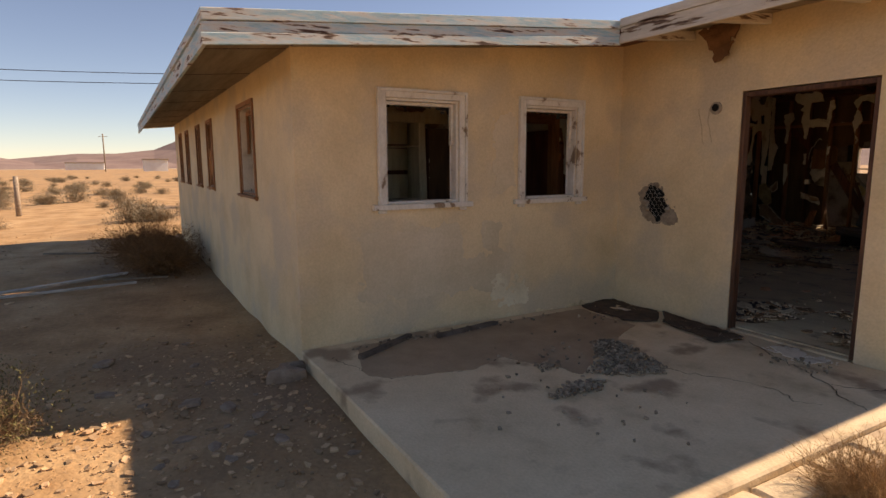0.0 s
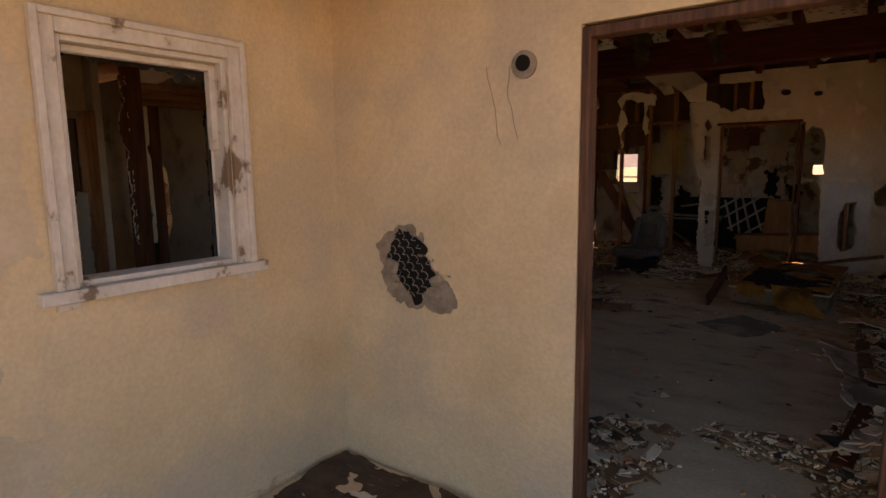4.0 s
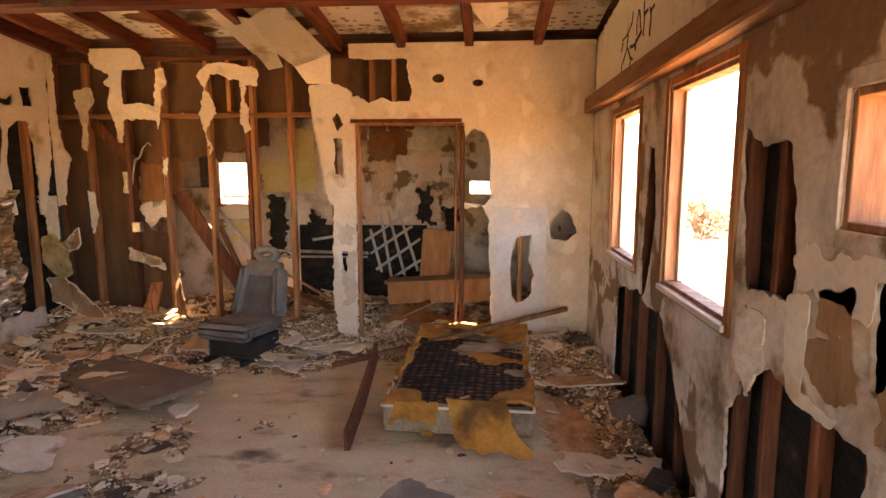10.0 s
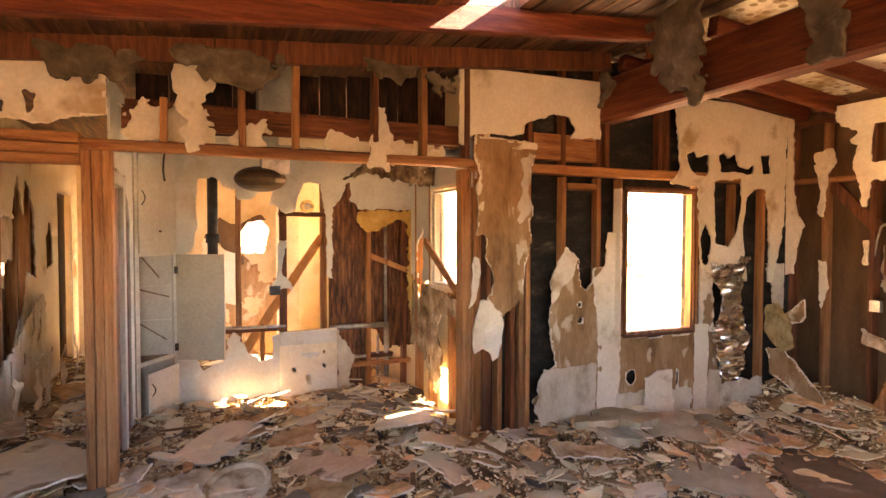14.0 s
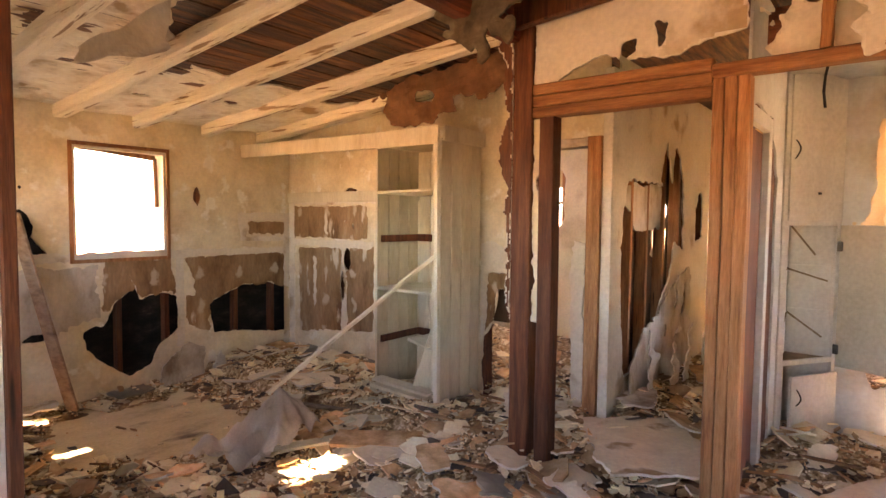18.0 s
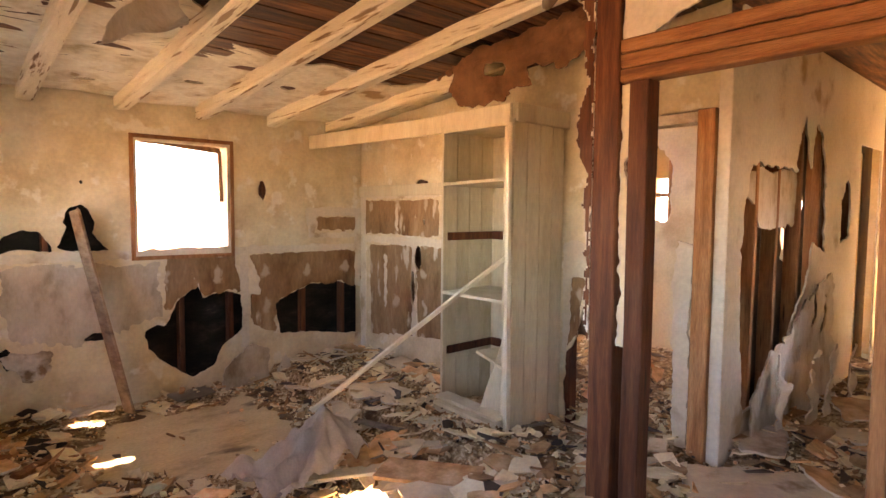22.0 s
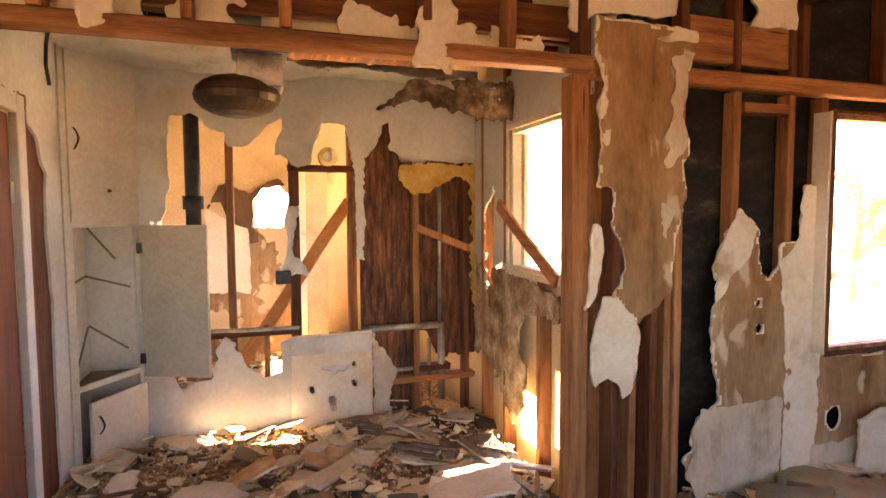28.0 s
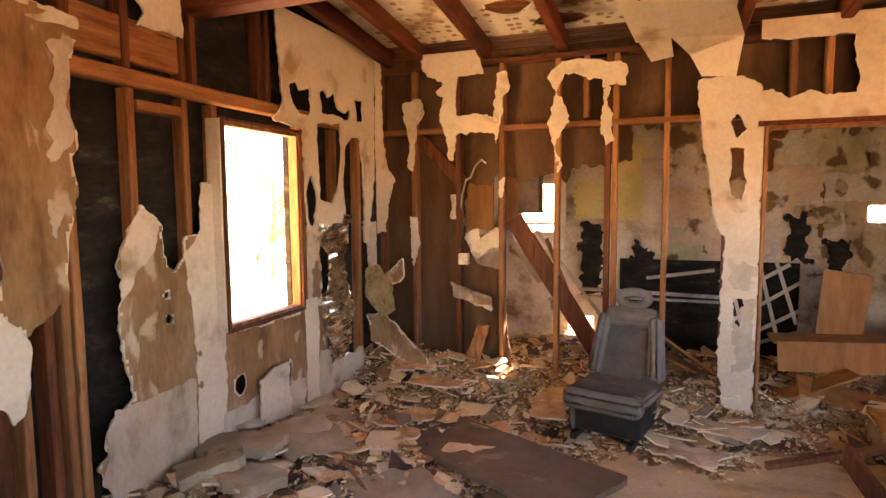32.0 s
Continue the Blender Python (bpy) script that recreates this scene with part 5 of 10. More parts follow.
for p, q in zip(rows, rows[1:]):
    for b in range(5):
        sag.faces.new((p[b], p[b + 1], q[b + 1], q[b])).smooth = True
bmesh.ops.solidify(sag, geom=sag.faces[:], thickness=0.01)
tagged(part("ceiling_board", sag, SILT), "water-stained ceiling board sagging between cream rafters", "ceiling board", "loose ceiling boards")
# insulation hanging from the ridge
INSUL = material("grey_insulation", [(0.3, (0.056, 0.04, 0.025)), (0.55, (0.124, 0.096, 0.062)), (0.75, (0.223, 0.186, 0.13))], 0.95, 8, 8, 0.8, 40)


def rag(name, label, x, y, z, w, h, seed, mat, axis="y", drop=None, thick=0.02):
    pts = [(x - w / 2, z), (x + w / 2, z), (x + w * 0.3, z - h * 0.6), (x + w * 0.12, z - h), (x - w * 0.2, z - h * 0.9), (x - w * 0.42, z - h * 0.4)]
    if axis == "x":
        pts = [(p[0] - x + y, p[1]) for p in pts]
        area = (y - w, y + w, z - h * 1.2, z + 0.02)
        c = x
    else:
        area = (x - w, x + w, z - h * 1.2, z + 0.02)
        c = y
    ob = part(name, sheet(axis, c, thick, area, [tri(*pts)], seed=seed, amp=0.06, size=0.14, step=0.022, lump=0.05, single=True), mat)
    for p in ob.data.polygons:
        p.use_smooth = True
    return tagged(ob, label, "insulation", "hanging insulation")


for i, (x, y, z, w, h) in enumerate(((-5.0, 9.3, 2.93, 0.5, 0.5), (-4.8, 9.2, 2.93, 0.25, 0.62), (-4.25, 9.45, 2.95, 0.3, 0.5), (-3.62, 9.5, 2.96, 0.34, 0.4), (-2.9, 9.5, 2.96, 0.16, 0.42), (-6.0, 9.6, 2.85, 0.16, 0.25))):
    rag("insulation_scrap", "grey insulation rag hanging from the rafters", x, y, z, w, h, 90 + i, INSUL)
for i, (x, y, z, w, h) in enumerate(((-5.96, 6.3, 2.62, 0.5, 0.22), (-5.9, 7.0, 2.66, 0.6, 0.2), (-5.92, 7.9, 2.72, 0.4, 0.12), (-6.0, 8.3, 2.74, 0.3, 0.16), (-5.7, 5.3, 2.58, 0.5, 0.3))):
    rag("insulation_scrap", "matted brown insulation sagging between rafters", x, y, z, w, h, 97 + i, INSUL, "x")

# ---- dining alcove ----
PANELB = material("alcove_wall_paint", [(0.3, (0.58, 0.47, 0.30)), (0.5, (0.73, 0.63, 0.44)), (0.66, (0.80, 0.72, 0.55))], 0.85, 3.2, 8, 0.15, 40, second=((0.80, 0.75, 0.63), 5.0, 0.60, 0.66))
ws = wall_s
for u in (-4.2, -4.6, -5.0, -5.5, -5.9, -6.2, -6.58, -7.0):
    upright(ws, "y", YS - 0.055, u, 0, 1.15 if -5.95 < u < -5.1 else 2.3, mat=DARKSTUD)
dry("felt_lining", sheet("y", 1.745, 0.004, (-7.2, -3.93, 0.0, 2.33), [rect(-8, -3, -1, 3)], (), [rect(*S1)], seed=100, step=0.1), FELT, ws)
sh = [tri((-5.22, 0.57), (-5.30, 0.61), (-5.37, 0.59), (-5.46, 0.78), (-5.61, 0.89), (-5.58, 1.01), (-5.67, 0.79), (-5.85, 0.83), (-5.98, 0.79), (-6.00, 0.49), (-5.83, 0.38), (-5.75, 0.22), (-5.58, 0.14), (-5.44, 0.24), (-5.33, 0.33), (-5.24, 0.43)),
      tri((-6.28, 0.69), (-6.46, 0.76), (-6.64, 0.83), (-6.95, 0.83), (-7.19, 0.76), (-7.24, 0.30), (-7.03, 0.31), (-6.70, 0.37), (-6.34, 0.41)),
      tri((-4.30, 1.20), (-4.36, 1.31), (-4.45, 1.36), (-4.57, 1.35), (-4.62, 1.27), (-4.65, 1.20), (-4.46, 1.23)), tri((-4.67, 1.23), (-4.74, 1.39), (-4.71, 1.41), (-4.75, 1.52), (-4.82, 1.54), (-4.88, 1.50), (-4.91, 1.41), (-4.89, 1.33), (-4.99, 1.20), (-4.75, 1.20)),
      tri((-6.16, 1.77), (-6.20, 1.77), (-6.22, 1.67), (-6.19, 1.57), (-6.15, 1.65)), ell(-4.83, 1.7, 0.014, 0.016), ell(-4.9, 0.57, 0.09, 0.03), tri((-4.58, 0.93), (-4.55, 0.85), (-4.56, 0.74), (-4.53, 0.75), (-4.54, 0.9)), tri((-4.30, 0.53), (-4.38, 0.56), (-4.42, 0.44), (-4.36, 0.4)), tri((-3.9, 0.56), (-4.2, 0.53), (-4.24, 0.5), (-3.9, 0.5))]
dry("drywall", sheet("y", YS, -0.013, (-7.2, -3.93, 0.02, 2.36), [rect(-8, -3, 0, 3)], sh, [rect(*S1)], seed=102, amp=0.008, size=0.08), PANELB, ws, "cream drywall with broken holes under the window")
dry("drywall", sheet("y", YS + 0.0045, -0.004, (-7.2, -3.93, 0.02, 1.5), [tri((-5.38, 1.14), (-5.93, 1.15), (-5.98, 0.82), (-5.85, 0.83), (-5.67, 0.79), (-5.46, 0.74), (-5.37, 0.72)), tri((-6.05, 1.12), (-7.18, 1.17), (-7.19, 0.74), (-6.95, 0.80), (-6.64, 0.80), (-6.47, 0.74), (-6.26, 0.66), (-6.17, 0.75), (-6.12, 0.99)), rect(-7.16, -6.72, 1.33, 1.45), tri((-3.93, 1.1), (-4.25, 1.1), (-4.3, 0.6), (-3.93, 0.62)), tri((-6.06, 0.8), (-6.28, 0.72), (-6.3, 0.42), (-6.08, 0.5))], sh, seed=103, amp=0.014, size=0.1), GYPSUM, ws, "brown paper of the drywall laid bare")
dry("drywall_face", sheet("y", YS + 0.0065, -0.004, (-7.2, -3.93, 0.02, 1.56), [rect(-7.2, -3.93, 1.13, 1.2), rect(-6.05, -5.975, 0.33, 1.2), rect(-7.2, -7.13, 0.1, 1.5), tri((-6.60, 1.54), (-7.21, 1.54), (-7.21, 1.47), (-6.7, 1.46), (-6.69, 1.3), (-7.2, 1.3), (-7.2, 1.25), (-6.63, 1.26))], sh, seed=104, amp=0.01, size=0.1), PAINT, ws)
dry("drywall_face", sheet("y", YS + 0.0065, -0.004, (-5.35, -3.93, 0.02, 1.12), [tri((-4.34, 1.1), (-5.33, 1.1), (-5.33, 0.66), (-4.94, 0.55), (-4.38, 0.58))], sh, seed=105, amp=0.03, size=0.14), SILT, ws, "silt-stained drywall under the window")
dry("drywall", sheet("y", YS + 0.04, -0.012, (-5.0, -3.93, 0.25, 0.7), [tri((-3.93, 0.52), (-4.08, 0.52), (-4.21, 0.53), (-4.35, 0.53), (-4.60, 0.5), (-4.61, 0.38), (-4.48, 0.32), (-4.38, 0.38), (-4.34, 0.46), (-4.24, 0.47), (-4.02, 0.46), (-3.93, 0.40))], seed=106, amp=0.03, size=0.08, lump=0.03), STAINED, ws, "buckled ridge of torn drywall paper")
for i, pts in enumerate((((-5.75, 0.03), (-5.78, 0.2), (-6.01, 0.39), (-6.17, 0.31), (-6.17, 0.03)), ((-6.19, 0.03), (-6.29, 0.27), (-6.4, 0.03)))):
    ob = part("leaning_scrap", sheet("y", YS + 0.12 + 0.05 * i, 0.012, (-6.5, -5.7, 0.02, 0.42), [tri(*pts)], seed=107 + i, amp=0.012, size=0.08, lump=0.03, single=True), SILT, core=CORE)
    tagged(ob, "broken drywall scrap leaning at the foot of the wall", "drywall scrap", "leaning scraps")
casing(ws, "y", YS, S1, 0.03, 0.012, STUD, sill=False, jamb=0.17, jmat=PAINT, inward=-1)
casing(ws, "y", 1.66, S1, 0.045, 0.02, STUD, sill=True, jamb=0.01, jmat=STUD, inward=1)
part("casement_sash", timber((-5.85, YS - 0.1, 2.0), (-5.22, YS - 0.02, 2.045), 0.02, 0.045, 0.002), STUD, ws)
part("casement_sash", timber((-5.86, YS - 0.1, 1.58), (-5.85, YS - 0.1, 2.0), 0.03, 0.03, 0.002), STUD, ws)
for o in side_windows[1:]:
    casing(ws, "y", 1.66, o, 0.045, 0.02, STUD, sill=True, jamb=0.08, jmat=STUD, inward=1)

wall_b = thing("wall_alcove_west", "patched cream wall of the alcove with exposed tape joints", "wall", (-7.2, 3.4, 0), kind="structure")
bh = [ell(2.68, 0.82, 0.03, 0.16), ell(2.74, 1.1, 0.05, 0.1), ell(2.72, 1.46, 0.012, 0.02), ell(2.82, 1.42, 0.014, 0.03), ell(2.78, 1.76, 0.08, 0.03), tri((4.32, -0.1), (4.32, 0.58), (4.38, 0.61), (4.42, 0.70), (4.45, 0.88), (4.46, 0.95), (4.8, 0.96), (4.8, -0.1))]
dry("drywall", sheet("x", -7.2, -0.013, (1.85, 4.62, 0.02, 2.6), [tri((1.8, 0), (1.8, 2.34), (4.7, 2.6), (4.7, 0))], bh, seed=110, amp=0.012), PANELB, wall_b)
dry("drywall", sheet("x", -7.195, -0.004, (1.85, 3.12, 0.05, 1.7), [rect(1.91, 3.02, 1.3, 1.61), tri((2.01, 1.18), (2.65, 1.21), (2.69, 0.40), (2.03, 0.33)), tri((2.73, 1.21), (3.1, 1.23), (3.1, 0.45), (2.75, 0.40))], bh, seed=111, amp=0.012), GYPSUM, wall_b, "brown paper of the drywall laid bare")
dry("drywall_face", sheet("x", -7.193, -0.004, (1.85, 3.62, 0.05, 1.8), [rect(1.85, 3.6, 1.63, 1.73), rect(1.85, 3.1, 1.21, 1.28), rect(1.85, 1.94, 0.1, 1.7), rect(2.42, 2.46, 1.34, 1.58), rect(2.25, 2.29, 0.6, 1.1), rect(2.66, 2.73, 0.4, 1.24)], bh, seed=113, amp=0.01, size=0.1), PAINT, wall_b, "white taped joints on the alcove wall")
dry("drywall_face", sheet("x", -7.193, -0.004, (4.25, 4.62, 0.5, 1.4), [tri((4.3, 1.32), (4.41, 1.33), (4.56, 1.26), (4.71, 1.24), (4.69, 1.18), (4.71, 1.11), (4.38, 1.08), (4.36, 0.7), (4.33, 0.58), (4.3, 0.58))], bh, seed=114, amp=0.012, size=0.08), PAINT, wall_b, "white taped joint above the hole")
dry("drywall", sheet("x", -7.196, -0.004, (4.25, 4.62, 0.5, 1.2), [tri((4.35, 1.1), (4.71, 1.12), (4.71, 0.95), (4.45, 0.95), (4.42, 0.7), (4.33, 0.6))], bh, seed=115, amp=0.012, size=0.08), GYPSUM, wall_b, "brown paper bared round the hole")
for u in (1.95, 2.4, 2.8, 3.3, 4.0, 4.33, 4.6):
    upright(wall_b, "x", -7.26, u, 0, 2.4, mat=DARKSTUD)
dry("backing", sheet("x", -7.32, -0.01, (1.85, 4.62, 0.02, 2.6), [rect(1.8, 4.7, 0, 2.6)], (), [rect(4.3, 4.7, -0.1, 0.68)], seed=112, step=0.05), BROWNBOARD, wall_b)

# built-in shelf unit and its long shelf
BOARD = material("cream_painted_boards", [(0.3, (0.56, 0.48, 0.32)), (0.5, (0.68, 0.61, 0.45)), (0.7, (0.74, 0.68, 0.52))], 0.7, 3, 8, 0.15, 40, stretch=(2, 2, 0.5), vary=0.08)
unit = thing("shelf_unit", "tall cream painted built-in shelf unit with broken shelves", "shelf unit", (-6.9, 4.0, 0))
for k in range(4):
    x0 = -6.66 - 0.125 * k
    part("side_board", box(x0 - 0.12, x0, 4.29, 4.315, 0.03, 2.06, 0.003), BOARD, unit)
part("post", box(-6.72, -6.66, 4.23, 4.285, 0.0, 2.06, 0.004), BOARD, unit)
part("door_board", timber((-6.63, 4.31, 0.02), (-6.66, 4.27, 2.05), 0.02, 0.1, 0.003), BOARD, unit)
for k in range(4):
    part("side_board", box(-7.16 + 0.122 * k, -7.042 + 0.122 * k, 3.655, 3.672, 0.12, 2.06, 0.003), BOARD, unit)
for z in (1.34, 0.54):
    part("cleat", box(-7.14, -6.7, 3.674, 3.69, z - 0.028, z + 0.028, 0.003), DARKSTUD, unit, "dark unpainted cleat where a shelf came off")
for k in range(5):
    part("back_board", box(-7.18, -7.165, 3.68 + 0.121 * k, 3.798 + 0.121 * k, 0.1, 2.06, 0.003), BOARD, unit)
part("side_post", box(-6.69, -6.66, 3.655, 3.675, 0.2, 2.06, 0.003), BOARD, unit)
for z in (1.7, 0.95):
    part("shelf", timber((-6.9, 3.66, z), (-6.9, 4.28, z + (0.015 if z > 1 else 0)), 0.48, 0.02, 0.003), BOARD, unit)
part("shelf", timber((-6.95, 3.95, 0.56), (-6.9, 4.28, 0.5), 0.4, 0.02, 0.003), BOARD, unit, "half a broken shelf")
for z in (1.34, 0.54, 1.72):
    part("cleat", box(-7.16, -7.14, 3.68, 4.28, z - 0.03, z + 0.03, 0.003), DARKSTUD, unit)
part("top_fascia", timber((-6.64, 1.86, 2.13), (-6.64, 3.7, 2.1), 0.03, 0.12, 0.004), BOARD, unit)
part("top_fascia", timber((-6.64, 3.7, 2.1), (-6.64, 4.3, 2.1), 0.03, 0.13, 0.004), BOARD, unit)
part("top_fascia", box(-7.18, -6.66, 4.32, 4.34, 2.06, 2.17, 0.004), BOARD, unit)
part("top", box(-7.19, -6.66, 3.66, 4.31, 2.062, 2.08, 0.003), BOARD, unit)
part("closet_shelf", timber((-7.17, 1.88, 1.7), (-7.17, 3.66, 1.7), 0.03, 0.1, 0.003), BOARD, unit)
part("broken_board", timber((-6.7, 4.1, 0.1), (-6.85, 4.24, 0.75), 0.012, 0.2, 0.004), BOARD, unit)
for k in range(4):
    part("drawer_slat", timber((-6.62, 3.66 + 0.02 * k, 0.1 + 0.05 * k), (-6.64, 4.26, 0.07 + 0.05 * k), 0.12, 0.02, 0.004), BOARD, unit)

# roof-paper scrap above the unit
RUST = material("brown_torn_felt", [(0.3, (0.09, 0.04, 0.018)), (0.6, (0.19, 0.095, 0.045))], 0.9, 5, 7, 0.4, 30)
scrap = part("torn_ceiling_paper", sheet("x", -6.6, -0.006, (3.2, 5.1, 2.1, 2.62), [tri((3.66, 2.39), (3.88, 2.42), (3.82, 2.28), (3.87, 2.19), (4.25, 2.16), (4.32, 2.23), (4.46, 2.24), (4.43, 2.34), (4.67, 2.31), (4.9, 2.36), (5.05, 2.62), (4.50, 2.56), (4.0, 2.5))], [ell(4.2, 2.37, 0.07, 0.04)], seed=120, amp=0.02, size=0.1, lump=0.03, single=True), RUST)
tagged(scrap, "torn rust-brown building paper hanging under the roof", "building paper")

# ---- hall, bath and back rooms ----
WHITE = material("pale_blue_white_paint", [(0.3, (0.437, 0.445, 0.411)), (0.5, (0.571, 0.58, 0.54)), (0.7, (0.622, 0.63, 0.591))], 0.75, 2, 8, 0.12, 40, second=((0.45, 0.38, 0.28), 1.5, 0.62, 0.74))
hall = thing("wall_hall_south", "torn cream hall wall with hanging drywall strips", "wall", (-8.5, 5.33, 0), kind="structure")
hh = [tri((-7.39, 1.81), (-7.33, 1.59), (-7.28, 1.19), (-7.31, 0.93), (-7.38, 0.4), (-7.61, 0.4), (-7.97, 0.5), (-8.15, 0.8), (-8.37, 1.0), (-8.53, 1.31), (-8.77, 1.24), (-8.73, 1.84), (-8.59, 2.08), (-8.48, 2.12), (-8.40, 1.82), (-8.24, 2.14), (-8.11, 1.84), (-8.17, 1.79), (-7.58, 1.78)), tri((-9.29, 1.79), (-9.14, 1.60), (-9.16, 1.30), (-9.40, 1.35), (-9.39, 1.70)), tri((-8.80, 1.00), (-8.96, 0.90), (-8.89, 0.73), (-8.89, 0.39), (-8.75, 0.75))]
dry("drywall", sheet("y", 5.4, -0.013, (-10.6, -7.2, 0.02, 2.6), [rect(-11, -7.2, 0, 2.7)], hh, [rect(-10.3, -9.62, -0.1, 2.08)], seed=130, amp=0.02, size=0.14), PAINT, hall)
dry("drywall", sheet("y", 5.37, -0.012, (-8.3, -7.3, 1.3, 1.86), [tri((-7.39, 1.76), (-8.19, 1.79), (-8.24, 1.70), (-8.19, 1.45), (-7.90, 1.42), (-7.61, 1.41), (-7.55, 1.58), (-7.37, 1.62))], seed=136, amp=0.02), SILT, hall, "stained board hanging inside the torn hall wall")
dry("drywall", sheet("y", 5.425, 0.012, (-9.1, -7.2, 0.02, 1.2), [tri((-7.38, 0.46), (-8.07, 0.84), (-8.51, 1.03), (-8.84, 1.09), (-9.01, 0.36), (-8.67, 0.1), (-7.65, 0.05), (-7.41, 0.05))], [ell(-8.7, 0.8, 0.03, 0.12), ell(-8.2, 0.6, 0.03, 0.05), ell(-8.45, 0.85, 0.02, 0.1)], seed=135, amp=0.025, size=0.1, lump=0.015), SILT, hall, "fallen drywall sheet slumped against the hall wall")
for u in (-7.55, -7.9, -8.3, -8.7, -9.1, -9.5):
    upright(hall, "y", 5.33, u, 0, 2.5, mat=STUD)
for i in range(5):
    rx = -7.7 - 0.4 * i
    dry("drywall", sheet("y", 5.52 + 0.02 * i, 0.01, (rx - 0.2, rx + 0.2, 0.1, 1.2), [tri((rx - 0.03, 0.66), (rx + 0.03, 0.6), (rx + 0.1, 0.1), (rx - 0.06, 0.1))], seed=131 + i, amp=0.06, lump=0.04), PAINT, hall, "drywall strip sagging from the hall wall")
dry("backing", sheet("y", 5.27, -0.01, (-10.6, -7.3, 0.02, 2.6), [rect(-11, -7.2, 0, 2.7)], [ell(-8.5, 1.4, 0.2, 0.5)], [rect(-10.3, -9.62, -0.1, 2.08)], seed=137, step=0.06, amp=0.05), BROWNBOARD, hall)
jamb = thing("door_2", "open inner doorway with an orange pine jamb", "doorway", (-7.2, 5.0, 0), kind="structure")
part("jamb", box(-7.2, -7.045, 5.245, 5.34, 0, 2.06, 0.004), PINE, jamb)
part("head", box(-7.2, -7.08, 4.62, 5.234, 2.0, 2.06, 0.004), STAINED, jamb)
part("jamb", box(-7.25, -7.16, 4.625, 4.66, 0, 2.0, 0.004), DARKSTUD, jamb)
part("corner_strip", box(-7.2, -7.07, 5.342, 5.41, 0, 2.5, 0.004), PAINT, jamb)
part("plaster_edge", sheet("x", -7.075, -0.02, (5.1, 5.235, 0.02, 1.36), [tri((5.14, 1.36), (5.234, 1.34), (5.234, 0.0), (5.15, 0.0), (5.14, 0.6), (5.12, 1.1))], seed=139, amp=0.012, size=0.1, single=True), PAINT, jamb, "pale broken plaster beside the jamb")
dry("drywall", sheet("x", -7.2, -0.013, (4.6, 5.33, 2.0, 2.66), [rect(4.5, 5.4, 2.05, 2.7)], seed=138, amp=0.03), PANELB, jamb)

# partition of the bath: doorway by the hall, cabinet, ruined back wall
wall_h = thing("wall_hall_north", "partition between hall and bath with a cased doorway", "wall", (-6.9, 6.36, 0), kind="structure")
REDDOOR = material("red_brown_door", [(0.3, (0.085, 0.024, 0.012)), (0.5, (0.15, 0.045, 0.022)), (0.7, (0.2, 0.066, 0.034))], 0.55, 3, 9, 0.15, 50, stretch=(3, 3, 0.5))
door_3 = thing("door_3", "red-brown inner door in a white casing", "door", (-6.6, 6.3, 0), kind="structure")
part("door_leaf", box(-6.838, -6.3, 6.283, 6.312, 0.02, 1.965, 0.004), REDDOOR, door_3)
part("casing", box(-6.925, -6.842, 6.31, 6.345, 0.0, 2.05, 0.004), WHITE, door_3)
part("head", box(-6.842, -6.3, 6.31, 6.345, 1.97, 2.05, 0.004), WHITE, door_3)
part("stud", box(-7.19, -6.94, 6.3215, 6.3285, 0, 2.2, 0.001), DARKSTUD, wall_h, "dark wood bared beside the door")
part("hinge", box(-6.842, -6.82, 6.313, 6.32, 1.6, 1.69, 0.002), WHITE, door_3)
upright(wall_h, "y", 6.33, -6.95, 0, 2.4, 0.03, 0.02, DARKSTUD)
dry("drywall", sheet("y", 6.343, -0.013, (-7.36, -6.3, 0.0, 2.6), [rect(-8, -6.955, -0.1, 2.7), rect(-6.97, -6.25, 2.055, 2.7)], [tri((-6.94, 1.95), (-7.06, 1.91), (-7.10, 1.78), (-7.15, 1.74), (-7.14, 1.50), (-7.16, 1.08), (-7.16, 0.83), (-7.17, -0.1), (-6.94, -0.1))], seed=140, amp=0.012), WHITE, wall_h)
dry("drywall", sheet("y", 6.32, -0.013, (-10.6, -6.9, 0.0, 2.6), [rect(-11, -6.95, 0, 2.7)], [ell(-8, 1.2, 0.3, 0.5)], seed=141, amp=0.04), PAINT, wall_h)

cab = thing("built_in_cabinet", "white painted built-in cabinet with one door hanging open", "cabinet", (-7.3, 6.5, 0))
CABW = material("cabinet_white_paint", [(0.3, (0.504, 0.47, 0.395)), (0.6, (0.605, 0.58, 0.512))], 0.55, 2.5, 7, 0.08, 40)
# the cabinet fills the corner; its face runs aslant from the doorway to the back wall
F0, F1 = Vector((-7.344, 6.345, 0)), Vector((-7.735, 6.605, 0))


def on_face(t, z, out=0.0):
    p = F0.lerp(F1, t)
    return (p.x + 0.554 * out, p.y + 0.833 * out, z)


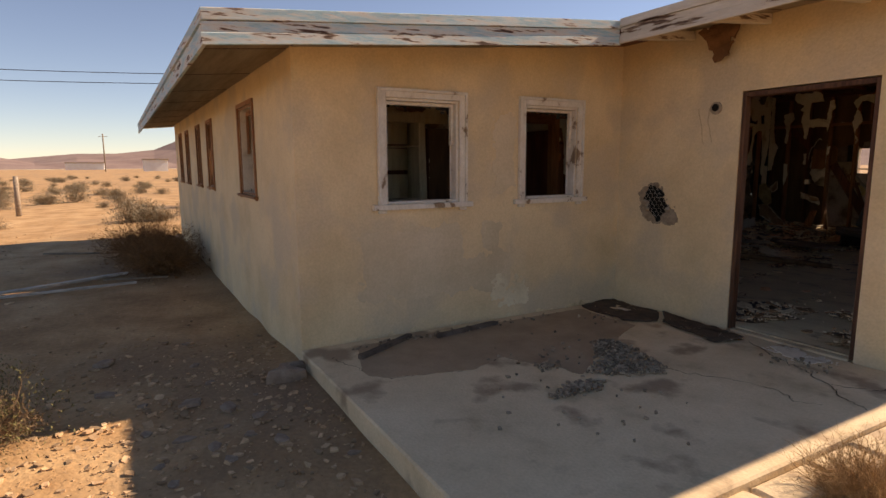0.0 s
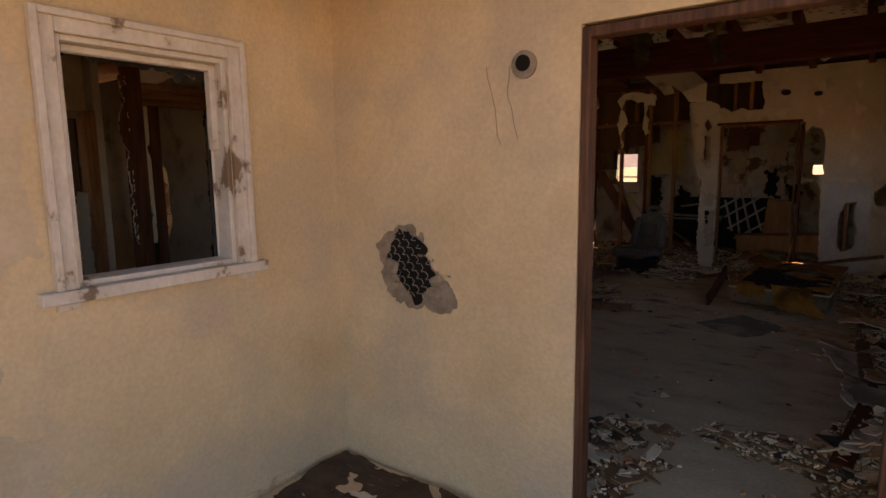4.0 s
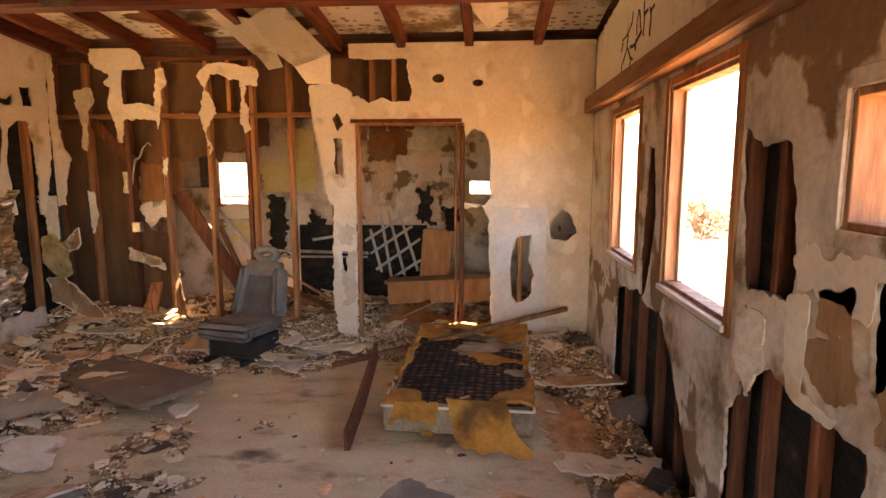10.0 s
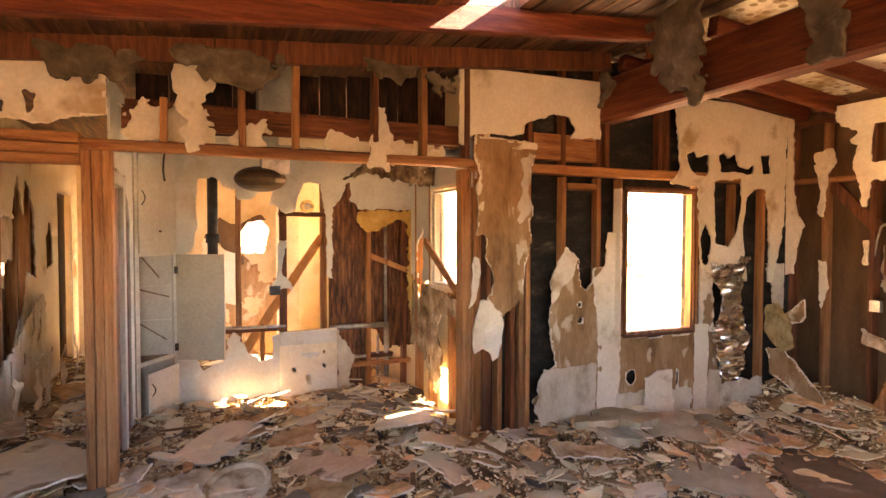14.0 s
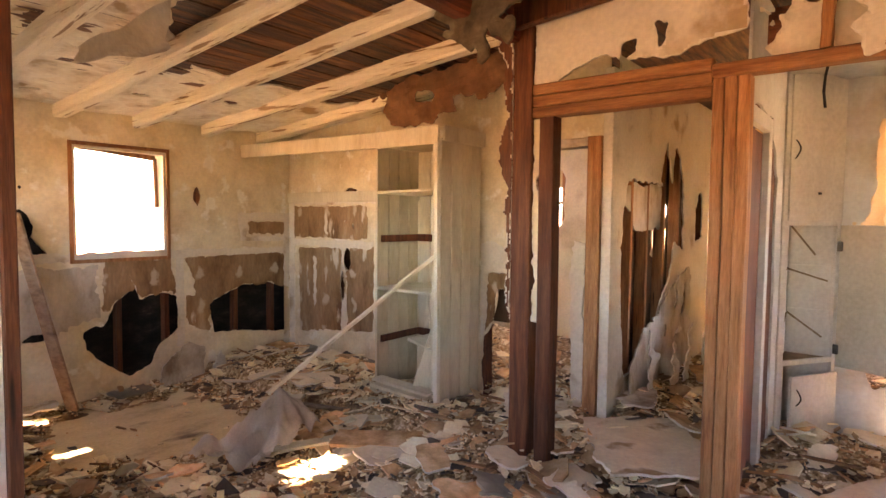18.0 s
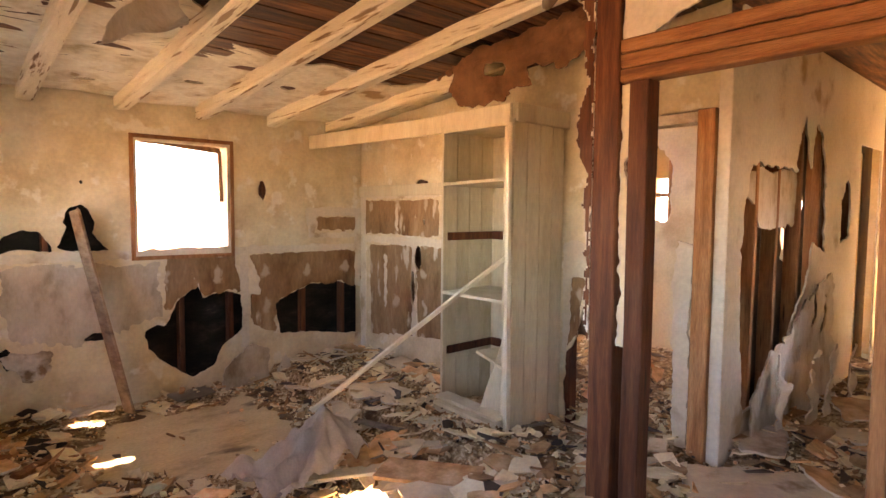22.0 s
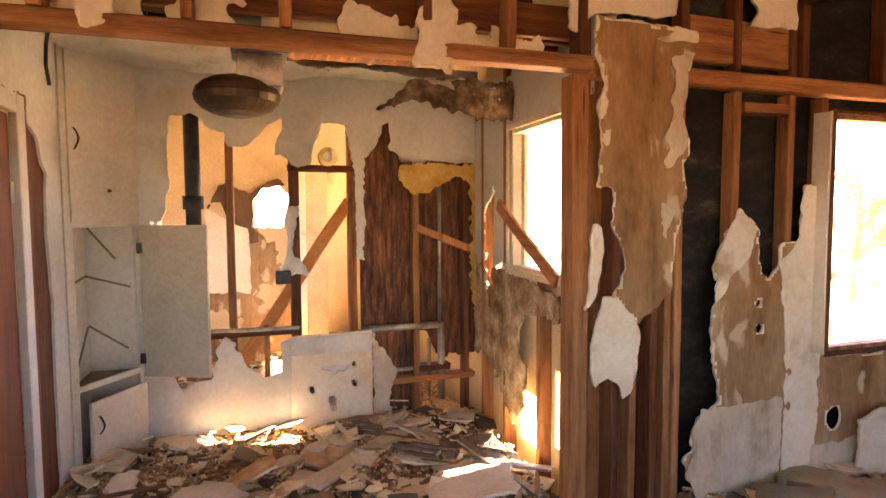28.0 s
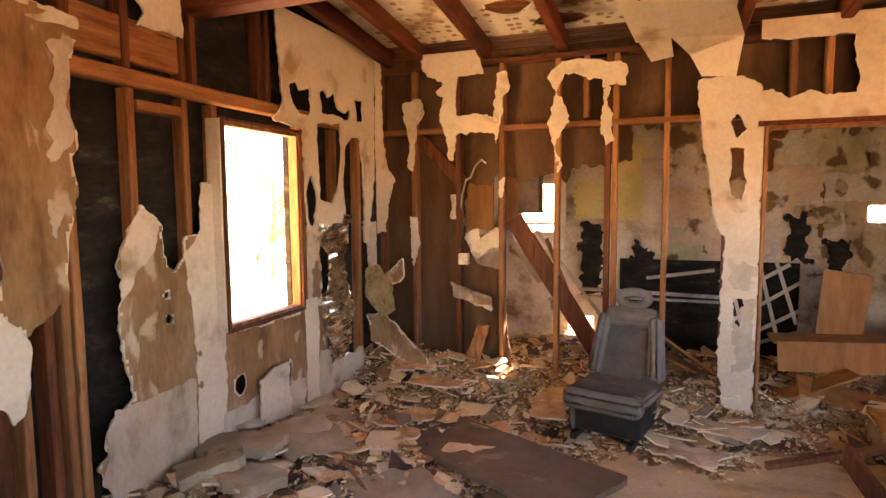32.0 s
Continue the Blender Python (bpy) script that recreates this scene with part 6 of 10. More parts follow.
part("back_panel", box(-7.735, -7.33, 6.325, 6.34, 0.0, 2.5), CABW, cab)
part("back_panel", box(-7.737, -7.722, 6.34, 6.6, 0.0, 2.5), CABW, cab)
for t, w in ((0.05, 0.045), (0.97, 0.03)):
    part("stile", timber(on_face(t, 0.0), on_face(t, 2.44), 0.02, w, 0.002, 57), CABW, cab)
part("top_rail", timber(on_face(0.05, 2.44), on_face(0.98, 2.44), 0.02, 0.06, 0.002), CABW, cab)
part("mid_rail", timber(on_face(0.1, 1.5), on_face(0.95, 1.5), 0.02, 0.03, 0.002), CABW, cab)
# brown for the dusty shelf top and for the painted shadow lines
DUST_SHADOW = material("shelf_dust_and_shadow_brown", [(0.3, (0.14, 0.095, 0.055)), (0.6, (0.26, 0.19, 0.12))], 0.9, 6, 8, 0.2, 40)
for z, mat in ((0.655, DUST_SHADOW), (1.5, CABW)):
    bm = bmesh.new()
    ring = [(-7.35, 6.342), (-7.72, 6.342), (-7.72, 6.59)]
    lo = [bm.verts.new((x, y, z - 0.009)) for x, y in ring]
    hi = [bm.verts.new((x, y, z + 0.009)) for x, y in ring]
    bm.faces.new(lo)
    bm.faces.new(hi)
    for k in range(3):
        bm.faces.new((lo[k], lo[(k + 1) % 3], hi[(k + 1) % 3], hi[k]))
    part("shelf", bm, mat, cab)
part("shelf_edge", timber(on_face(0.08, 0.655, 0.002), on_face(0.96, 0.655, 0.002), 0.014, 0.032, 0.001), CABW, cab)
for z in (0.945, 1.225):
    part("cleat", timber((-7.714, 6.345, z), (-7.714, 6.575, z), 0.014, 0.022, 0.001), CABW, cab)
# thin brown strips paint shadow lines inside the cabinet
for p, q in (((-7.716, 6.346, 1.49), (-7.716, 6.49, 1.30)), ((-7.716, 6.346, 1.205), (-7.716, 6.56, 1.14)), ((-7.716, 6.346, 0.925), (-7.716, 6.54, 0.785)), ((-7.37, 6.344, 1.19), (-7.715, 6.344, 1.21)), ((-7.38, 6.344, 0.66), (-7.7, 6.344, 0.92))):
    part("shelf_groove", timber(p, q, 0.008, 0.011, 0.0005), DUST_SHADOW, cab, "painted shadow line where a shelf was torn out")
d = part("door", timber(on_face(0.07, 1.955, 0.012), on_face(0.985, 1.955, 0.012), 0.018, 0.88, 0.002), CABW, cab)
STEEL = material("dull_steel", [(0.3, (0.25, 0.24, 0.22)), (0.6, (0.5, 0.48, 0.45))], 0.45, 12, 6, 0.2, 60, metal=0.9)
DARKMETAL = material("dark_handle_metal", [(0.3, (0.03, 0.025, 0.02)), (0.6, (0.08, 0.07, 0.06))], 0.4, 12, 5, 0.1, 60, metal=0.8)


def bow_handle(parent, p, q, out):
    bm = bmesh.new()
    p, q, out = Vector(p), Vector(q), Vector(out)
    rings = []
    for i in range(9):
        t = i / 8
        c = p.lerp(q, t) + out * math.sin(math.pi * t)
        rings.append([bm.verts.new(c + Vector((0.006 * math.cos(a), 0.006 * math.sin(a), 0))) for a in (0.8, 2.4, 3.9, 5.5)])
    for a, b in zip(rings, rings[1:]):
        for k in range(4):
            bm.faces.new((a[k], a[(k + 1) % 4], b[(k + 1) % 4], b[k]))
    part("handle", bm, DARKMETAL, parent)


hx, hy, _ = on_face(0.13, 0, 0.024)
bow_handle(d, (hx, hy, 1.88), (hx, hy, 1.99), (0.016, 0.026, 0))
part("lock", timber(on_face(0.56, 1.68, 0.02), on_face(0.56, 1.68, 0.032), 0.014, 0.014, 0.001), DARKMETAL, d)
SWUNG = material("yellowed_door_back", [(0.3, (0.45, 0.396, 0.288)), (0.6, (0.558, 0.504, 0.396))], 0.6, 2.5, 8, 0.1, 40)
part("door", timber((-7.728, 6.615, 1.05), (-7.575, 6.985, 1.05), 0.018, 0.88, 0.002), SWUNG, cab, "yellowed cabinet door swung open")
for z in (0.72, 1.36):
    part("hinge", box(-7.722, -7.7, 6.6, 6.63, z - 0.03, z + 0.03, 0.003), DARKMETAL, cab)
d3 = part("door", timber((-7.728, 6.62, 0.33), (-7.385, 6.42, 0.33), 0.018, 0.5, 0.002), CABW, cab, "lower cabinet door hanging ajar")
bow_handle(d3, (-7.42, 6.45, 0.4), (-7.42, 6.45, 0.5), (0.016, 0.026, 0))

XB = -7.74
wall_bath = thing("wall_bath_west", "pale bathroom wall smashed open to its studs", "wall", (XB, 7.6, 0), kind="structure")
btop = tri((6.60, 2.5), (8.77, 2.5), (8.77, 1.89), (8.16, 1.88), (8.13, 1.94), (8.06, 1.97), (8.10, 2.05), (8.09, 2.13), (8.04, 2.12), (8.02, 2.03), (7.98, 1.95), (7.92, 1.90), (7.91, 1.72), (7.92, 1.47), (7.90, 1.32), (7.94, 1.25), (7.86, 1.25), (7.86, 1.83), (7.83, 1.97), (7.81, 2.10), (7.66, 2.11), (7.62, 1.99), (7.59, 1.88), (7.50, 1.83), (7.42, 1.91), (7.36, 1.90), (7.42, 2.12), (7.32, 2.08), (7.26, 1.99), (7.19, 1.96), (7.11, 1.96), (7.08, 2.03), (6.98, 2.06), (6.93, 2.13), (6.79, 2.12), (6.76, 1.88), (6.78, 1.72), (6.74, 1.50), (6.60, 1.50))
blow = tri((6.59, 1.5), (6.7, 1.5), (6.7, 0.63), (6.76, 0.60), (6.80, 0.48), (6.88, 0.53), (6.97, 0.55), (7.01, 0.64), (7.01, 0.76), (7.06, 0.80), (7.12, 0.76), (7.16, 0.63), (7.26, 0.57), (7.29, 0.54), (7.37, 0.56), (7.39, 0.63), (7.38, 0.76), (7.44, 0.77), (7.95, 0.5), (7.95, 0.05), (6.59, 0.05))
bstrip = tri((7.44, 1.61), (7.50, 1.60), (7.49, 1.48), (7.47, 1.30), (7.54, 1.23), (7.56, 1.17), (7.42, 1.17), (7.37, 1.22), (7.42, 1.25), (7.43, 1.41), (7.42, 1.49))
dry("drywall", sheet("x", XB, -0.013, (6.61, 8.7, 0.05, 2.5), [btop, blow, bstrip], seed=150, amp=0.012, size=0.09, step=0.014), WHITE, wall_bath, "pale painted drywall riddled with holes")
GOLD = material("yellowed_fibre_board", [(0.3, (0.34, 0.19, 0.05)), (0.5, (0.52, 0.33, 0.11)), (0.7, (0.62, 0.44, 0.18))], 0.9, 5, 8, 0.4, 40)
dry("fibre_board", sheet("x", XB + 0.002, -0.012, (8.1, 8.69, 0.5, 1.95), [tri((8.15, 1.875), (8.77, 1.875), (8.77, 0.83), (8.73, 0.6), (8.68, 0.75), (8.64, 1.15), (8.66, 1.46), (8.64, 1.75), (8.57, 1.79), (8.47, 1.75), (8.36, 1.69), (8.26, 1.67), (8.20, 1.69), (8.14, 1.80))], seed=152, amp=0.016, size=0.08, step=0.013), GOLD, wall_bath, "crumbling yellow fibre board")
for u, m, w, z1 in ((7.107, STUD, 0.045, 2.3), (7.484, DARKSTUD, 0.06, 2.3), (7.845, STUD, 0.05, 2.3), (8.263, STUD, 0.045, 2.3), (8.62, DARKSTUD, 0.04, 2.3), (7.3, STUD, 0.035, 0.86)):
    upright(wall_bath, "x", XB - 0.06, u, 0, z1, w, mat=m)
part("brace", timber((XB - 0.05, 7.12, 0.58), (XB - 0.05, 7.83, 1.63), 0.03, 0.075, 0.004), material("orange_brace_wood", [(0.3, (0.42, 0.15, 0.045)), (0.6, (0.55, 0.24, 0.08))], 0.7, 6, 6, 0.2, 60), wall_bath, "bright orange diagonal brace")
part("brace", timber((XB - 0.02, 8.26, 1.46), (XB - 0.02, 8.66, 1.3), 0.03, 0.05, 0.003), STUD, wall_bath)
for z, u0, u1, m in ((0.815, 6.95, 7.5, DARKSTUD), (0.43, 8.05, 8.68, STUD), (1.835, 7.45, 7.86, DARKSTUD), (0.5, 8.28, 8.5, DARKSTUD)):
    rail(wall_bath, "x", XB - 0.05, u0, u1, z, mat=m, name="blocking")
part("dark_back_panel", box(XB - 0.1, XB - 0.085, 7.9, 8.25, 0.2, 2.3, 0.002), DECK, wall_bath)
SHOWER = material("chalky_shower_panel", [(0.3, (0.62, 0.5, 0.34)), (0.5, (0.74, 0.66, 0.52)), (0.7, (0.78, 0.72, 0.6))], 0.6, 2.2, 7, 0.05, 40)
tubwall = part("shower_panel", sheet("x", XB + 0.03, -0.02, (7.42, 8.16, 0.12, 0.82), [tri((7.44, 0.785), (7.95, 0.795), (7.955, 0.15), (7.44, 0.15))], [], [tri((7.62, 0.585), (7.8, 0.585), (7.79, 0.56), (7.77, 0.54), (7.73, 0.55), (7.71, 0.52), (7.68, 0.55), (7.63, 0.56)), rect(7.82, 7.845, 0.565, 0.6), ell(7.565, 0.44, 0.018, 0.022), ell(7.83, 0.46, 0.018, 0.022), ell(7.69, 0.36, 0.028, 0.032)], seed=154, amp=0.003, step=0.011, single=True), SHOWER)
tagged(tubwall, "chalky white shower panel with tap holes against the wall", "panel")
PIPE = material("dark_iron_pipe", [(0.3, (0.018, 0.02, 0.022)), (0.6, (0.05, 0.052, 0.055))], 0.5, 10, 6, 0.2, 60, metal=0.5)


def tube(p, q, r, n=10, r2=None):
    m, ln = frame_along(p, q)
    bm = bmesh.new()
    r2 = r if r2 is None else r2
    a = [bm.verts.new(m @ Vector((r * math.cos(2 * math.pi * k / n), 0, r * math.sin(2 * math.pi * k / n)))) for k in range(n)]
    b = [bm.verts.new(m @ Vector((r2 * math.cos(2 * math.pi * k / n), ln, r2 * math.sin(2 * math.pi * k / n)))) for k in range(n)]
    for k in range(n):
        f = bm.faces.new((a[k], a[(k + 1) % n], b[(k + 1) % n], b[k]))
        f.smooth = True
    bm.faces.new(a)
    bm.faces.new(b)
    return bm


part("spout", tube((XB + 0.0, 7.69, 0.36), (XB + 0.11, 7.69, 0.33), 0.02), material("dull_plated_brass", [(0.3, (0.4, 0.33, 0.22)), (0.6, (0.62, 0.54, 0.4))], 0.45, 8, 6, 0.1, 40, metal=0.6), tubwall, "stub of a plated bath spout")
for y, z in ((7.565, 0.44), (7.83, 0.46)):
    part("tap_stem", tube((XB + 0.0, y, z), (XB + 0.075, y, z), 0.012), PIPE, tubwall, "bare tap stem")
part("top_strip", box(XB + 0.031, XB + 0.038, 7.445, 7.945, 0.665, 0.78, 0.002), WHITE, tubwall, "white strip along the panel top")
part("torn_corner", sheet("x", XB + 0.025, -0.012, (7.93, 8.2, 0.15, 0.82), [tri((7.955, 0.79), (8.04, 0.65), (8.14, 0.51), (8.07, 0.38), (8.08, 0.18), (7.955, 0.18))], seed=155, amp=0.012, size=0.08, lump=0.02), SILT, tubwall, "crumpled torn lining beside the panel")
vent = thing("vent_pipe", "black iron vent pipe inside the open wall", "pipe", (XB - 0.08, 6.98, 1.5))
part("pipe", tube((XB - 0.05, 6.9, 1.3), (XB - 0.05, 6.9, 2.25), 0.045), PIPE, vent)
part("collar", tube((XB - 0.05, 6.9, 1.58), (XB - 0.05, 6.9, 1.66), 0.06), PIPE, vent)
plumb = thing("water_pipes", "grey water pipes in the gutted bathroom wall", "pipe", (XB - 0.05, 8.3, 0.5))
for p, q, r in (((XB - 0.03, 7.9, 0.79), (XB - 0.03, 8.44, 0.79), 0.024), ((XB - 0.03, 8.44, 0.81), (XB - 0.03, 8.44, 0.2), 0.025), ((XB - 0.04, 8.1, 0.5), (XB - 0.04, 8.4, 0.5), 0.014), ((XB - 0.06, 8.44, 0.8), (XB - 0.06, 8.44, 1.85), 0.014), ((XB - 0.02, 8.35, 0.3), (XB - 0.02, 8.35, 0.7), 0.012), ((XB - 0.02, 6.9, 0.84), (XB - 0.02, 7.5, 0.83), 0.016)):
    part("pipe", tube(p, q, r), STEEL, plumb)
vlamp = thing("wall_lamp", "small brass wall lamp base above the doorway hole", "lamp", (XB, 7.69, 1.9))
part("base", tube((XB - 0.02, 7.69, 1.905), (XB + 0.03, 7.69, 1.905), 0.06, 14), material("tarnished_brass", [(0.3, (0.25, 0.17, 0.07)), (0.6, (0.55, 0.42, 0.2))], 0.4, 8, 6, 0.1, 40, metal=0.9), vlamp)
part("socket", tube((XB + 0.03, 7.69, 1.905), (XB + 0.06, 7.69, 1.905), 0.03, 12), PAINT, vlamp)

wk = wall_k
for u in (-6.33, -6.42, -6.8, -7.24, -7.6):
    upright(wk, "y", 8.722, u, 0, 1.2 if -7.2 < u < -6.45 else 2.4, mat=STUD)
dry("drywall", sheet("y", 8.68, 0.013, (-7.76, -6.3, 0.02, 2.5), [rect(-7.8, -7.15, 1.2, 2.36), rect(-7.2, -6.2, 2.02, 2.5)], [ell(-6.72, 0.6, 0.17, 0.38), ell(-7.05, 0.35, 0.16, 0.2), rect(-7.8, -7.6, 0.75, 1.25), ell(-7.48, 1.32, 0.09, 0.34), ell(-6.95, 0.85, 0.07, 0.15)], [rect(*KW)], seed=160, amp=0.05), WHITE, wk, "pale drywall beside the window")
ROTTEN = material("rotten_wall_skin", [(0.34, (0.10, 0.062, 0.034)), (0.45, (0.26, 0.175, 0.10)), (0.56, (0.42, 0.32, 0.21)), (0.68, (0.62, 0.53, 0.41))], 0.9, 7, 11, 0.6, 40, grain=0.15, specks=0.4)
dry("drywall", sheet("y", 8.68, 0.013, (-7.76, -6.45, 0.02, 1.22), [tri((-7.8, 1.2), (-6.98, 1.2), (-6.55, 1.12), (-6.52, 0.98), (-6.9, 1.0), (-6.98, 0.9), (-6.93, 0.7), (-6.97, 0.45), (-7.06, 0.3), (-7.2, 0.36), (-7.4, 0.55), (-7.62, 0.62), (-7.8, 0.6))], [ell(-7.48, 1.1, 0.07, 0.2), ell(-6.95, 0.85, 0.07, 0.15)], seed=161, amp=0.025, size=0.1, lump=0.015), ROTTEN, wk, "mouldy drywall crumbling under the window")
casing(wk, "y", 8.69, KW, 0.035, 0.02, PAINT, sill=False, jamb=0.1, jmat=PAINT, inward=1)
part("sash", box(-7.14, -7.1, 8.74, 8.76, 1.245, 2.0, 0.003), PAINT, wk)
part("loose_board", timber((-7.2, 8.62, 1.6), (-6.5, 8.62, 1.22), 0.02, 0.07, 0.003), LYING["y", STUD], wk)

DUCT = material("galvanised_duct", [(0.3, (0.20, 0.215, 0.205)), (0.6, (0.34, 0.355, 0.335))], 0.5, 5, 6, 0.1, 40, metal=0.6)
duct = thing("vent_duct", "galvanised exhaust duct with a round hood", "duct", (-6.7, 7.3, 2.2))
part("duct", box(-6.7, -6.5, 7.18, 7.4, 2.2, 2.9, 0.004), DUCT, duct)
part("collar", box(-6.68, -6.52, 7.2, 7.38, 2.07, 2.2, 0.004), STEEL, duct)
hood = bmesh.new()
bmesh.ops.create_uvsphere(hood, u_segments=24, v_segments=10, radius=0.175)
for v in hood.verts:
    v.co.z *= 0.5
    v.co += Vector((-6.63, 7.2, 2.04))
part("hood", hood, material("grimy_hood", [(0.3, (0.035, 0.024, 0.014)), (0.6, (0.085, 0.062, 0.036))], 0.45, 6, 6, 0.1, 40, metal=0.4), duct, "stained round metal hood")

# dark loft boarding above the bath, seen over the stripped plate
# near-black colour paints the shade of the unlit loft into the boards
SHADED_BOARDS = material("shade_darkened_boards", [(0.34, (0.007, 0.003, 0.002)), (0.5, (0.025, 0.010, 0.005)), (0.68, (0.07, 0.028, 0.012))], 0.7, 5, 9, 0.3, 40, stretch=(0.5, 6, 1), vary=0.4)
loft = thing("wall_loft", "board wall in the loft above the bath, coloured dark for shade", "wall", (-6.62, 7.5, 2.3), kind="structure")
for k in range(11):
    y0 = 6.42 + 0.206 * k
    part("board", box(-6.9, -6.88, y0, y0 + 0.2, 2.36, deck(y0) - 0.01, 0.003), SHADED_BOARDS, loft)
part("beam", timber((-6.6, 6.5, 2.44), (-6.6, 8.66, 2.4), 0.06, 0.16, 0.004, seed=5), DARKSTUD, loft, "rough red-brown loft beam")
part("white_board", timber((-6.42, 7.3, 2.3), (-6.42, 8.4, 2.27), 0.016, 0.09, 0.002, seed=6), PAINT, loft, "white board on the loft edge")
# bath ceiling remains
ceiling_3 = part("ceiling_3", sheet("z", 2.38, 0.012, (-7.73, -6.5, 6.36, 8.68), [tri((-7.8, 6.3), (-7.8, 8.7), (-7.5, 8.7), (-7.42, 8.1), (-7.5, 7.6), (-7.2, 7.3), (-6.95, 6.9), (-6.9, 6.3))], seed=165, amp=0.05, size=0.2, step=0.03, lump=0.02, single=True), WHITE)
tagged(ceiling_3, "broken pale ceiling sagging over the bath", "ceiling", kind="structure")
MOULD = material("mouldy_ceiling_board", [(0.32, (0.03, 0.018, 0.01)), (0.46, (0.1, 0.065, 0.038)), (0.56, (0.22, 0.16, 0.1)), (0.68, (0.42, 0.34, 0.24))], 0.9, 6, 9, 0.5, 40, grain=0.15, specks=0.375)
flap = thing("ceiling_flap", "mouldy ceiling board drooping above the bath", "ceiling board", (-7.1, 8.3, 2.3))
dry("board", sheet("x", -7.1, -0.012, (7.8, 8.67, 1.98, 2.32), [tri((7.87, 2.08), (8.06, 2.27), (8.7, 2.27), (8.7, 2.06), (8.5, 2.06), (8.27, 2.10), (8.11, 2.18))], seed=166, amp=0.02, size=0.1, lump=0.05), MOULD, flap)
dry("paper", sheet("x", -7.09, -0.004, (7.95, 8.66, 1.98, 2.3), [tri((8.1, 2.26), (8.68, 2.26), (8.68, 2.2), (8.45, 2.17), (8.3, 2.21))], seed=168, amp=0.02, size=0.08, lump=0.05), STAINED, flap, "strip of stained paper on the board")
part("joist", timber((-6.5, 6.4, 2.42), (-6.5, 8.7, 2.4), 0.05, 0.14, 0.004), DARKSTUD, hall_wall)

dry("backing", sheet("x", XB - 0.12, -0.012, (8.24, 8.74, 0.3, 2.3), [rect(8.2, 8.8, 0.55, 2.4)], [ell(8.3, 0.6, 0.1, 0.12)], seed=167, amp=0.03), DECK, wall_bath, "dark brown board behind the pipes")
# yellow back room beyond the bath
YELLOW = material("yellow_room_paint", [(0.3, (0.46, 0.33, 0.18)), (0.45, (0.6, 0.46, 0.28)), (0.7, (0.66, 0.54, 0.36))], 0.85, 1.6, 8, 0.12, 40, second=((0.40, 0.27, 0.14), 1.6, 0.6, 0.72))
wall_back = thing("wall_west_end", "yellow end wall of the back rooms with windows", "wall", (-11.6, 6, 0), kind="structure")
part("wall_face", slab_wall("x", -11.6, -11.75, 1.76, 8.77, 0.0, deck, [(7.1, 7.85, 1.25, 2.0), (4.2, 4.95, 1.1, 2.0), (2.3, 3.0, 1.1, 2.0)]), YELLOW, wall_back)
wall_mid = thing("wall_back_partition", "back room partition with broken openings", "wall", (-9.7, 7.5, 0), kind="structure")
dry("drywall", sheet("x", -9.7, -0.013, (6.45, 8.7, 0.02, 2.6), [rect(6.4, 8.8, 0, 2.6)], [tri((7.23, 1.67), (7.31, 1.78), (7.44, 1.82), (7.53, 1.73), (7.54, 1.64), (7.49, 1.42), (7.23, 1.42))], [rect(7.9, 8.5, -0.1, 2.0)], seed=170, amp=0.012), YELLOW, wall_mid)
wall_sw = thing("wall_back_south", "partition between the back bedrooms", "wall", (-9.6, 4, 0), kind="structure")
dry("drywall", sheet("x", -9.6, -0.013, (1.85, 5.2, 0.02, 2.5), [rect(1.8, 5.3, 0, 2.6)], [tri((3.50, 2.25), (3.66, 2.21), (3.79, 2.08), (3.84, 1.96), (3.82, 1.68), (3.83, 1.50), (3.77, 1.43), (3.58, 1.43), (3.52, 1.50), (3.53, 1.74), (3.46, 1.80), (3.47, 1.98))], [rect(4.3, 5.1, -0.1, 2.02)], seed=172, amp=0.012, size=0.08), CREAM, wall_sw)
part("window_frame", box(-9.66, -9.63, 3.52, 3.56, 1.2, 2.05, 0.003), STUD, wall_sw)
part("window_frame", box(-9.66, -9.63, 3.78, 3.82, 1.2, 2.05, 0.003), STUD, wall_sw)
part("window_rail", box(-9.66, -9.63, 3.56, 3.78, 1.68, 1.72, 0.003), STUD, wall_sw)

# paper, stains and a painted hole shadow in the back room seen through the bath wall
dry("drywall", sheet("x", -9.685, -0.004, (6.45, 8.7, 0.05, 1.5), [rect(6.4, 7.66, 0.2, 1.08), tri((6.9, 1.05), (7.5, 1.0), (7.4, 1.3), (7.1, 1.42))], [ell(6.9, 0.5, 0.2, 0.14), ell(7.35, 0.8, 0.1, 0.1)], seed=176, amp=0.05), GYPSUM, wall_mid, "brown paper bared on the back room wall")
# brown sheet paints the shadow of a hole; the wall behind is whole
dry("drywall", sheet("x", -9.68, -0.004, (6.7, 7.6, 0.7, 2.0), [tri((6.80, 1.57), (6.92, 1.80), (6.99, 1.84), (7.19, 1.73), (7.30, 1.83), (7.44, 1.88), (7.51, 1.81), (7.31, 1.79), (7.22, 1.67), (7.22, 1.44), (7.28, 1.28), (7.17, 1.28), (7.10, 1.44), (7.01, 1.49), (6.94, 1.65), (6.87, 1.65))], seed=177, amp=0.012), BROWNBOARD, wall_mid, "brown patch painted as a shadowed hole in the yellow wall")
dry("drywall", sheet("x", -9.678, -0.004, (6.7, 7.3, 0.7, 1.7), [tri((6.81, 1.60), (7.01, 1.47), (7.18, 1.42), (7.19, 0.81), (6.78, 0.83))], seed=178, amp=0.012), PAINT, wall_mid, "pale primer patch on the back room wall")
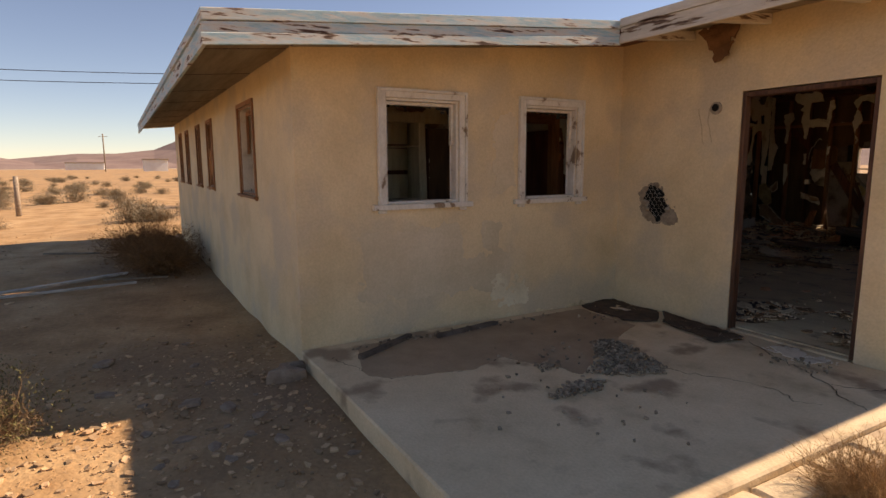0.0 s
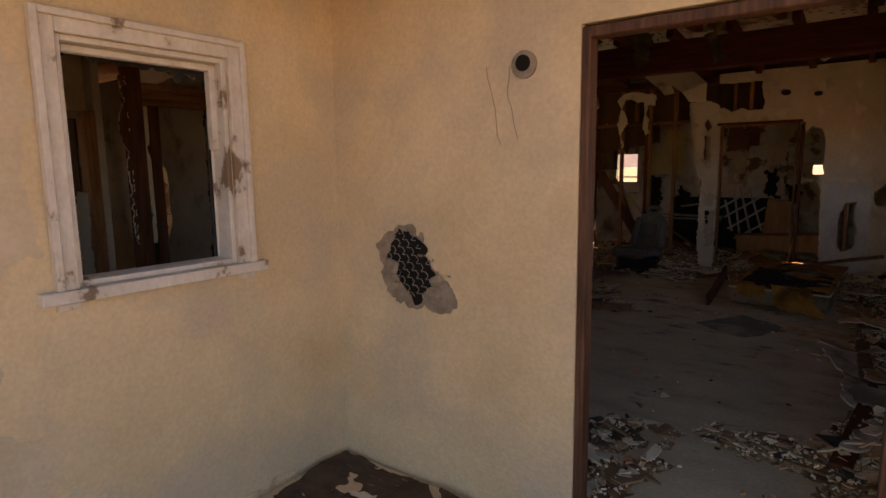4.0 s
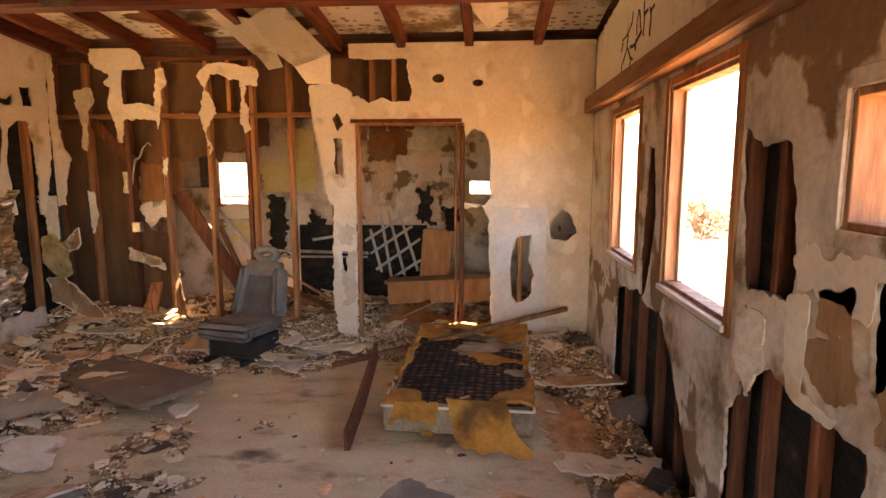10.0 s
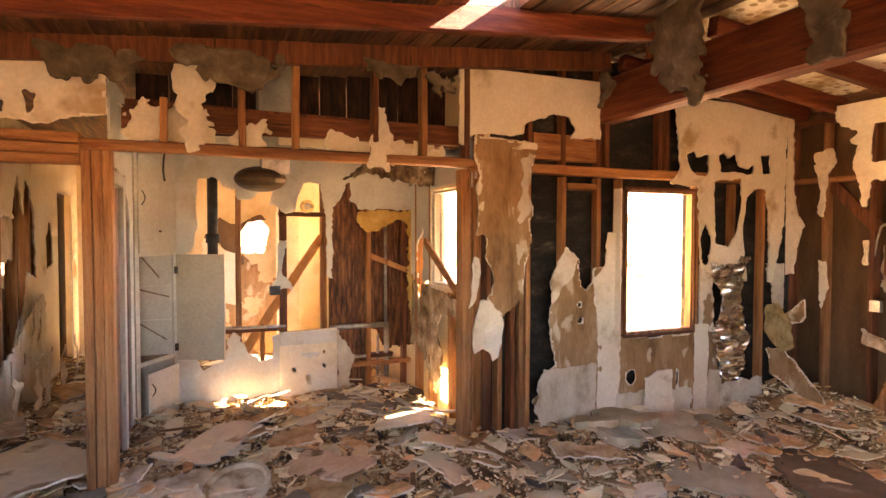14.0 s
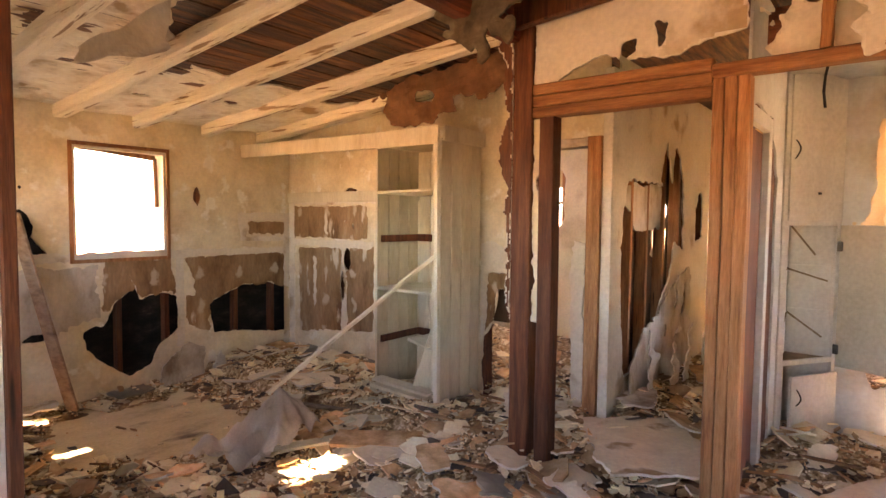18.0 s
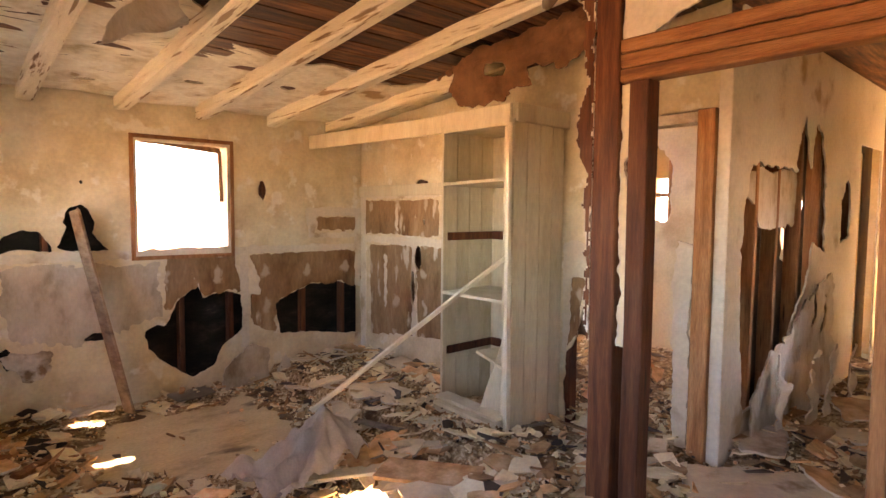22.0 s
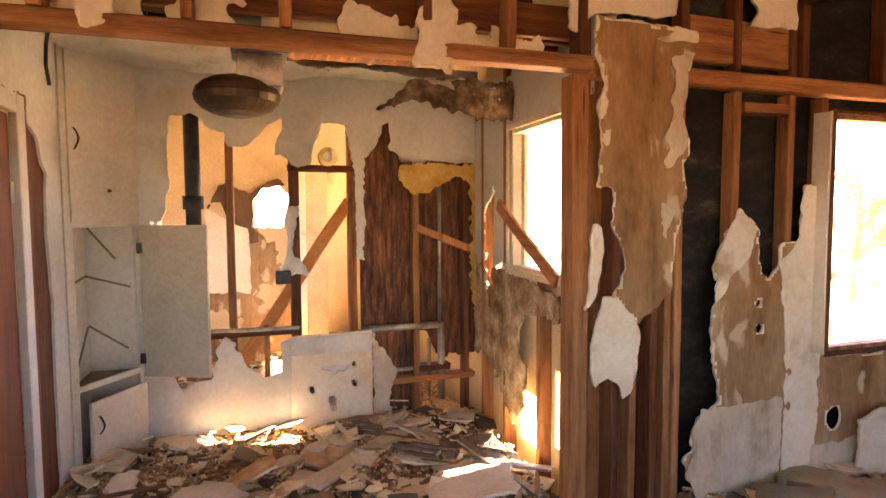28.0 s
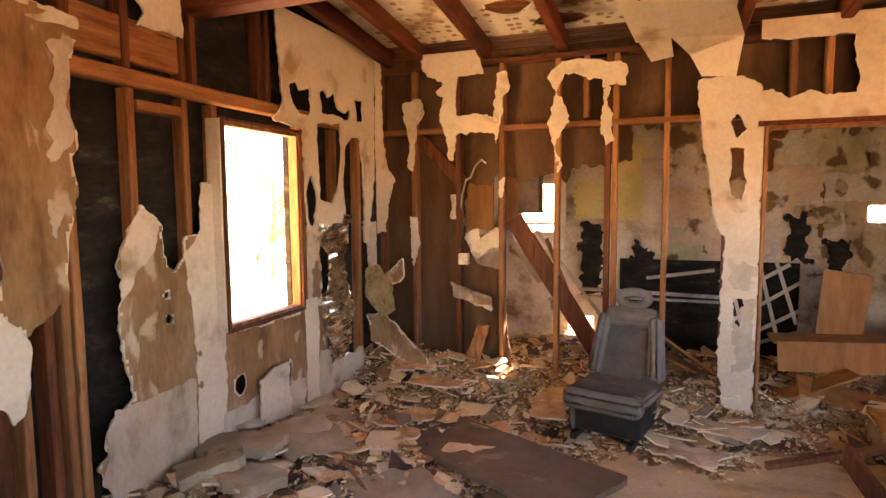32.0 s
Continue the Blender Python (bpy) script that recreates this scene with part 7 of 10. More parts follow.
for p, q, w in (((-9.66, 7.66, 0.0), (-9.66, 7.66, 2.0), 0.07), ((-9.66, 8.43, 0.0), (-9.66, 8.43, 2.0), 0.07)):
    part("casing", timber(p, q, 0.02, w, 0.003), PAINT, wall_mid)
for i, (x, y, w, d, r) in enumerate(((-8.3, 7.3, 0.6, 0.3, 20), (-8.7, 7.0, 0.4, 0.3, 60), (-8.5, 7.9, 0.7, 0.12, -30), (-9.1, 7.4, 0.5, 0.3, 80), (-8.2, 6.9, 0.3, 0.24, 10), (-9.0, 8.1, 0.6, 0.1, 15))):
    ob = part("drywall_chunk", sheet("z", 0, 0.013, (-w / 2 - 0.03, w / 2 + 0.03, -d / 2 - 0.03, d / 2 + 0.03), [rect(-w / 2, w / 2, -d / 2, d / 2)], seed=960 + i, amp=0.03, single=True), (PAINT, GYPSUM, STUD)[i % 3])
    ob.matrix_basis = pose(x, y, 0.2, 4, -5, r)
    tagged(ob, "broken board on the back room floor", "board", "back room boards")
# room north of the living room
wall_nn = thing("wall_far_north", "far wall of the rear room patched with odd boards", "wall", (-3.6, 13.2, 0), kind="structure")
part("wall_face", slab_wall("y", 13.2, 13.3, -6.36, -1.022, -0.3, lambda u: deck(13.3), [(-5.23, -4.85, 1.24, 1.72), (-2.26, -2.02, 1.36, 1.5), (-4.75, -4.5, 0.1, 0.4)]), STAINED, wall_nn)
part("window_frame", box(-4.85, -4.78, 13.17, 13.198, 1.2, 1.76, 0.003), PAINT, wall_nn)
part("window_rail", box(-5.225, -4.855, 13.22, 13.26, 1.31, 1.335, 0.003), PAINT, wall_nn)
part("window_apron", box(-5.33, -4.79, 13.172, 13.198, 1.06, 1.198, 0.004), PAINT, wall_nn, "white board under the rear window")
YBOARD = material("pale_yellow_board", [(0.3, (0.52, 0.42, 0.16)), (0.6, (0.68, 0.58, 0.28))], 0.85, 4, 6, 0.1, 40)
dry("board", sheet("y", 13.17, 0.013, (-4.75, -3.95, 1.3, 2.2), [tri((-4.69, 1.72), (-4.4, 1.74), (-4.4, 2.1), (-4.05, 2.12), (-4.05, 1.37), (-4.69, 1.36))], seed=174, amp=0.03), YBOARD, wall_nn, "pale yellow board on the far wall")
dry("board", sheet("y", 13.16, 0.013, (-5.2, -4.0, 0.55, 1.1), [tri((-5.19, 1.04), (-4.84, 1.04), (-4.84, 0.82), (-5.07, 0.82))], seed=175, amp=0.05), YBOARD, wall_nn)
PATCH = [material("patch_board", [(0.3, a), (0.6, b)], 0.85, 5, 9, 0.3, 40, second=((0.22, 0.14, 0.075), 4.5, 0.57, 0.63)) for a, b in (((0.42, 0.3, 0.18), (0.6, 0.47, 0.31)), ((0.5, 0.45, 0.37), (0.72, 0.66, 0.56)), ((0.58, 0.4, 0.28), (0.76, 0.58, 0.43)), ((0.16, 0.065, 0.025), (0.27, 0.12, 0.05)), ((0.46, 0.43, 0.24), (0.62, 0.59, 0.4)))]
prng = random.Random(5)
zrow = 0.9
for row in range(4):
    h = (0.42, 0.3, 0.34, 0.3)[row]
    x = -3.9
    while x < -1.2:
        w = prng.uniform(0.22, 0.5)
        k = 3 if (row == 3 and -3.7 < x < -3.1) else prng.choice((0, 0, 1, 1, 2, 4))
        dry("board", sheet("y", 13.185 - 0.008 * prng.random(), 0.012, (x - 0.04, x + w + 0.04, zrow - 0.04, zrow + h + 0.04), [rect(x + 0.01, x + w - 0.01, zrow, zrow + h)], [ell(prng.uniform(x, x + w), prng.uniform(zrow, zrow + h), 0.06, 0.08)] if prng.random() < 0.5 else (), [rect(-2.26, -2.02, 1.36, 1.5)], seed=prng.randrange(999), amp=0.022), PATCH[k], wall_nn)
        x += w
    zrow += h
for i, (x0, x1, z0, z1, k) in enumerate(((-3.42, -2.98, 1.72, 2.08, 3), (-3.0, -2.62, 1.86, 2.1, 1), (-2.64, -2.28, 1.8, 2.1, 4), (-3.4, -3.1, 1.2, 1.74, 0), (-3.12, -2.86, 1.12, 1.8, 1), (-2.88, -2.6, 1.34, 1.84, 2), (-2.62, -2.58, 1.1, 1.8, 3), (-2.58, -2.2, 1.54, 1.78, 1), (-2.9, -2.4, 0.98, 1.22, 2), (-3.86, -3.47, 1.16, 1.7, 2), (-3.84, -3.6, 1.66, 2.05, 1), (-2.3, -2.04, 0.98, 1.3, 0), (-3.2, -2.7, 0.62, 1.0, 2))):
    dry("board", sheet("y", 13.165 - 0.006 * (i % 3), 0.012, (x0 - 0.05, x1 + 0.05, z0 - 0.05, z1 + 0.05), [rect(x0, x1, z0, z1)], [ell(x0 + 0.12, z0 + 0.1, 0.04, 0.06)] if i % 2 else (), [rect(-2.26, -2.02, 1.36, 1.5)], seed=900 + i, amp=0.02), PATCH[k], wall_nn)
# black sheets laid over the boards, painting the shade of gaps
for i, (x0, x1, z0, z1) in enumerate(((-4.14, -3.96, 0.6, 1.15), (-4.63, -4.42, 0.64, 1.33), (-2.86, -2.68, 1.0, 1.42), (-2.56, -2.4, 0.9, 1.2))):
    dry("gap", sheet("y", 13.14, 0.006, (x0 - 0.05, x1 + 0.05, z0 - 0.05, z1 + 0.05), [rect(x0, x1, z0, z1)], seed=930 + i, amp=0.04, size=0.1), FELT, wall_nn, "black sheet painted as a dark gap between the patch boards")
part("wall_side", slab_wall("x", -6.26, -6.3, 11.92, 13.2, -0.3, deck, []), FELT, wall_nn)


# ---- rubble ----
def bump(x, x0, w):
    return np.exp(-(((x - x0) / w) ** 2))


def smooth(a, b, x):
    t = np.clip((x - a) / (b - a), 0, 1)
    return t * t * (3 - 2 * t)


def rubble_height(x, y):
    """How deep the litter lies on the floor; below zero where the concrete is bare."""
    x, y = np.asarray(x, float), np.asarray(y, float)
    west = smooth(-4.42, -5.75, x)
    h = -0.03 + (0.2 * west * smooth(11.0, 9.0, y) + 0.1 * west * smooth(9.2, 10.2, y)) * smooth(4.3, 5.3, y)
    h = h + 0.16 * bump(y, 11.9, 0.6) * smooth(-3.0, -4.2, x) + 0.10 * bump(y, 12.3, 0.7) * smooth(-1.0, -3.2, x)
    h = h + 0.13 * bump(x, -1.05, 0.42) * smooth(5.6, 6.6, y)
    h = h + 0.12 * bump(x, -1.6, 0.4) * bump(y, 11.2, 0.6)
    h = h + 0.07 * smooth(5.4, 4.6, y) * smooth(-3.9, -4.4, x) + 0.02 - 0.16 * bump(x, -5.4, 0.6) * bump(y, 2.85, 0.7)
    h = np.where(y > 11.8, 0.12 + 0.05 * bump(x, -4.6, 1.2), h)
    h = np.where(x < -6.25, np.maximum(h, 0.13), h)
    h = h - 0.1 * smooth(-3.5, -2.8, x) * smooth(6.4, 7.2, y) * smooth(-1.35, -1.75, x) * smooth(11.4, 10.6, y)
    return h + 0.028 * fbm(x, y, 200, 0.5, 4) + 0.012 * fbm(x, y, 210, 0.12, 3)


LITTER = material("crumbled_plaster_and_dirt", [(0.34, (0.15, 0.087, 0.041)), (0.46, (0.37, 0.247, 0.132)), (0.56, (0.57, 0.427, 0.257)), (0.66, (0.82, 0.708, 0.497))], 0.95, 30, 12, 1.0, 90, second=((0.15, 0.088, 0.048), 3.4, 0.52, 0.62), grain=0.15, specks=0.375)
step = 0.055
lx, ly = np.arange(-10.5, -1.13, step), np.arange(1.87, 13.18, step)
LX, LY = np.meshgrid(lx, ly, indexing="ij")
LH = rubble_height(LX, LY)
blocked = ((LX > -3.98) & (LY < 5.3)) | ((LX < -6.28) & (LY > 8.62)) | ((LX < -7.14) & (LY < 5.3) & (LY > 4.2) & (LX > -7.3))
LH = np.where(blocked, -1, LH)
verts, faces, ids = [], [], {}
for i in range(len(lx) - 1):
    for j in range(len(ly) - 1):
        if max(LH[i, j], LH[i + 1, j], LH[i + 1, j + 1], LH[i, j + 1]) <= 0 or min(LH[i, j], LH[i + 1, j], LH[i + 1, j + 1], LH[i, j + 1]) < -0.5:
            continue
        f = []
        for a, b in ((i, j), (i + 1, j), (i + 1, j + 1), (i, j + 1)):
            if (a, b) not in ids:
                ids[a, b] = len(verts)
                verts.append((lx[a], ly[b], max(LH[a, b], -0.004)))
            f.append(ids[a, b])
        faces.append(f)
me = bpy.data.meshes.new("rubble")
me.from_pydata(verts, [], faces)
rubble = part("rubble", me, LITTER)
tagged(rubble, "crumbled plaster and dirt covering the floor", "rubble", kind="stuff")

SHARD_W = island_vary(material("broken_drywall_pale", [(0.3, (0.606, 0.473, 0.289)), (0.45, (0.844, 0.713, 0.489)), (0.7, (0.9, 0.829, 0.606))], 0.9, 9, 9, 0.3, 50), 0.22)
SHARD_B = island_vary(material("broken_drywall_brown", [(0.3, (0.357, 0.192, 0.092)), (0.5, (0.616, 0.388, 0.206)), (0.7, (0.779, 0.564, 0.35))], 0.9, 9, 9, 0.3, 50), 0.5)
SHARD_D = island_vary(material("dark_broken_board", [(0.3, (0.06, 0.045, 0.035)), (0.6, (0.15, 0.115, 0.09))], 0.9, 6, 7, 0.2, 50), 0.5)
SPLINTER = island_vary(material("splintered_wood", [(0.3, (0.18, 0.09, 0.04)), (0.6, (0.38, 0.22, 0.11))], 0.8, 8, 7, 0.2, 60), 0.4)


class Pieces:
    def __init__(self):
        self.v, self.f = [], []

    def shard(self, c, size, aspect, thick, rng, tilt):
        n = rng.choice((4, 4, 5, 6, 7))
        rot = Euler((rng.gauss(0, tilt), rng.gauss(0, tilt), rng.uniform(0, 6.3))).to_matrix()
        k = len(self.v)
        angles = sorted(2 * math.pi * (q + rng.uniform(-0.38, 0.38)) / n for q in range(n))
        ring = [Vector((math.cos(a) * size * rng.uniform(0.55, 1.25), math.sin(a) * size * aspect * rng.uniform(0.55, 1.25), 0)) for a in angles]
        for s in (1, -1):
            for p in ring:
                self.v.append(tuple(c + rot @ (p + Vector((0, 0, s * thick / 2)))))
        self.f.append(tuple(range(k, k + n)))
        self.f.append(tuple(range(k + 2 * n - 1, k + n - 1, -1)))
        for q in range(n):
            self.f.append((k + q, k + n + q, k + n + (q + 1) % n, k + (q + 1) % n))

    def finish(self, name, mat, label, category):
        me = bpy.data.meshes.new(name)
        me.from_pydata(self.v, [], self.f)
        ob = part(name, me, mat)
        return tagged(ob, label, category, kind="stuff")


srng = random.Random(77)
pale, brown, dark, wood = Pieces(), Pieces(), Pieces(), Pieces()
tries = 0
count = 0
while count < 15000 and tries < 120000:
    tries += 1
    x, y = srng.uniform(-10.0, -1.16), srng.uniform(1.9, 13.1)
    if (x > -3.96 and y < 5.4) or (x < -6.28 and y > 8.6) or (-7.3 < x < -6.6 and 3.6 < y < 4.35):
        continue
    h = float(rubble_height(x, y))
    if h < 0.0 and srng.random() > 0.035:
        continue
    if x < -7.9 and srng.random() < 0.7:
        continue
    z = max(h, 0.0)
    big = srng.random()
    size = 0.008 + 0.045 * srng.random() ** 2 + (0.03 + 0.075 * srng.random() if big < 0.12 else 0)
    size *= 0.6 if h < 0 else 1
    kind = srng.random()
    north = y > 9.3
    c = Vector((x, y, z + 0.006 + (0.055 if size > 0.06 else 0.03) * srng.random() * (h > 0.02)))
    tilt = 0.08 if h < 0.02 else (0.24 if size > 0.06 else 0.42)
    if kind < (0.46 if north else 0.5):
        pale.shard(c, size, srng.uniform(0.45, 1), 0.009, srng, tilt)
    elif kind < 0.78:
        brown.shard(c, size, srng.uniform(0.4, 1), 0.009, srng, tilt)
    elif kind < 0.9:
        dark.shard(c, size, srng.uniform(0.4, 1), 0.006, srng, tilt)
    else:
        wood.shard(c, size * 1.9, srng.uniform(0.06, 0.16), 0.012, srng, tilt * 0.6)
    count += 1
crng = np.random.default_rng(78)
cx, cy = crng.uniform(-8.0, -1.18, 90000), crng.uniform(1.9, 12.6, 90000)
ch = rubble_height(cx, cy)
ok = (ch > 0.0) & ~((cx > -3.96) & (cy < 5.4)) & ~((cx < -6.28) & (cy > 8.6)) & ~((cx < -6.6) & (cx > -7.3) & (cy > 3.6) & (cy < 5.3))
for x, y, h in list(zip(cx[ok], cy[ok], ch[ok]))[:24000]:
    kind = srng.random()
    heap = pale if kind < 0.5 else brown if kind < 0.85 else dark
    heap.shard(Vector((float(x), float(y), float(h) + 0.004 + 0.012 * srng.random())), 0.005 + 0.016 * srng.random() ** 2, srng.uniform(0.5, 1), 0.008, srng, 0.5)
pale.finish("drywall_rubble", SHARD_W, "pale broken drywall scraps heaped on the floor", "rubble")
brown.finish("drywall_rubble", SHARD_B, "brown paper-faced drywall scraps on the floor", "rubble")
dark.finish("board_rubble", SHARD_D, "dark broken board scraps on the floor", "rubble")
wood.finish("wood_splinters", SPLINTER, "splintered wood lath among the rubble", "rubble")


SLAB = material("pale_slab_face", [(0.28, (0.48, 0.35, 0.21)), (0.40, (0.74, 0.62, 0.45)), (0.65, (0.84, 0.74, 0.57))], 0.85, 3.5, 10, 0.2, 40, second=((0.42, 0.29, 0.16), 3.0, 0.60, 0.66))


def slab_piece(name, label, category, x, y, w, d, rot, mat, lift=0.02, tilt=(0, 0), thick=0.014, seed=1, ragged=0.03, group=""):
    """A large loose board or sheet that lies on the litter."""
    z = max(float(rubble_height(x, y)), 0) + lift
    me = sheet("z", 0, thick, (-w / 2 - 0.03, w / 2 + 0.03, -d / 2 - 0.03, d / 2 + 0.03), [rect(-w / 2, w / 2, -d / 2, d / 2)], seed=seed, amp=ragged, size=0.22, step=0.03, lump=0.004, single=True)
    ob = part(name, me, mat, core=CORE if mat in (PAINT, SLAB, SHARD_B, STAINED, GYPSUM) else None)
    ob.matrix_basis = pose(x, y, z, tilt[0], tilt[1], rot)
    return tagged(ob, label, category, group)


LINO = material("grey_green_lino", [(0.3, (0.17, 0.14, 0.105)), (0.6, (0.29, 0.25, 0.19))], 0.75, 3, 8, 0.15, 40, second=((0.46, 0.38, 0.28), 2.0, 0.55, 0.62))
BLUEGREY = material("blue_grey_sheet", [(0.3, (0.294, 0.244, 0.161)), (0.6, (0.462, 0.397, 0.277))], 0.85, 4, 9, 0.25, 40)
DOORSLAB = material("brown_door_slab", [(0.3, (0.143, 0.105, 0.071)), (0.6, (0.217, 0.165, 0.114))], 0.6, 4, 8, 0.1, 40, second=((0.34, 0.28, 0.22), 5, 0.62, 0.72))
slab_piece("door_slab", "brown flush door slab lying among the rubble", "door", -5.0, 10.62, 1.95, 0.55, -29, DOORSLAB, 0.03, (0, -2), 0.035, 301, 0.006)
slab_piece("plaster_sheet", "white plaster scrap lying on the door slab", "plaster scrap", -4.85, 10.5, 0.42, 0.12, 4, SHARD_W, 0.08, (0, 0), 0.014, 302, 0.04)
slab_piece("plaster_sheet", "white plaster chip on the concrete floor", "plaster scrap", -4.1, 10.1, 0.15, 0.11, 10, PAINT, 0.012, (6, 3), 0.02, 303, 0.03)
slab_piece("grey_sheet", "blue-grey board lying on the floor", "board", -5.12, 9.82, 0.6, 0.4, 48, BLUEGREY, 0.05, (2, 3), 0.012, 304, 0.03, "grey sheets")
slab_piece("grey_sheet", "blue-grey board lying on the floor", "board", -5.7, 10.05, 0.4, 0.35, 60, BLUEGREY, 0.07, (6, 3), 0.012, 305, 0.04, "grey sheets")
slab_piece("lino_sheet", "torn grey lino sheet on the concrete", "lino", -2.4, 8.97, 0.58, 0.62, -33, LINO, 0.004, (0, 0), 0.005, 306, 0.03)
slab_piece("thin_board", "brown hardboard sheet on the concrete", "board", -1.82, 9.02, 0.46, 0.36, -25, SHARD_B, 0.01, (0, 2), 0.008, 307, 0.02)
slab_piece("thin_board", "dusty hardboard beside the torn box spring", "board", -1.5, 10.1, 0.42, 0.8, 5, SHARD_B, 0.03, (0, -6), 0.008, 308, 0.03)
slab_piece("drywall_sheet", "large white drywall sheet lying in the passage", "drywall sheet", -6.62, 5.82, 0.95, 0.62, 35, SLAB, 0.05, (2, -3), 0.014, 309, 0.03)
slab_piece("drywall_sheet", "white broken drywall strip on the rubble", "drywall sheet", -5.62, 6.55, 0.2, 0.85, 35, SLAB, 0.06, (-4, 8), 0.014, 310, 0.015)
slab_piece("drywall_sheet", "white drywall sheet lying in the bath rubble", "drywall sheet", -6.72, 8.28, 0.7, 0.38, -20, SLAB, 0.06, (8, -6), 0.014, 311, 0.03)
slab_piece("drywall_sheet", "pinkish broken drywall on the rubble", "drywall sheet", -5.9, 7.5, 0.66, 0.26, 30, PATCH[2], 0.06, (12, -8), 0.014, 312, 0.03)
lrng = random.Random(31)
for i, (x, y) in enumerate(((-5.7, 8.2), (-5.3, 7.6), (-5.9, 7.0), (-5.2, 8.6), (-4.9, 8.0), (-6.0, 8.4), (-7.2, 7.6), (-7.0, 7.1), (-6.5, 7.4), (-6.6, 6.9), (-7.3, 8.2), (-5.6, 9.2), (-5.1, 9.2), (-4.6, 9.4), (-5.8, 9.6), (-5.4, 11.3), (-5.0, 11.5), (-4.6, 11.35), (-5.7, 11.5), (-3.5, 11.4), (-3.7, 11.0), (-4.5, 6.6), (-4.8, 5.9), (-5.3, 6.3), (-5.6, 5.4), (-6.4, 3.2), (-6.9, 2.4), (-6.6, 2.9), (-5.9, 4.6), (-6.9, 4.8), (-8.0, 5.8), (-8.6, 5.7), (-1.5, 8.0), (-1.45, 7.4), (-1.6, 8.5), (-1.4, 9.4), (-1.35, 10.5), (-6.4, 6.3), (-7.4, 5.5), (-5.1, 5.1), (-5.5, 7.3), (-5.0, 7.2), (-5.5, 8.8), (-6.0, 6.6), (-4.6, 7.5), (-5.9, 10.6), (-4.3, 8.9))):
    mat, lab = ((SLAB, "pale drywall slab broken off the wall"), (SHARD_B, "brown-faced drywall slab in the rubble"), (BLUEGREY, "grey board scrap in the rubble"), (LINO, "dark lino scrap in the rubble"), (STAINED, "stained drywall slab in the rubble"))[lrng.choice((0, 0, 0, 0, 1, 1, 1, 2, 4))]
    slab_piece("drywall_chunk", lab, "rubble slab", x, y, lrng.uniform(0.2, 0.55), lrng.uniform(0.14, 0.34), lrng.uniform(0, 180), mat, 0.045, (lrng.uniform(-14, 14), lrng.uniform(-14, 14)), 0.013, 320 + i, 0.04, "loose slabs")

made = 0
while made < 130:
    x, y = lrng.uniform(-7.6, -1.25), lrng.uniform(1.95, 11.7)
    h = float(rubble_height(x, y))
    if h < 0.03 or (x > -3.9 and y < 5.6) or (x < -6.3 and (y > 8.5 or 3.5 < y < 5.4)):
        continue
    if x > -2.0 and lrng.random() < 0.2:
        continue
    east = x > -2.2
    pick = lrng.choice((1, 1, 1, 4, 3, 4)) if east else lrng.choice((0, 0, 0, 0, 0, 1, 1, 1, 3, 4))
    mat, lab = ((SLAB, "pale drywall slab broken off the wall"), (SHARD_B, "brown-faced drywall slab in the rubble"), (BLUEGREY, "grey board scrap in the rubble"), (LINO, "dark lino scrap in the rubble"), (STAINED, "stained drywall slab in the rubble"))[pick]
    slab_piece("drywall_chunk", lab, "rubble slab", x, y, lrng.uniform(0.12, 0.34), lrng.uniform(0.08, 0.2), lrng.uniform(0, 180), mat, lrng.uniform(0.03, 0.06), (lrng.gauss(0, 9), lrng.gauss(0, 9)), 0.013, 600 + made, lrng.uniform(0.015, 0.045), "loose slabs")
    made += 1


def plank(label, p, q, w, h, mat, seed=1, name="plank", roll=0):
    ob = part(name, timber(p, q, w, h, 0.006, roll, seed), mat)
    return tagged(ob, label, "plank", "loose planks")


GREYWOOD = material("weathered_grey_wood", [(0.3, (0.17, 0.125, 0.09)), (0.55, (0.29, 0.23, 0.17)), (0.75, (0.38, 0.32, 0.25))], 0.85, 5, 8, 0.25, 60, stretch=(3, 3, 3), vary=0.25)
OLDWOOD = material("old_brown_plank", [(0.3, (0.15, 0.085, 0.045)), (0.5, (0.3, 0.19, 0.11)), (0.7, (0.4, 0.28, 0.18))], 0.8, 4, 8, 0.25, 60, stretch=(2, 2, 5))
RUSTWOOD = material("rusty_brown_plank", [(0.3, (0.15, 0.075, 0.036)), (0.5, (0.27, 0.15, 0.075)), (0.7, (0.36, 0.22, 0.12))], 0.8, 4, 8, 0.25, 60, stretch=(3, 3, 5))
plank("weathered plank lying on bare concrete", (-5.1, 8.06, 0.15), (-3.46, 8.96, 0.035), 0.11, 0.055, RUSTWOOD, 2)
plank("grey board end poking out of the rubble", (-5.0, 7.44, 0.14), (-4.88, 8.02, 0.1), 0.09, 0.03, GREYWOOD, 36)
plank("short thin batten on the floor", (-4.45, 8.85, 0.03), (-4.05, 9.1, 0.03), 0.04, 0.02, GREYWOOD, 3)
plank("dark plank beside the box spring", (-2.86, 9.66, 0.07), (-2.93, 10.9, 0.2), 0.035, 0.13, DARKSTUD, 4)
plank("long yellow pole resting on the box spring", (-3.3, 10.95, 0.06), (-1.35, 11.55, 0.42), 0.05, 0.035, STUD, 5)
plank("cream painted plank on the alcove floor", (-6.36, 3.76, 0.14), (-6.68, 4.2, 0.12), 0.1, 0.03, BOARD, 6)
plank("wide cream board fallen from the shelf unit", (-6.6, 3.5, 0.16), (-6.72, 4.06, 0.14), 0.2, 0.02, BOARD, 7)
plank("cream painted plank on the alcove floor", (-5.98, 3.95, 0.13), (-6.4, 4.26, 0.12), 0.07, 0.025, BOARD, 8)
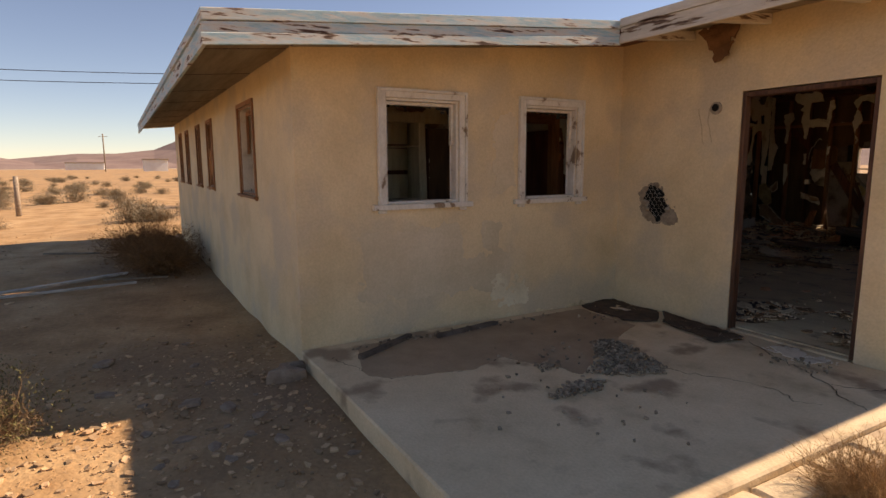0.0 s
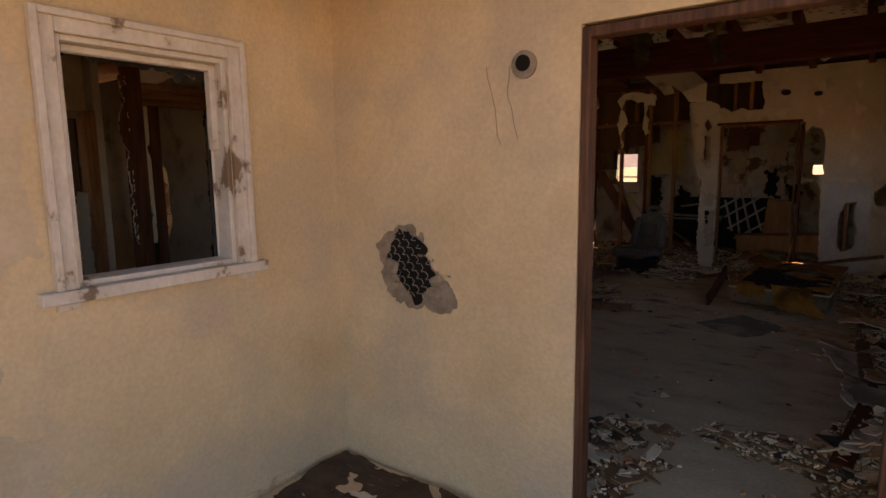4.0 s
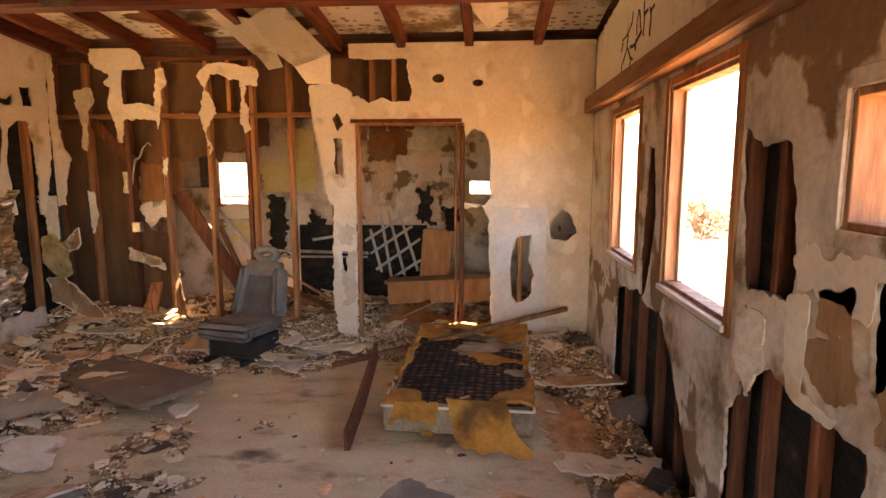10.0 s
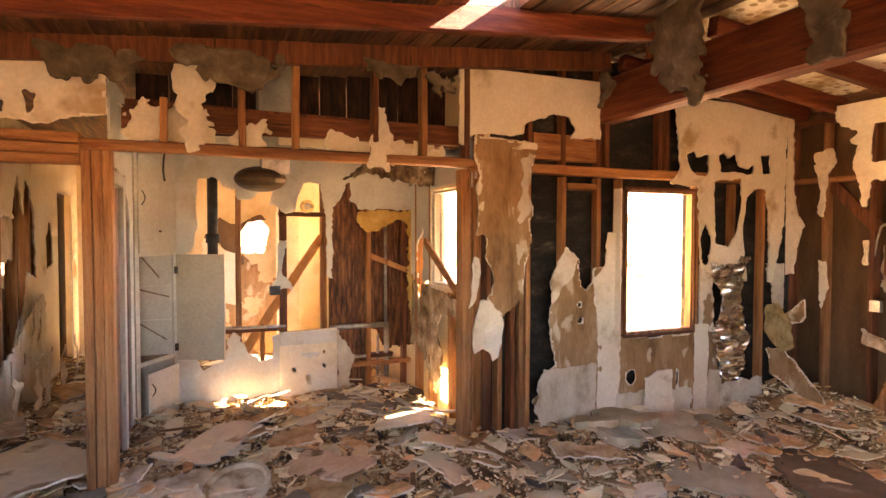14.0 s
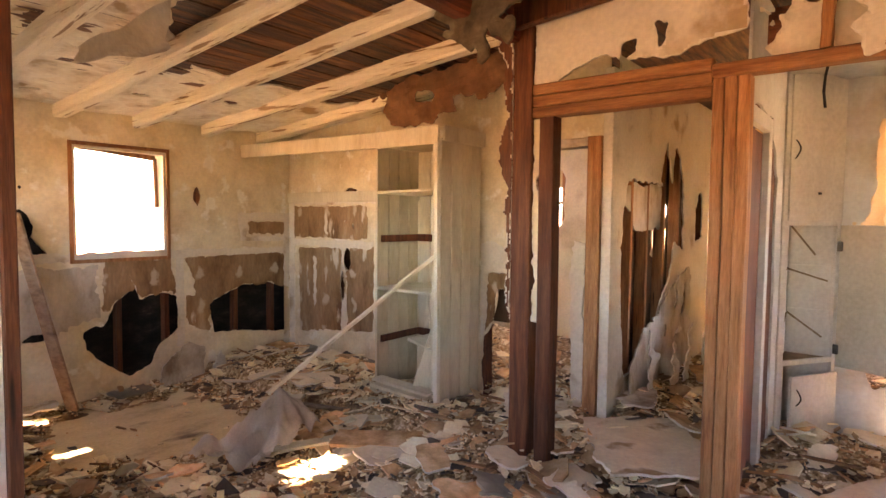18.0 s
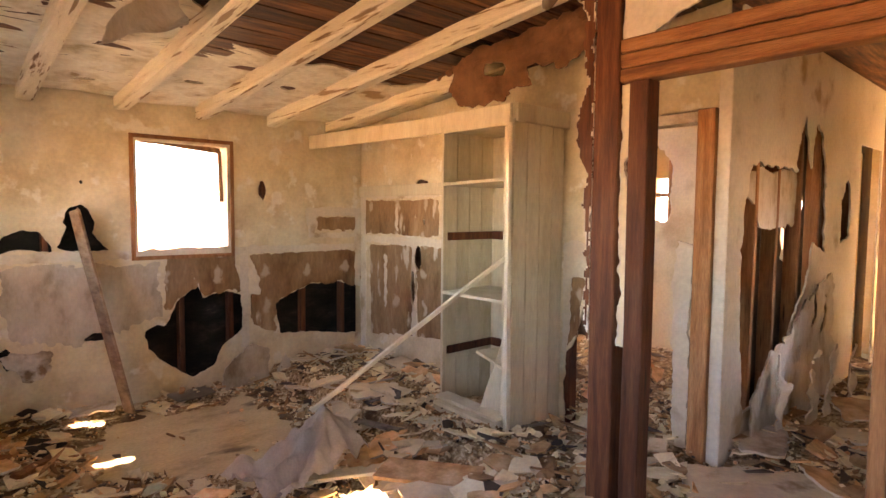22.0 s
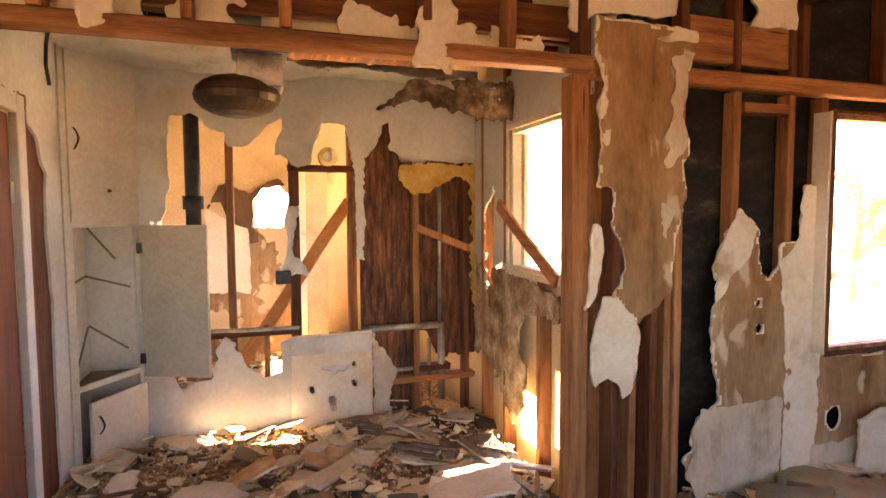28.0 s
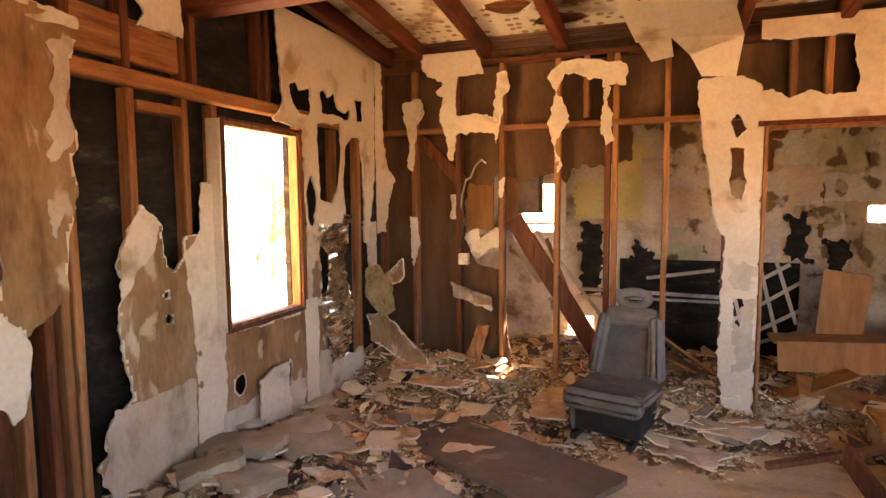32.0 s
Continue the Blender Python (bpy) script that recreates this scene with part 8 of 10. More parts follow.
plank("broken board across the alcove rubble", (-6.24, 3.0, 0.09), (-5.9, 3.64, 0.1), 0.12, 0.02, BOARD, 9)
plank("broken board across the alcove rubble", (-5.72, 3.62, 0.1), (-6.12, 3.38, 0.16), 0.1, 0.02, BOARD, 10)
plank("broken board beside the crumpled cloth", (-5.4, 3.98, 0.11), (-5.82, 4.18, 0.12), 0.09, 0.02, BOARD, 31)
plank("wide dusty board across the alcove opening", (-5.78, 4.18, 0.13), (-6.1, 4.62, 0.13), 0.24, 0.02, SHARD_B, 32)
plank("dusty lath in the alcove rubble", (-6.1, 3.45, 0.11), (-6.2, 3.8, 0.12), 0.05, 0.02, GREYWOOD, 33)
plank("white drywall strip in the bath rubble", (-6.82, 7.48, 0.24), (-7.6, 8.22, 0.2), 0.13, 0.016, PAINT, 34)
plank("dark broken board in the bath rubble", (-7.2, 8.25, 0.2), (-7.05, 8.5, 0.24), 0.2, 0.02, GREYWOOD, 35)
plank("dusty board leaning under the alcove window", (-5.03, 2.15, 0.06), (-4.77, 1.9, 1.5), 0.12, 0.022, OLDWOOD, 11, roll=60)
plank("small offcut on the alcove floor", (-4.6, 2.6, 0.06), (-4.3, 2.9, 0.07), 0.06, 0.03, STUD, 12)
plank("batten lying on the alcove floor", (-4.0, 2.4, 0.07), (-4.3, 2.62, 0.08), 0.07, 0.03, STUD, 13)
plank("lath leaning on the living room window wall", (-1.4, 7.2, 0.07), (-1.48, 8.6, 0.1), 0.09, 0.03, RUSTWOOD, 14)
plank("dark plank along the window wall", (-1.52, 6.3, 0.05), (-1.36, 7.7, 0.09), 0.1, 0.025, DARKSTUD, 15)
plank("metal strip in the bath rubble", (-6.5, 8.6, 0.3), (-7.2, 8.1, 0.18), 0.05, 0.015, STEEL, 16)
plank("metal strip in the bath rubble", (-6.4, 8.5, 0.22), (-7.0, 8.3, 0.3), 0.04, 0.015, STEEL, 17)
for i in range(7):
    a = lrng.uniform(-0.6, 0.6)
    plank("splintered batten in the bath rubble", (-6.7 - 0.12 * i, 8.55 - 0.06 * i, 0.2), (-6.9 - 0.12 * i + a * 0.3, 8.1 - 0.05 * i + a * 0.2, 0.24 + 0.05 * a), 0.03, 0.015, GREYWOOD, 18 + i)

pan = thing("round_lid", "rusty white enamel lid lying face down", "lid", (-5.82, 7.02, 0.2))
bm = bmesh.new()
prof = ((0.0, 0.035), (0.1, 0.03), (0.15, 0.012), (0.165, 0.03), (0.185, 0.028), (0.19, 0.0))
rings = [[bm.verts.new((r * math.cos(2 * math.pi * k / 32), r * math.sin(2 * math.pi * k / 32), z)) for k in range(32)] for r, z in prof[1:]]
top = bm.verts.new((0, 0, prof[0][1]))
for k in range(32):
    bm.faces.new((top, rings[0][k], rings[0][(k + 1) % 32]))
for a, b in zip(rings, rings[1:]):
    for k in range(32):
        bm.faces.new((a[k], b[k], b[(k + 1) % 32], a[(k + 1) % 32]))
ENAMEL = material("rust_stained_enamel", [(0.35, (0.22, 0.13, 0.06)), (0.5, (0.55, 0.48, 0.36)), (0.7, (0.66, 0.6, 0.48))], 0.6, 6, 8, 0.15, 40)
lid = part("rim", bm, ENAMEL)
lid.parent = pan
lid.matrix_parent_inverse = Matrix.Identity(4)
pan.matrix_basis = pose(-5.85, 7.0, max(float(rubble_height(-5.85, 7.0)), 0) + 0.05, 10, 14, 0)

# ---- car seat ----
SEATGREY = material("grey_seat_fabric", [(0.3, (0.13, 0.13, 0.12)), (0.6, (0.21, 0.21, 0.195))], 0.95, 9, 8, 0.3, 120, second=((0.17, 0.155, 0.13), 3, 0.58, 0.72))
SEATDARK = material("dark_seat_fabric", [(0.3, (0.085, 0.085, 0.08)), (0.6, (0.14, 0.14, 0.13))], 0.95, 9, 8, 0.3, 120)
BLACKPL = material("black_plastic", [(0.3, (0.012, 0.012, 0.012)), (0.6, (0.03, 0.03, 0.03))], 0.5, 9, 5, 0.1, 80)
seat = thing("car_seat", "grey fabric car seat standing in the rubble", "car seat", (0, 0, 0))


def pad(x0, x1, y0, y1, z0, z1, r, m, taper=0.0, dish=0.0):
    bm = bmesh.new()
    add_box(bm, x0, x1, y0, y1, z0, z1)
    bmesh.ops.subdivide_edges(bm, edges=bm.edges[:], cuts=3, use_grid_fill=True)
    cx, cz = (x0 + x1) / 2, (z0 + z1) / 2
    for v in bm.verts:
        t = (v.co.z - z0) / (z1 - z0)
        v.co.x = cx + (v.co.x - cx) * (1 - taper * t)
        if dish and v.co.y > (y0 + y1) / 2:
            v.co.y -= dish * math.cos((v.co.x - cx) / (x1 - x0) * math.pi) * math.sin(math.pi * t)
    edges = [e for e in bm.edges if len(e.link_faces) == 2 and e.calc_face_angle(0) > 0.8]
    bmesh.ops.bevel(bm, geom=edges, offset=r, segments=3, profile=0.5, affect="EDGES")
    for f in bm.faces:
        f.smooth = True
    for v in bm.verts:
        v.co = m @ v.co
    return bm


lean = pose(0, -0.02, 0.27, 17, 0, 0)
part("backrest", pad(-0.2, 0.2, -0.06, 0.05, 0.0, 0.5, 0.03, lean, 0.22, 0.03), SEATDARK, seat)
for s in (-1, 1):
    part("bolster", pad(s * 0.21 - 0.05, s * 0.21 + 0.05, -0.05, 0.1, 0.02, 0.44, 0.03, lean @ pose(0, 0, 0, 0, -s * 5, 0), 0.15), SEATGREY, seat)
part("backrest_top", pad(-0.17, 0.17, -0.055, 0.07, 0.38, 0.52, 0.035, lean), SEATGREY, seat)
part("cushion", pad(-0.25, 0.25, -0.02, 0.46, 0.2, 0.31, 0.04, pose(0, 0, 0, 3, 0, 0)), SEATGREY, seat)
part("cushion_front", pad(-0.25, 0.25, 0.38, 0.5, 0.2, 0.34, 0.05, Matrix.Identity(4)), SEATGREY, seat)
hr = bmesh.new()
outer = [(0.125 * math.cos(a) * (1 + 0.12 * math.sin(a)), 0.075 * math.sin(a)) for a in [2 * math.pi * k / 20 for k in range(20)]]
loops = []
for f, g, yy in ((0.94, 0.94, 0.045), (1.05, 1.1, 0.0), (0.94, 0.94, -0.04), (0.5, 0.26, -0.03), (0.5, 0.26, 0.03)):
    loops.append([hr.verts.new(lean @ Vector((u * f, yy + 0.01, 0.58 + v * g))) for u, v in outer])
for a, b in zip(loops, loops[1:] + loops[:1]):
    for k in range(20):
        hr.faces.new((a[k], a[(k + 1) % 20], b[(k + 1) % 20], b[k])).smooth = True
part("headrest", hr, SEATGREY, seat, "headrest with an oval hole")
for s in (-1, 1):
    part("headrest_post", tube(lean @ Vector((s * 0.05, 0, 0.48)), lean @ Vector((s * 0.05, 0, 0.58)), 0.008), STEEL, seat)
part("base", box(-0.22, 0.2, 0.0, 0.4, 0.04, 0.19, 0.01), BLACKPL, seat)
part("side_cover", pad(0.2, 0.27, -0.1, 0.34, 0.0, 0.2, 0.02, Matrix.Identity(4)), SEATGREY, seat)
for s in (-1, 1):
    part("runner", box(s * 0.18 - 0.02, s * 0.18 + 0.02, -0.05, 0.48, 0.0, 0.045, 0.004), BLACKPL, seat)
seat.matrix_basis = pose(-4.1, 11.42, 0.04, 0, 0, 166)

# ---- torn box spring ----
FOAM = material("rotten_orange_padding", [(0.3, (0.26, 0.10, 0.018)), (0.5, (0.45, 0.20, 0.04)), (0.7, (0.54, 0.28, 0.08))], 0.95, 5, 10, 0.5, 40, second=((0.16, 0.07, 0.02), 3, 0.58, 0.68))
COIR = material("matted_coir", [(0.3, (0.056, 0.029, 0.015)), (0.55, (0.163, 0.096, 0.051)), (0.75, (0.312, 0.202, 0.109))], 0.95, 16, 9, 1.0, 50, stretch=(1, 2.5, 1), grain=0.25, specks=0.625)
cn, cl = COIR.node_tree.nodes, COIR.node_tree.links
cell = cn.new("ShaderNodeTexVoronoi")
cell.inputs["Scale"].default_value, cell.inputs["Randomness"].default_value = 17, 0.18
cl.new(cn["Texture Coordinate"].outputs["Object"], cell.inputs["Vector"])
crm, cmx = cn.new("ShaderNodeMapRange"), cn.new("ShaderNodeMixRGB")
crm.inputs[1].default_value, crm.inputs[2].default_value = 0.3, 0.62
cl.new(cell.outputs["Distance"], crm.inputs[0])
cl.new(crm.outputs[0], cmx.inputs[0])
cl.new(cn["Principled BSDF"].inputs["Base Color"].links[0].from_socket, cmx.inputs[1])
cmx.inputs[2].default_value = (0.018, 0.01, 0.008, 1)
cl.new(cmx.outputs[0], cn["Principled BSDF"].inputs["Base Color"])
TICKING = material("dirty_ticking", [(0.32, (0.13, 0.085, 0.05)), (0.48, (0.29, 0.22, 0.145)), (0.66, (0.44, 0.37, 0.27))], 0.95, 5, 9, 0.3, 60, grain=0.15, specks=0.375)
spring = thing("box_spring", "rotten box spring with torn orange padding and bare coir", "box spring", (0, 0, 0))
part("base", pad(-0.46, 0.46, -0.9, 0.9, 0.02, 0.2, 0.03, Matrix.Identity(4)), TICKING, spring)


def lying(u, v, o):
    return (u, v, 0.205 + o)


part("coir", sheet("z", 0, -0.03, (-0.42, 0.42, -0.86, 0.86), [rect(-0.43, 0.42, -0.84, 0.5)], seed=400, amp=0.03, step=0.02, lump=0.012, place=lying), COIR, spring, "matted dark coir layer")
part("padding", sheet("z", 0, -0.02, (-0.48, 0.48, -0.92, 0.92), [rect(-0.47, 0.47, 0.48, 0.91), rect(-0.47, -0.43, -0.9, 0.5), rect(0.42, 0.47, -0.9, 0.5), tri((-0.47, -0.9), (-0.2, -0.9), (-0.24, -0.78), (-0.47, -0.7)), tri((0.2, -0.9), (0.47, -0.9), (0.47, -0.6), (0.26, -0.7)), tri((0.0, 0.06), (0.45, 0.2), (0.45, -0.1), (0.12, -0.1))], [ell(0.12, 0.5, 0.2, 0.07), ell(-0.2, 0.62, 0.05, 0.04)], seed=402, amp=0.035, step=0.02, lump=0.02, place=lambda u, v, o: (u, v, 0.23 + o)), FOAM, spring, "torn orange foam padding")
part("flap", sheet("y", 0, 0.015, (-0.35, 0.45, 0.0, 0.25), [tri((-0.06, 0.26), (0.3, 0.26), (0.34, 0.12), (0.46, 0.0), (0.2, 0.0), (0.02, 0.08))], seed=404, amp=0.02, lump=0.02, place=lambda u, v, o: (u, -0.93 - max(0.24 - v, 0) * 0.9 + o, v + 0.01)), FOAM, spring, "orange flap hanging over the front edge")
part("flap", sheet("y", 0, 0.012, (-0.46, 0.0, 0.02, 0.24), [rect(-0.42, -0.1, 0.08, 0.26)], seed=405, amp=0.05, lump=0.02, place=lambda u, v, o: (u, -0.925 + o, v)), FOAM, spring)
for x0, x1, y0, y1 in ((-0.46, 0.46, -0.905, -0.905), (-0.465, -0.465, -0.9, 0.9), (0.465, 0.465, -0.9, 0.9)):
    part("piping", tube((x0, y0, 0.195), (x1, y1, 0.195), 0.009, 6), PAINT, spring, "dirty white edge piping")
spring.matrix_basis = pose(-2.2, 10.74, 0.01, 0, 0, -2)

# ---- clutter in the rear room, seen through the studs ----
lattice = thing("lattice_panel", "white garden lattice leaning in the rear room", "lattice", (-3.5, 12.9, 0.1))
LATW = material("grey_white_lath", [(0.3, (0.36, 0.33, 0.28)), (0.6, (0.54, 0.51, 0.45))], 0.8, 8, 6, 0.1, 50)
for k, (x0, z0, x1, z1) in enumerate(((-3.41, 0.85, -2.97, 1.14), (-3.35, 0.71, -2.88, 1.02), (-3.29, 0.53, -2.79, 0.88), (-3.20, 0.38, -2.79, 0.64), (-3.23, 1.16, -3.11, 0.39), (-3.15, 1.19, -2.96, 0.42), (-3.03, 1.19, -2.82, 0.52), (-3.35, 0.98, -3.23, 0.5), (-4.0, 0.86, -3.45, 0.95), (-3.1, 0.34, -2.75, 0.47))):
    y = 12.8 + 0.012 * (k % 2)
    part("lath", timber((x0, y, z0), (x1, y, z1), 0.01, 0.03, 0.001, seed=k), LATW, lattice)
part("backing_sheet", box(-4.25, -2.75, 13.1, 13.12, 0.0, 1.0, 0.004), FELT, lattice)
CABWOOD = material("orange_veneer", [(0.3, (0.28, 0.11, 0.03)), (0.55, (0.42, 0.19, 0.06)), (0.75, (0.5, 0.26, 0.1))], 0.5, 4, 7, 0.08, 60, stretch=(3, 3, 0.6))
chest = thing("broken_cabinet", "smashed orange veneer cabinet lying in the rear room", "cabinet", (-2.6, 12.3, 0))
part("front_panel", timber((-3.05, 12.2, 0.39), (-1.99, 12.2, 0.44), 0.02, 0.22, 0.003), CABWOOD, chest)
part("top", timber((-3.08, 12.32, 0.5), (-1.97, 12.32, 0.56), 0.3, 0.02, 0.003), CABWOOD, chest)
part("side_panel", sheet("y", 12.45, 0.018, (-2.8, -2.35, 0.45, 1.08), [tri((-2.72, 1.03), (-2.40, 0.99), (-2.46, 0.49), (-2.76, 0.49))], seed=931, amp=0.003, single=True), CABWOOD, chest)
part("shelf", timber((-3.0, 12.1, 0.12), (-2.2, 12.15, 0.14), 0.32, 0.02, 0.003), CABWOOD, chest)
part("drawer_front", timber((-2.95, 12.0, 0.25), (-2.35, 11.95, 0.12), 0.3, 0.02, 0.003, 12), CABWOOD, chest)
part("broken_panel", timber((-3.15, 11.95, 0.12), (-2.6, 12.05, 0.35), 0.2, 0.015, 0.003), CABWOOD, chest)
shelf2 = thing("wooden_crate", "dark open box fixed behind the studs", "box", (-4.88, 11.97, 1.48))
part("side", box(-4.965, -4.795, 11.885, 12.06, 1.48, 1.77, 0.004), SHARD_D, shelf2)
part("rim", box(-4.975, -4.785, 11.884, 12.064, 1.465, 1.482, 0.003), BLACKPL, shelf2)
for i, (p, q, w, h, m, lab) in enumerate((((-4.9, 12.3, 1.3), (-4.25, 12.5, 0.4), 0.09, 0.03, LATW, "pale board leaning in the rear room"), ((-5.15, 12.3, 1.27), (-4.87, 12.35, 0.86), 0.17, 0.05, BLUEGREY, "grey duct section leaning in the rear room"), ((-4.75, 12.0, 1.25), (-4.35, 12.1, 0.2), 0.1, 0.03, STUD, "loose stud leaning in the rear room"), ((-4.3, 12.2, 0.5), (-3.6, 12.1, 0.25), 0.14, 0.02, CABWOOD, "orange veneer board in the rear room rubble"), ((-4.0, 12.0, 0.6), (-3.5, 12.3, 0.2), 0.16, 0.02, CABWOOD, "orange veneer board in the rear room rubble"), ((-4.6, 12.9, 0.72), (-3.4, 12.9, 0.7), 0.04, 0.03, STEEL, "grey pipe across the rear room"), ((-4.6, 12.85, 0.66), (-3.4, 12.85, 0.66), 0.03, 0.02, STEEL, "grey pipe across the rear room"), ((-3.9, 11.95, 0.15), (-3.55, 12.2, 0.2), 0.06, 0.03, GREYWOOD, "batten in the rear room rubble"))):
    plank(lab, p, q, w, h, m, 60 + i)

# ---- corner by the window: foil and leaning boards ----
FOIL = material("crumpled_foil", [(0.3, (0.45, 0.44, 0.42)), (0.6, (0.8, 0.79, 0.76))], 0.2, 14, 8, 0.4, 30, metal=1.0)
foil = part("foil_insulation", sheet("x", XW + 0.03, -0.01, (10.8, 11.36, 0.2, 1.5), [tri((10.84, 1.42), (11.24, 1.44), (11.22, 1.2), (11.23, 0.54), (11.14, 0.39), (10.95, 0.42), (10.90, 0.78), (10.96, 1.02))], seed=420, amp=0.03, lump=0.03, step=0.022, single=True), FOIL)
for v in foil.data.vertices:
    v.co.x += 0.03 * abs(noise.noise(v.co * 16)) + 0.025 * noise.noise(v.co * 34)
    v.co.y += 0.02 * noise.noise(v.co * 27 + Vector((5, 0, 0)))
tagged(foil, "crumpled silver foil insulation hanging in the wall", "insulation")
YBATT = material("yellowed_batt", [(0.3, (0.2, 0.13, 0.05)), (0.5, (0.38, 0.28, 0.13)), (0.7, (0.5, 0.4, 0.22))], 0.95, 14, 8, 1.0, 60)
for i, (y, pts, m, th, lab) in enumerate(((11.5, ((-6.15, 0.64), (-5.99, 0.66), (-5.58, 0.29), (-5.72, 0.2), (-6.1, 0.42)), GYPSUM, 0.013, "brown drywall panel leaning in the corner"),
                                       (11.45, ((-6.13, 1.03), (-6.03, 1.06), (-5.9, 0.88), (-5.9, 0.68), (-5.99, 0.62), (-6.12, 0.8)), YBATT, 0.06, "yellowed insulation batt slumped in the corner"),
                                       (11.6, ((-6.08, 0.91), (-5.83, 1.12), (-5.83, 0.95), (-5.98, 0.85)), GYPSUM, 0.013, "torn board leaning in the corner"),
                                       (11.72, ((-5.45, 0.88), (-5.13, 0.81), (-5.13, 0.72), (-5.45, 0.79)), STAINED, 0.013, "pale board scrap caught between the studs"),
                                       (11.7, ((-5.16, 0.57), (-5.25, 0.56), (-5.4, 0.2), (-5.26, 0.22)), STUD, 0.03, "orange offcut leaning against the stud"))):
    us, vs2 = [p[0] for p in pts], [p[1] for p in pts]
    ob = part("leaning_board", sheet("y", y, th, (min(us) - 0.03, max(us) + 0.03, min(vs2) - 0.03, max(vs2) + 0.03), [tri(*pts)], seed=440 + i, amp=0.012, lump=0.03, step=0.02, single=True), m, core=CORE if m is GYPSUM else None)
    tagged(ob, lab, "board")
ob = part("leaning_board", sheet("x", -6.1, 0.013, (10.05, 10.45, 0.1, 0.6), [tri((10.1, 0.52), (10.36, 0.56), (10.4, 0.2), (10.12, 0.16))], seed=446, amp=0.012, lump=0.02, single=True), PAINT, core=CORE)
tagged(ob, "square white drywall scrap leaning under the window", "board")
for i, (x, y, w, d, r) in enumerate(((-5.98, 9.8, 0.4, 0.26, 20), (-5.85, 10.1, 0.42, 0.17, 60), (-5.7, 9.5, 0.36, 0.24, -20), (-5.92, 9.5, 0.3, 0.22, 50))):
    slab_piece("carpet_scrap", "grey folded carpet scrap against the wall", "carpet", x, y, w, d, r, BLUEGREY, 0.06, (lrng.uniform(-10, 10), lrng.uniform(-10, 10)), 0.05, 430 + i, 0.03, "carpet scraps")

loop = thing("cable", "thin white cable looped above a switch box", "cable", (-5.42, YN + 0.02, 1.19))
line = ((-5.42, 1.19), (-5.42, 1.48), (-5.40, 1.62), (-5.37, 1.73), (-5.33, 1.75), (-5.29, 1.84), (-5.24, 1.89), (-5.20, 1.86))
for (x0, z0), (x1, z1) in zip(line, line[1:]):
    part("length", tube((x0, YN + 0.02, z0), (x1, YN + 0.02, z1), 0.008, 6), LATW, loop)
# switch boxes, cables, cloth
jb = thing("junction_box", "small steel junction box on a stud", "junction box", (-5.4, YN, 1.1))
part("box", box(-5.42, -5.34, YN - 0.03, YN + 0.02, 1.05, 1.14, 0.004), STEEL, jb)
jb2 = thing("switch_box", "grey plaster ring with a switch box", "switch box", (XB, 7.38, 1.15))
part("box", box(XB - 0.02, XB + 0.05, 7.36, 7.45, 1.12, 1.2, 0.005), PIPE, jb2)
cloth = bmesh.new()
n = 44
grid = [[None] * n for _ in range(n)]
for i in range(n):
    for j in range(n):
        u, v = i / (n - 1), j / (n - 1)
        a, b = (u - 0.5), (v - 0.5)
        x, y = a * 0.62, b * 0.5
        r = math.hypot(a + 0.22, b - 0.1)
        peak = max(0.0, 1 - r * 1.7) ** 1.3 * 0.33
        turn = math.atan2(b - 0.1, a + 0.22)
        fold = 0.05 * abs(math.sin(4.5 * turn + 3 * r)) + 0.05 * noise.noise((x * 11, y * 11, 3)) + 0.03 * abs(noise.noise((x * 25, y * 25, 7)))
        grid[i][j] = cloth.verts.new((x, y, 0.03 + peak + fold * (0.5 + min(r, 0.4) * 2)))
for i in range(n - 1):
    for j in range(n - 1):
        f = cloth.faces.new((grid[i][j], grid[i + 1][j], grid[i + 1][j + 1], grid[i][j + 1]))
        f.smooth = True
bmesh.ops.solidify(cloth, geom=cloth.faces[:], thickness=0.006)
rag_ob = part("dust_sheet", cloth, material("grey_white_cloth", [(0.3, (0.66, 0.58, 0.49)), (0.6, (0.84, 0.76, 0.66))], 0.95, 5, 8, 0.25, 90))
rag_ob.matrix_basis = pose(-5.47, 3.83, 0.05, 0, 0, 15)
tagged(rag_ob, "crumpled grey-white cloth over a pole end", "cloth")
plank("long thin wooden pole leaning on the shelf unit", (-5.6, 3.75, 0.37), (-6.66, 4.25, 1.23), 0.026, 0.025, BOARD, 90, "pole")
cord = thing("hanging_cable", "black cable dangling over the bath", "cable", (-6.3, 6.72, 2.2))
prev = Vector((-6.28, 6.62, 2.5))
for k in range(8):
    nxt = prev + Vector((0.0, 0.012 * math.sin(k), -0.065))
    part("cable", tube(prev, nxt, 0.006, 6), BLACKPL, cord)
    prev = nxt


# ---- outdoors ----
# fascia boards and soffit
FASCIA = material("peeling_turquoise_fascia", [(0.36, (0.07, 0.04, 0.028)), (0.39, (0.2, 0.13, 0.09)), (0.41, (0.58, 0.56, 0.5)), (0.52, (0.46, 0.58, 0.6)), (0.58, (0.28, 0.48, 0.55)), (0.66, (0.58, 0.59, 0.55))], 0.8, 3.0, 11, 0.5, 40, stretch=(0.8, 0.8, 7))
FASCIAW = material("peeling_white_fascia", [(0.37, (0.09, 0.05, 0.033)), (0.41, (0.25, 0.17, 0.11)), (0.43, (0.56, 0.49, 0.39)), (0.7, (0.68, 0.62, 0.52))], 0.8, 3.0, 11, 0.5, 40, stretch=(0.8, 0.8, 7))
eaves = thing("roof_edge", "peeling turquoise and white fascia boards along the eaves", "roof edge", (-3.1, 2.5, 2.4), kind="structure")
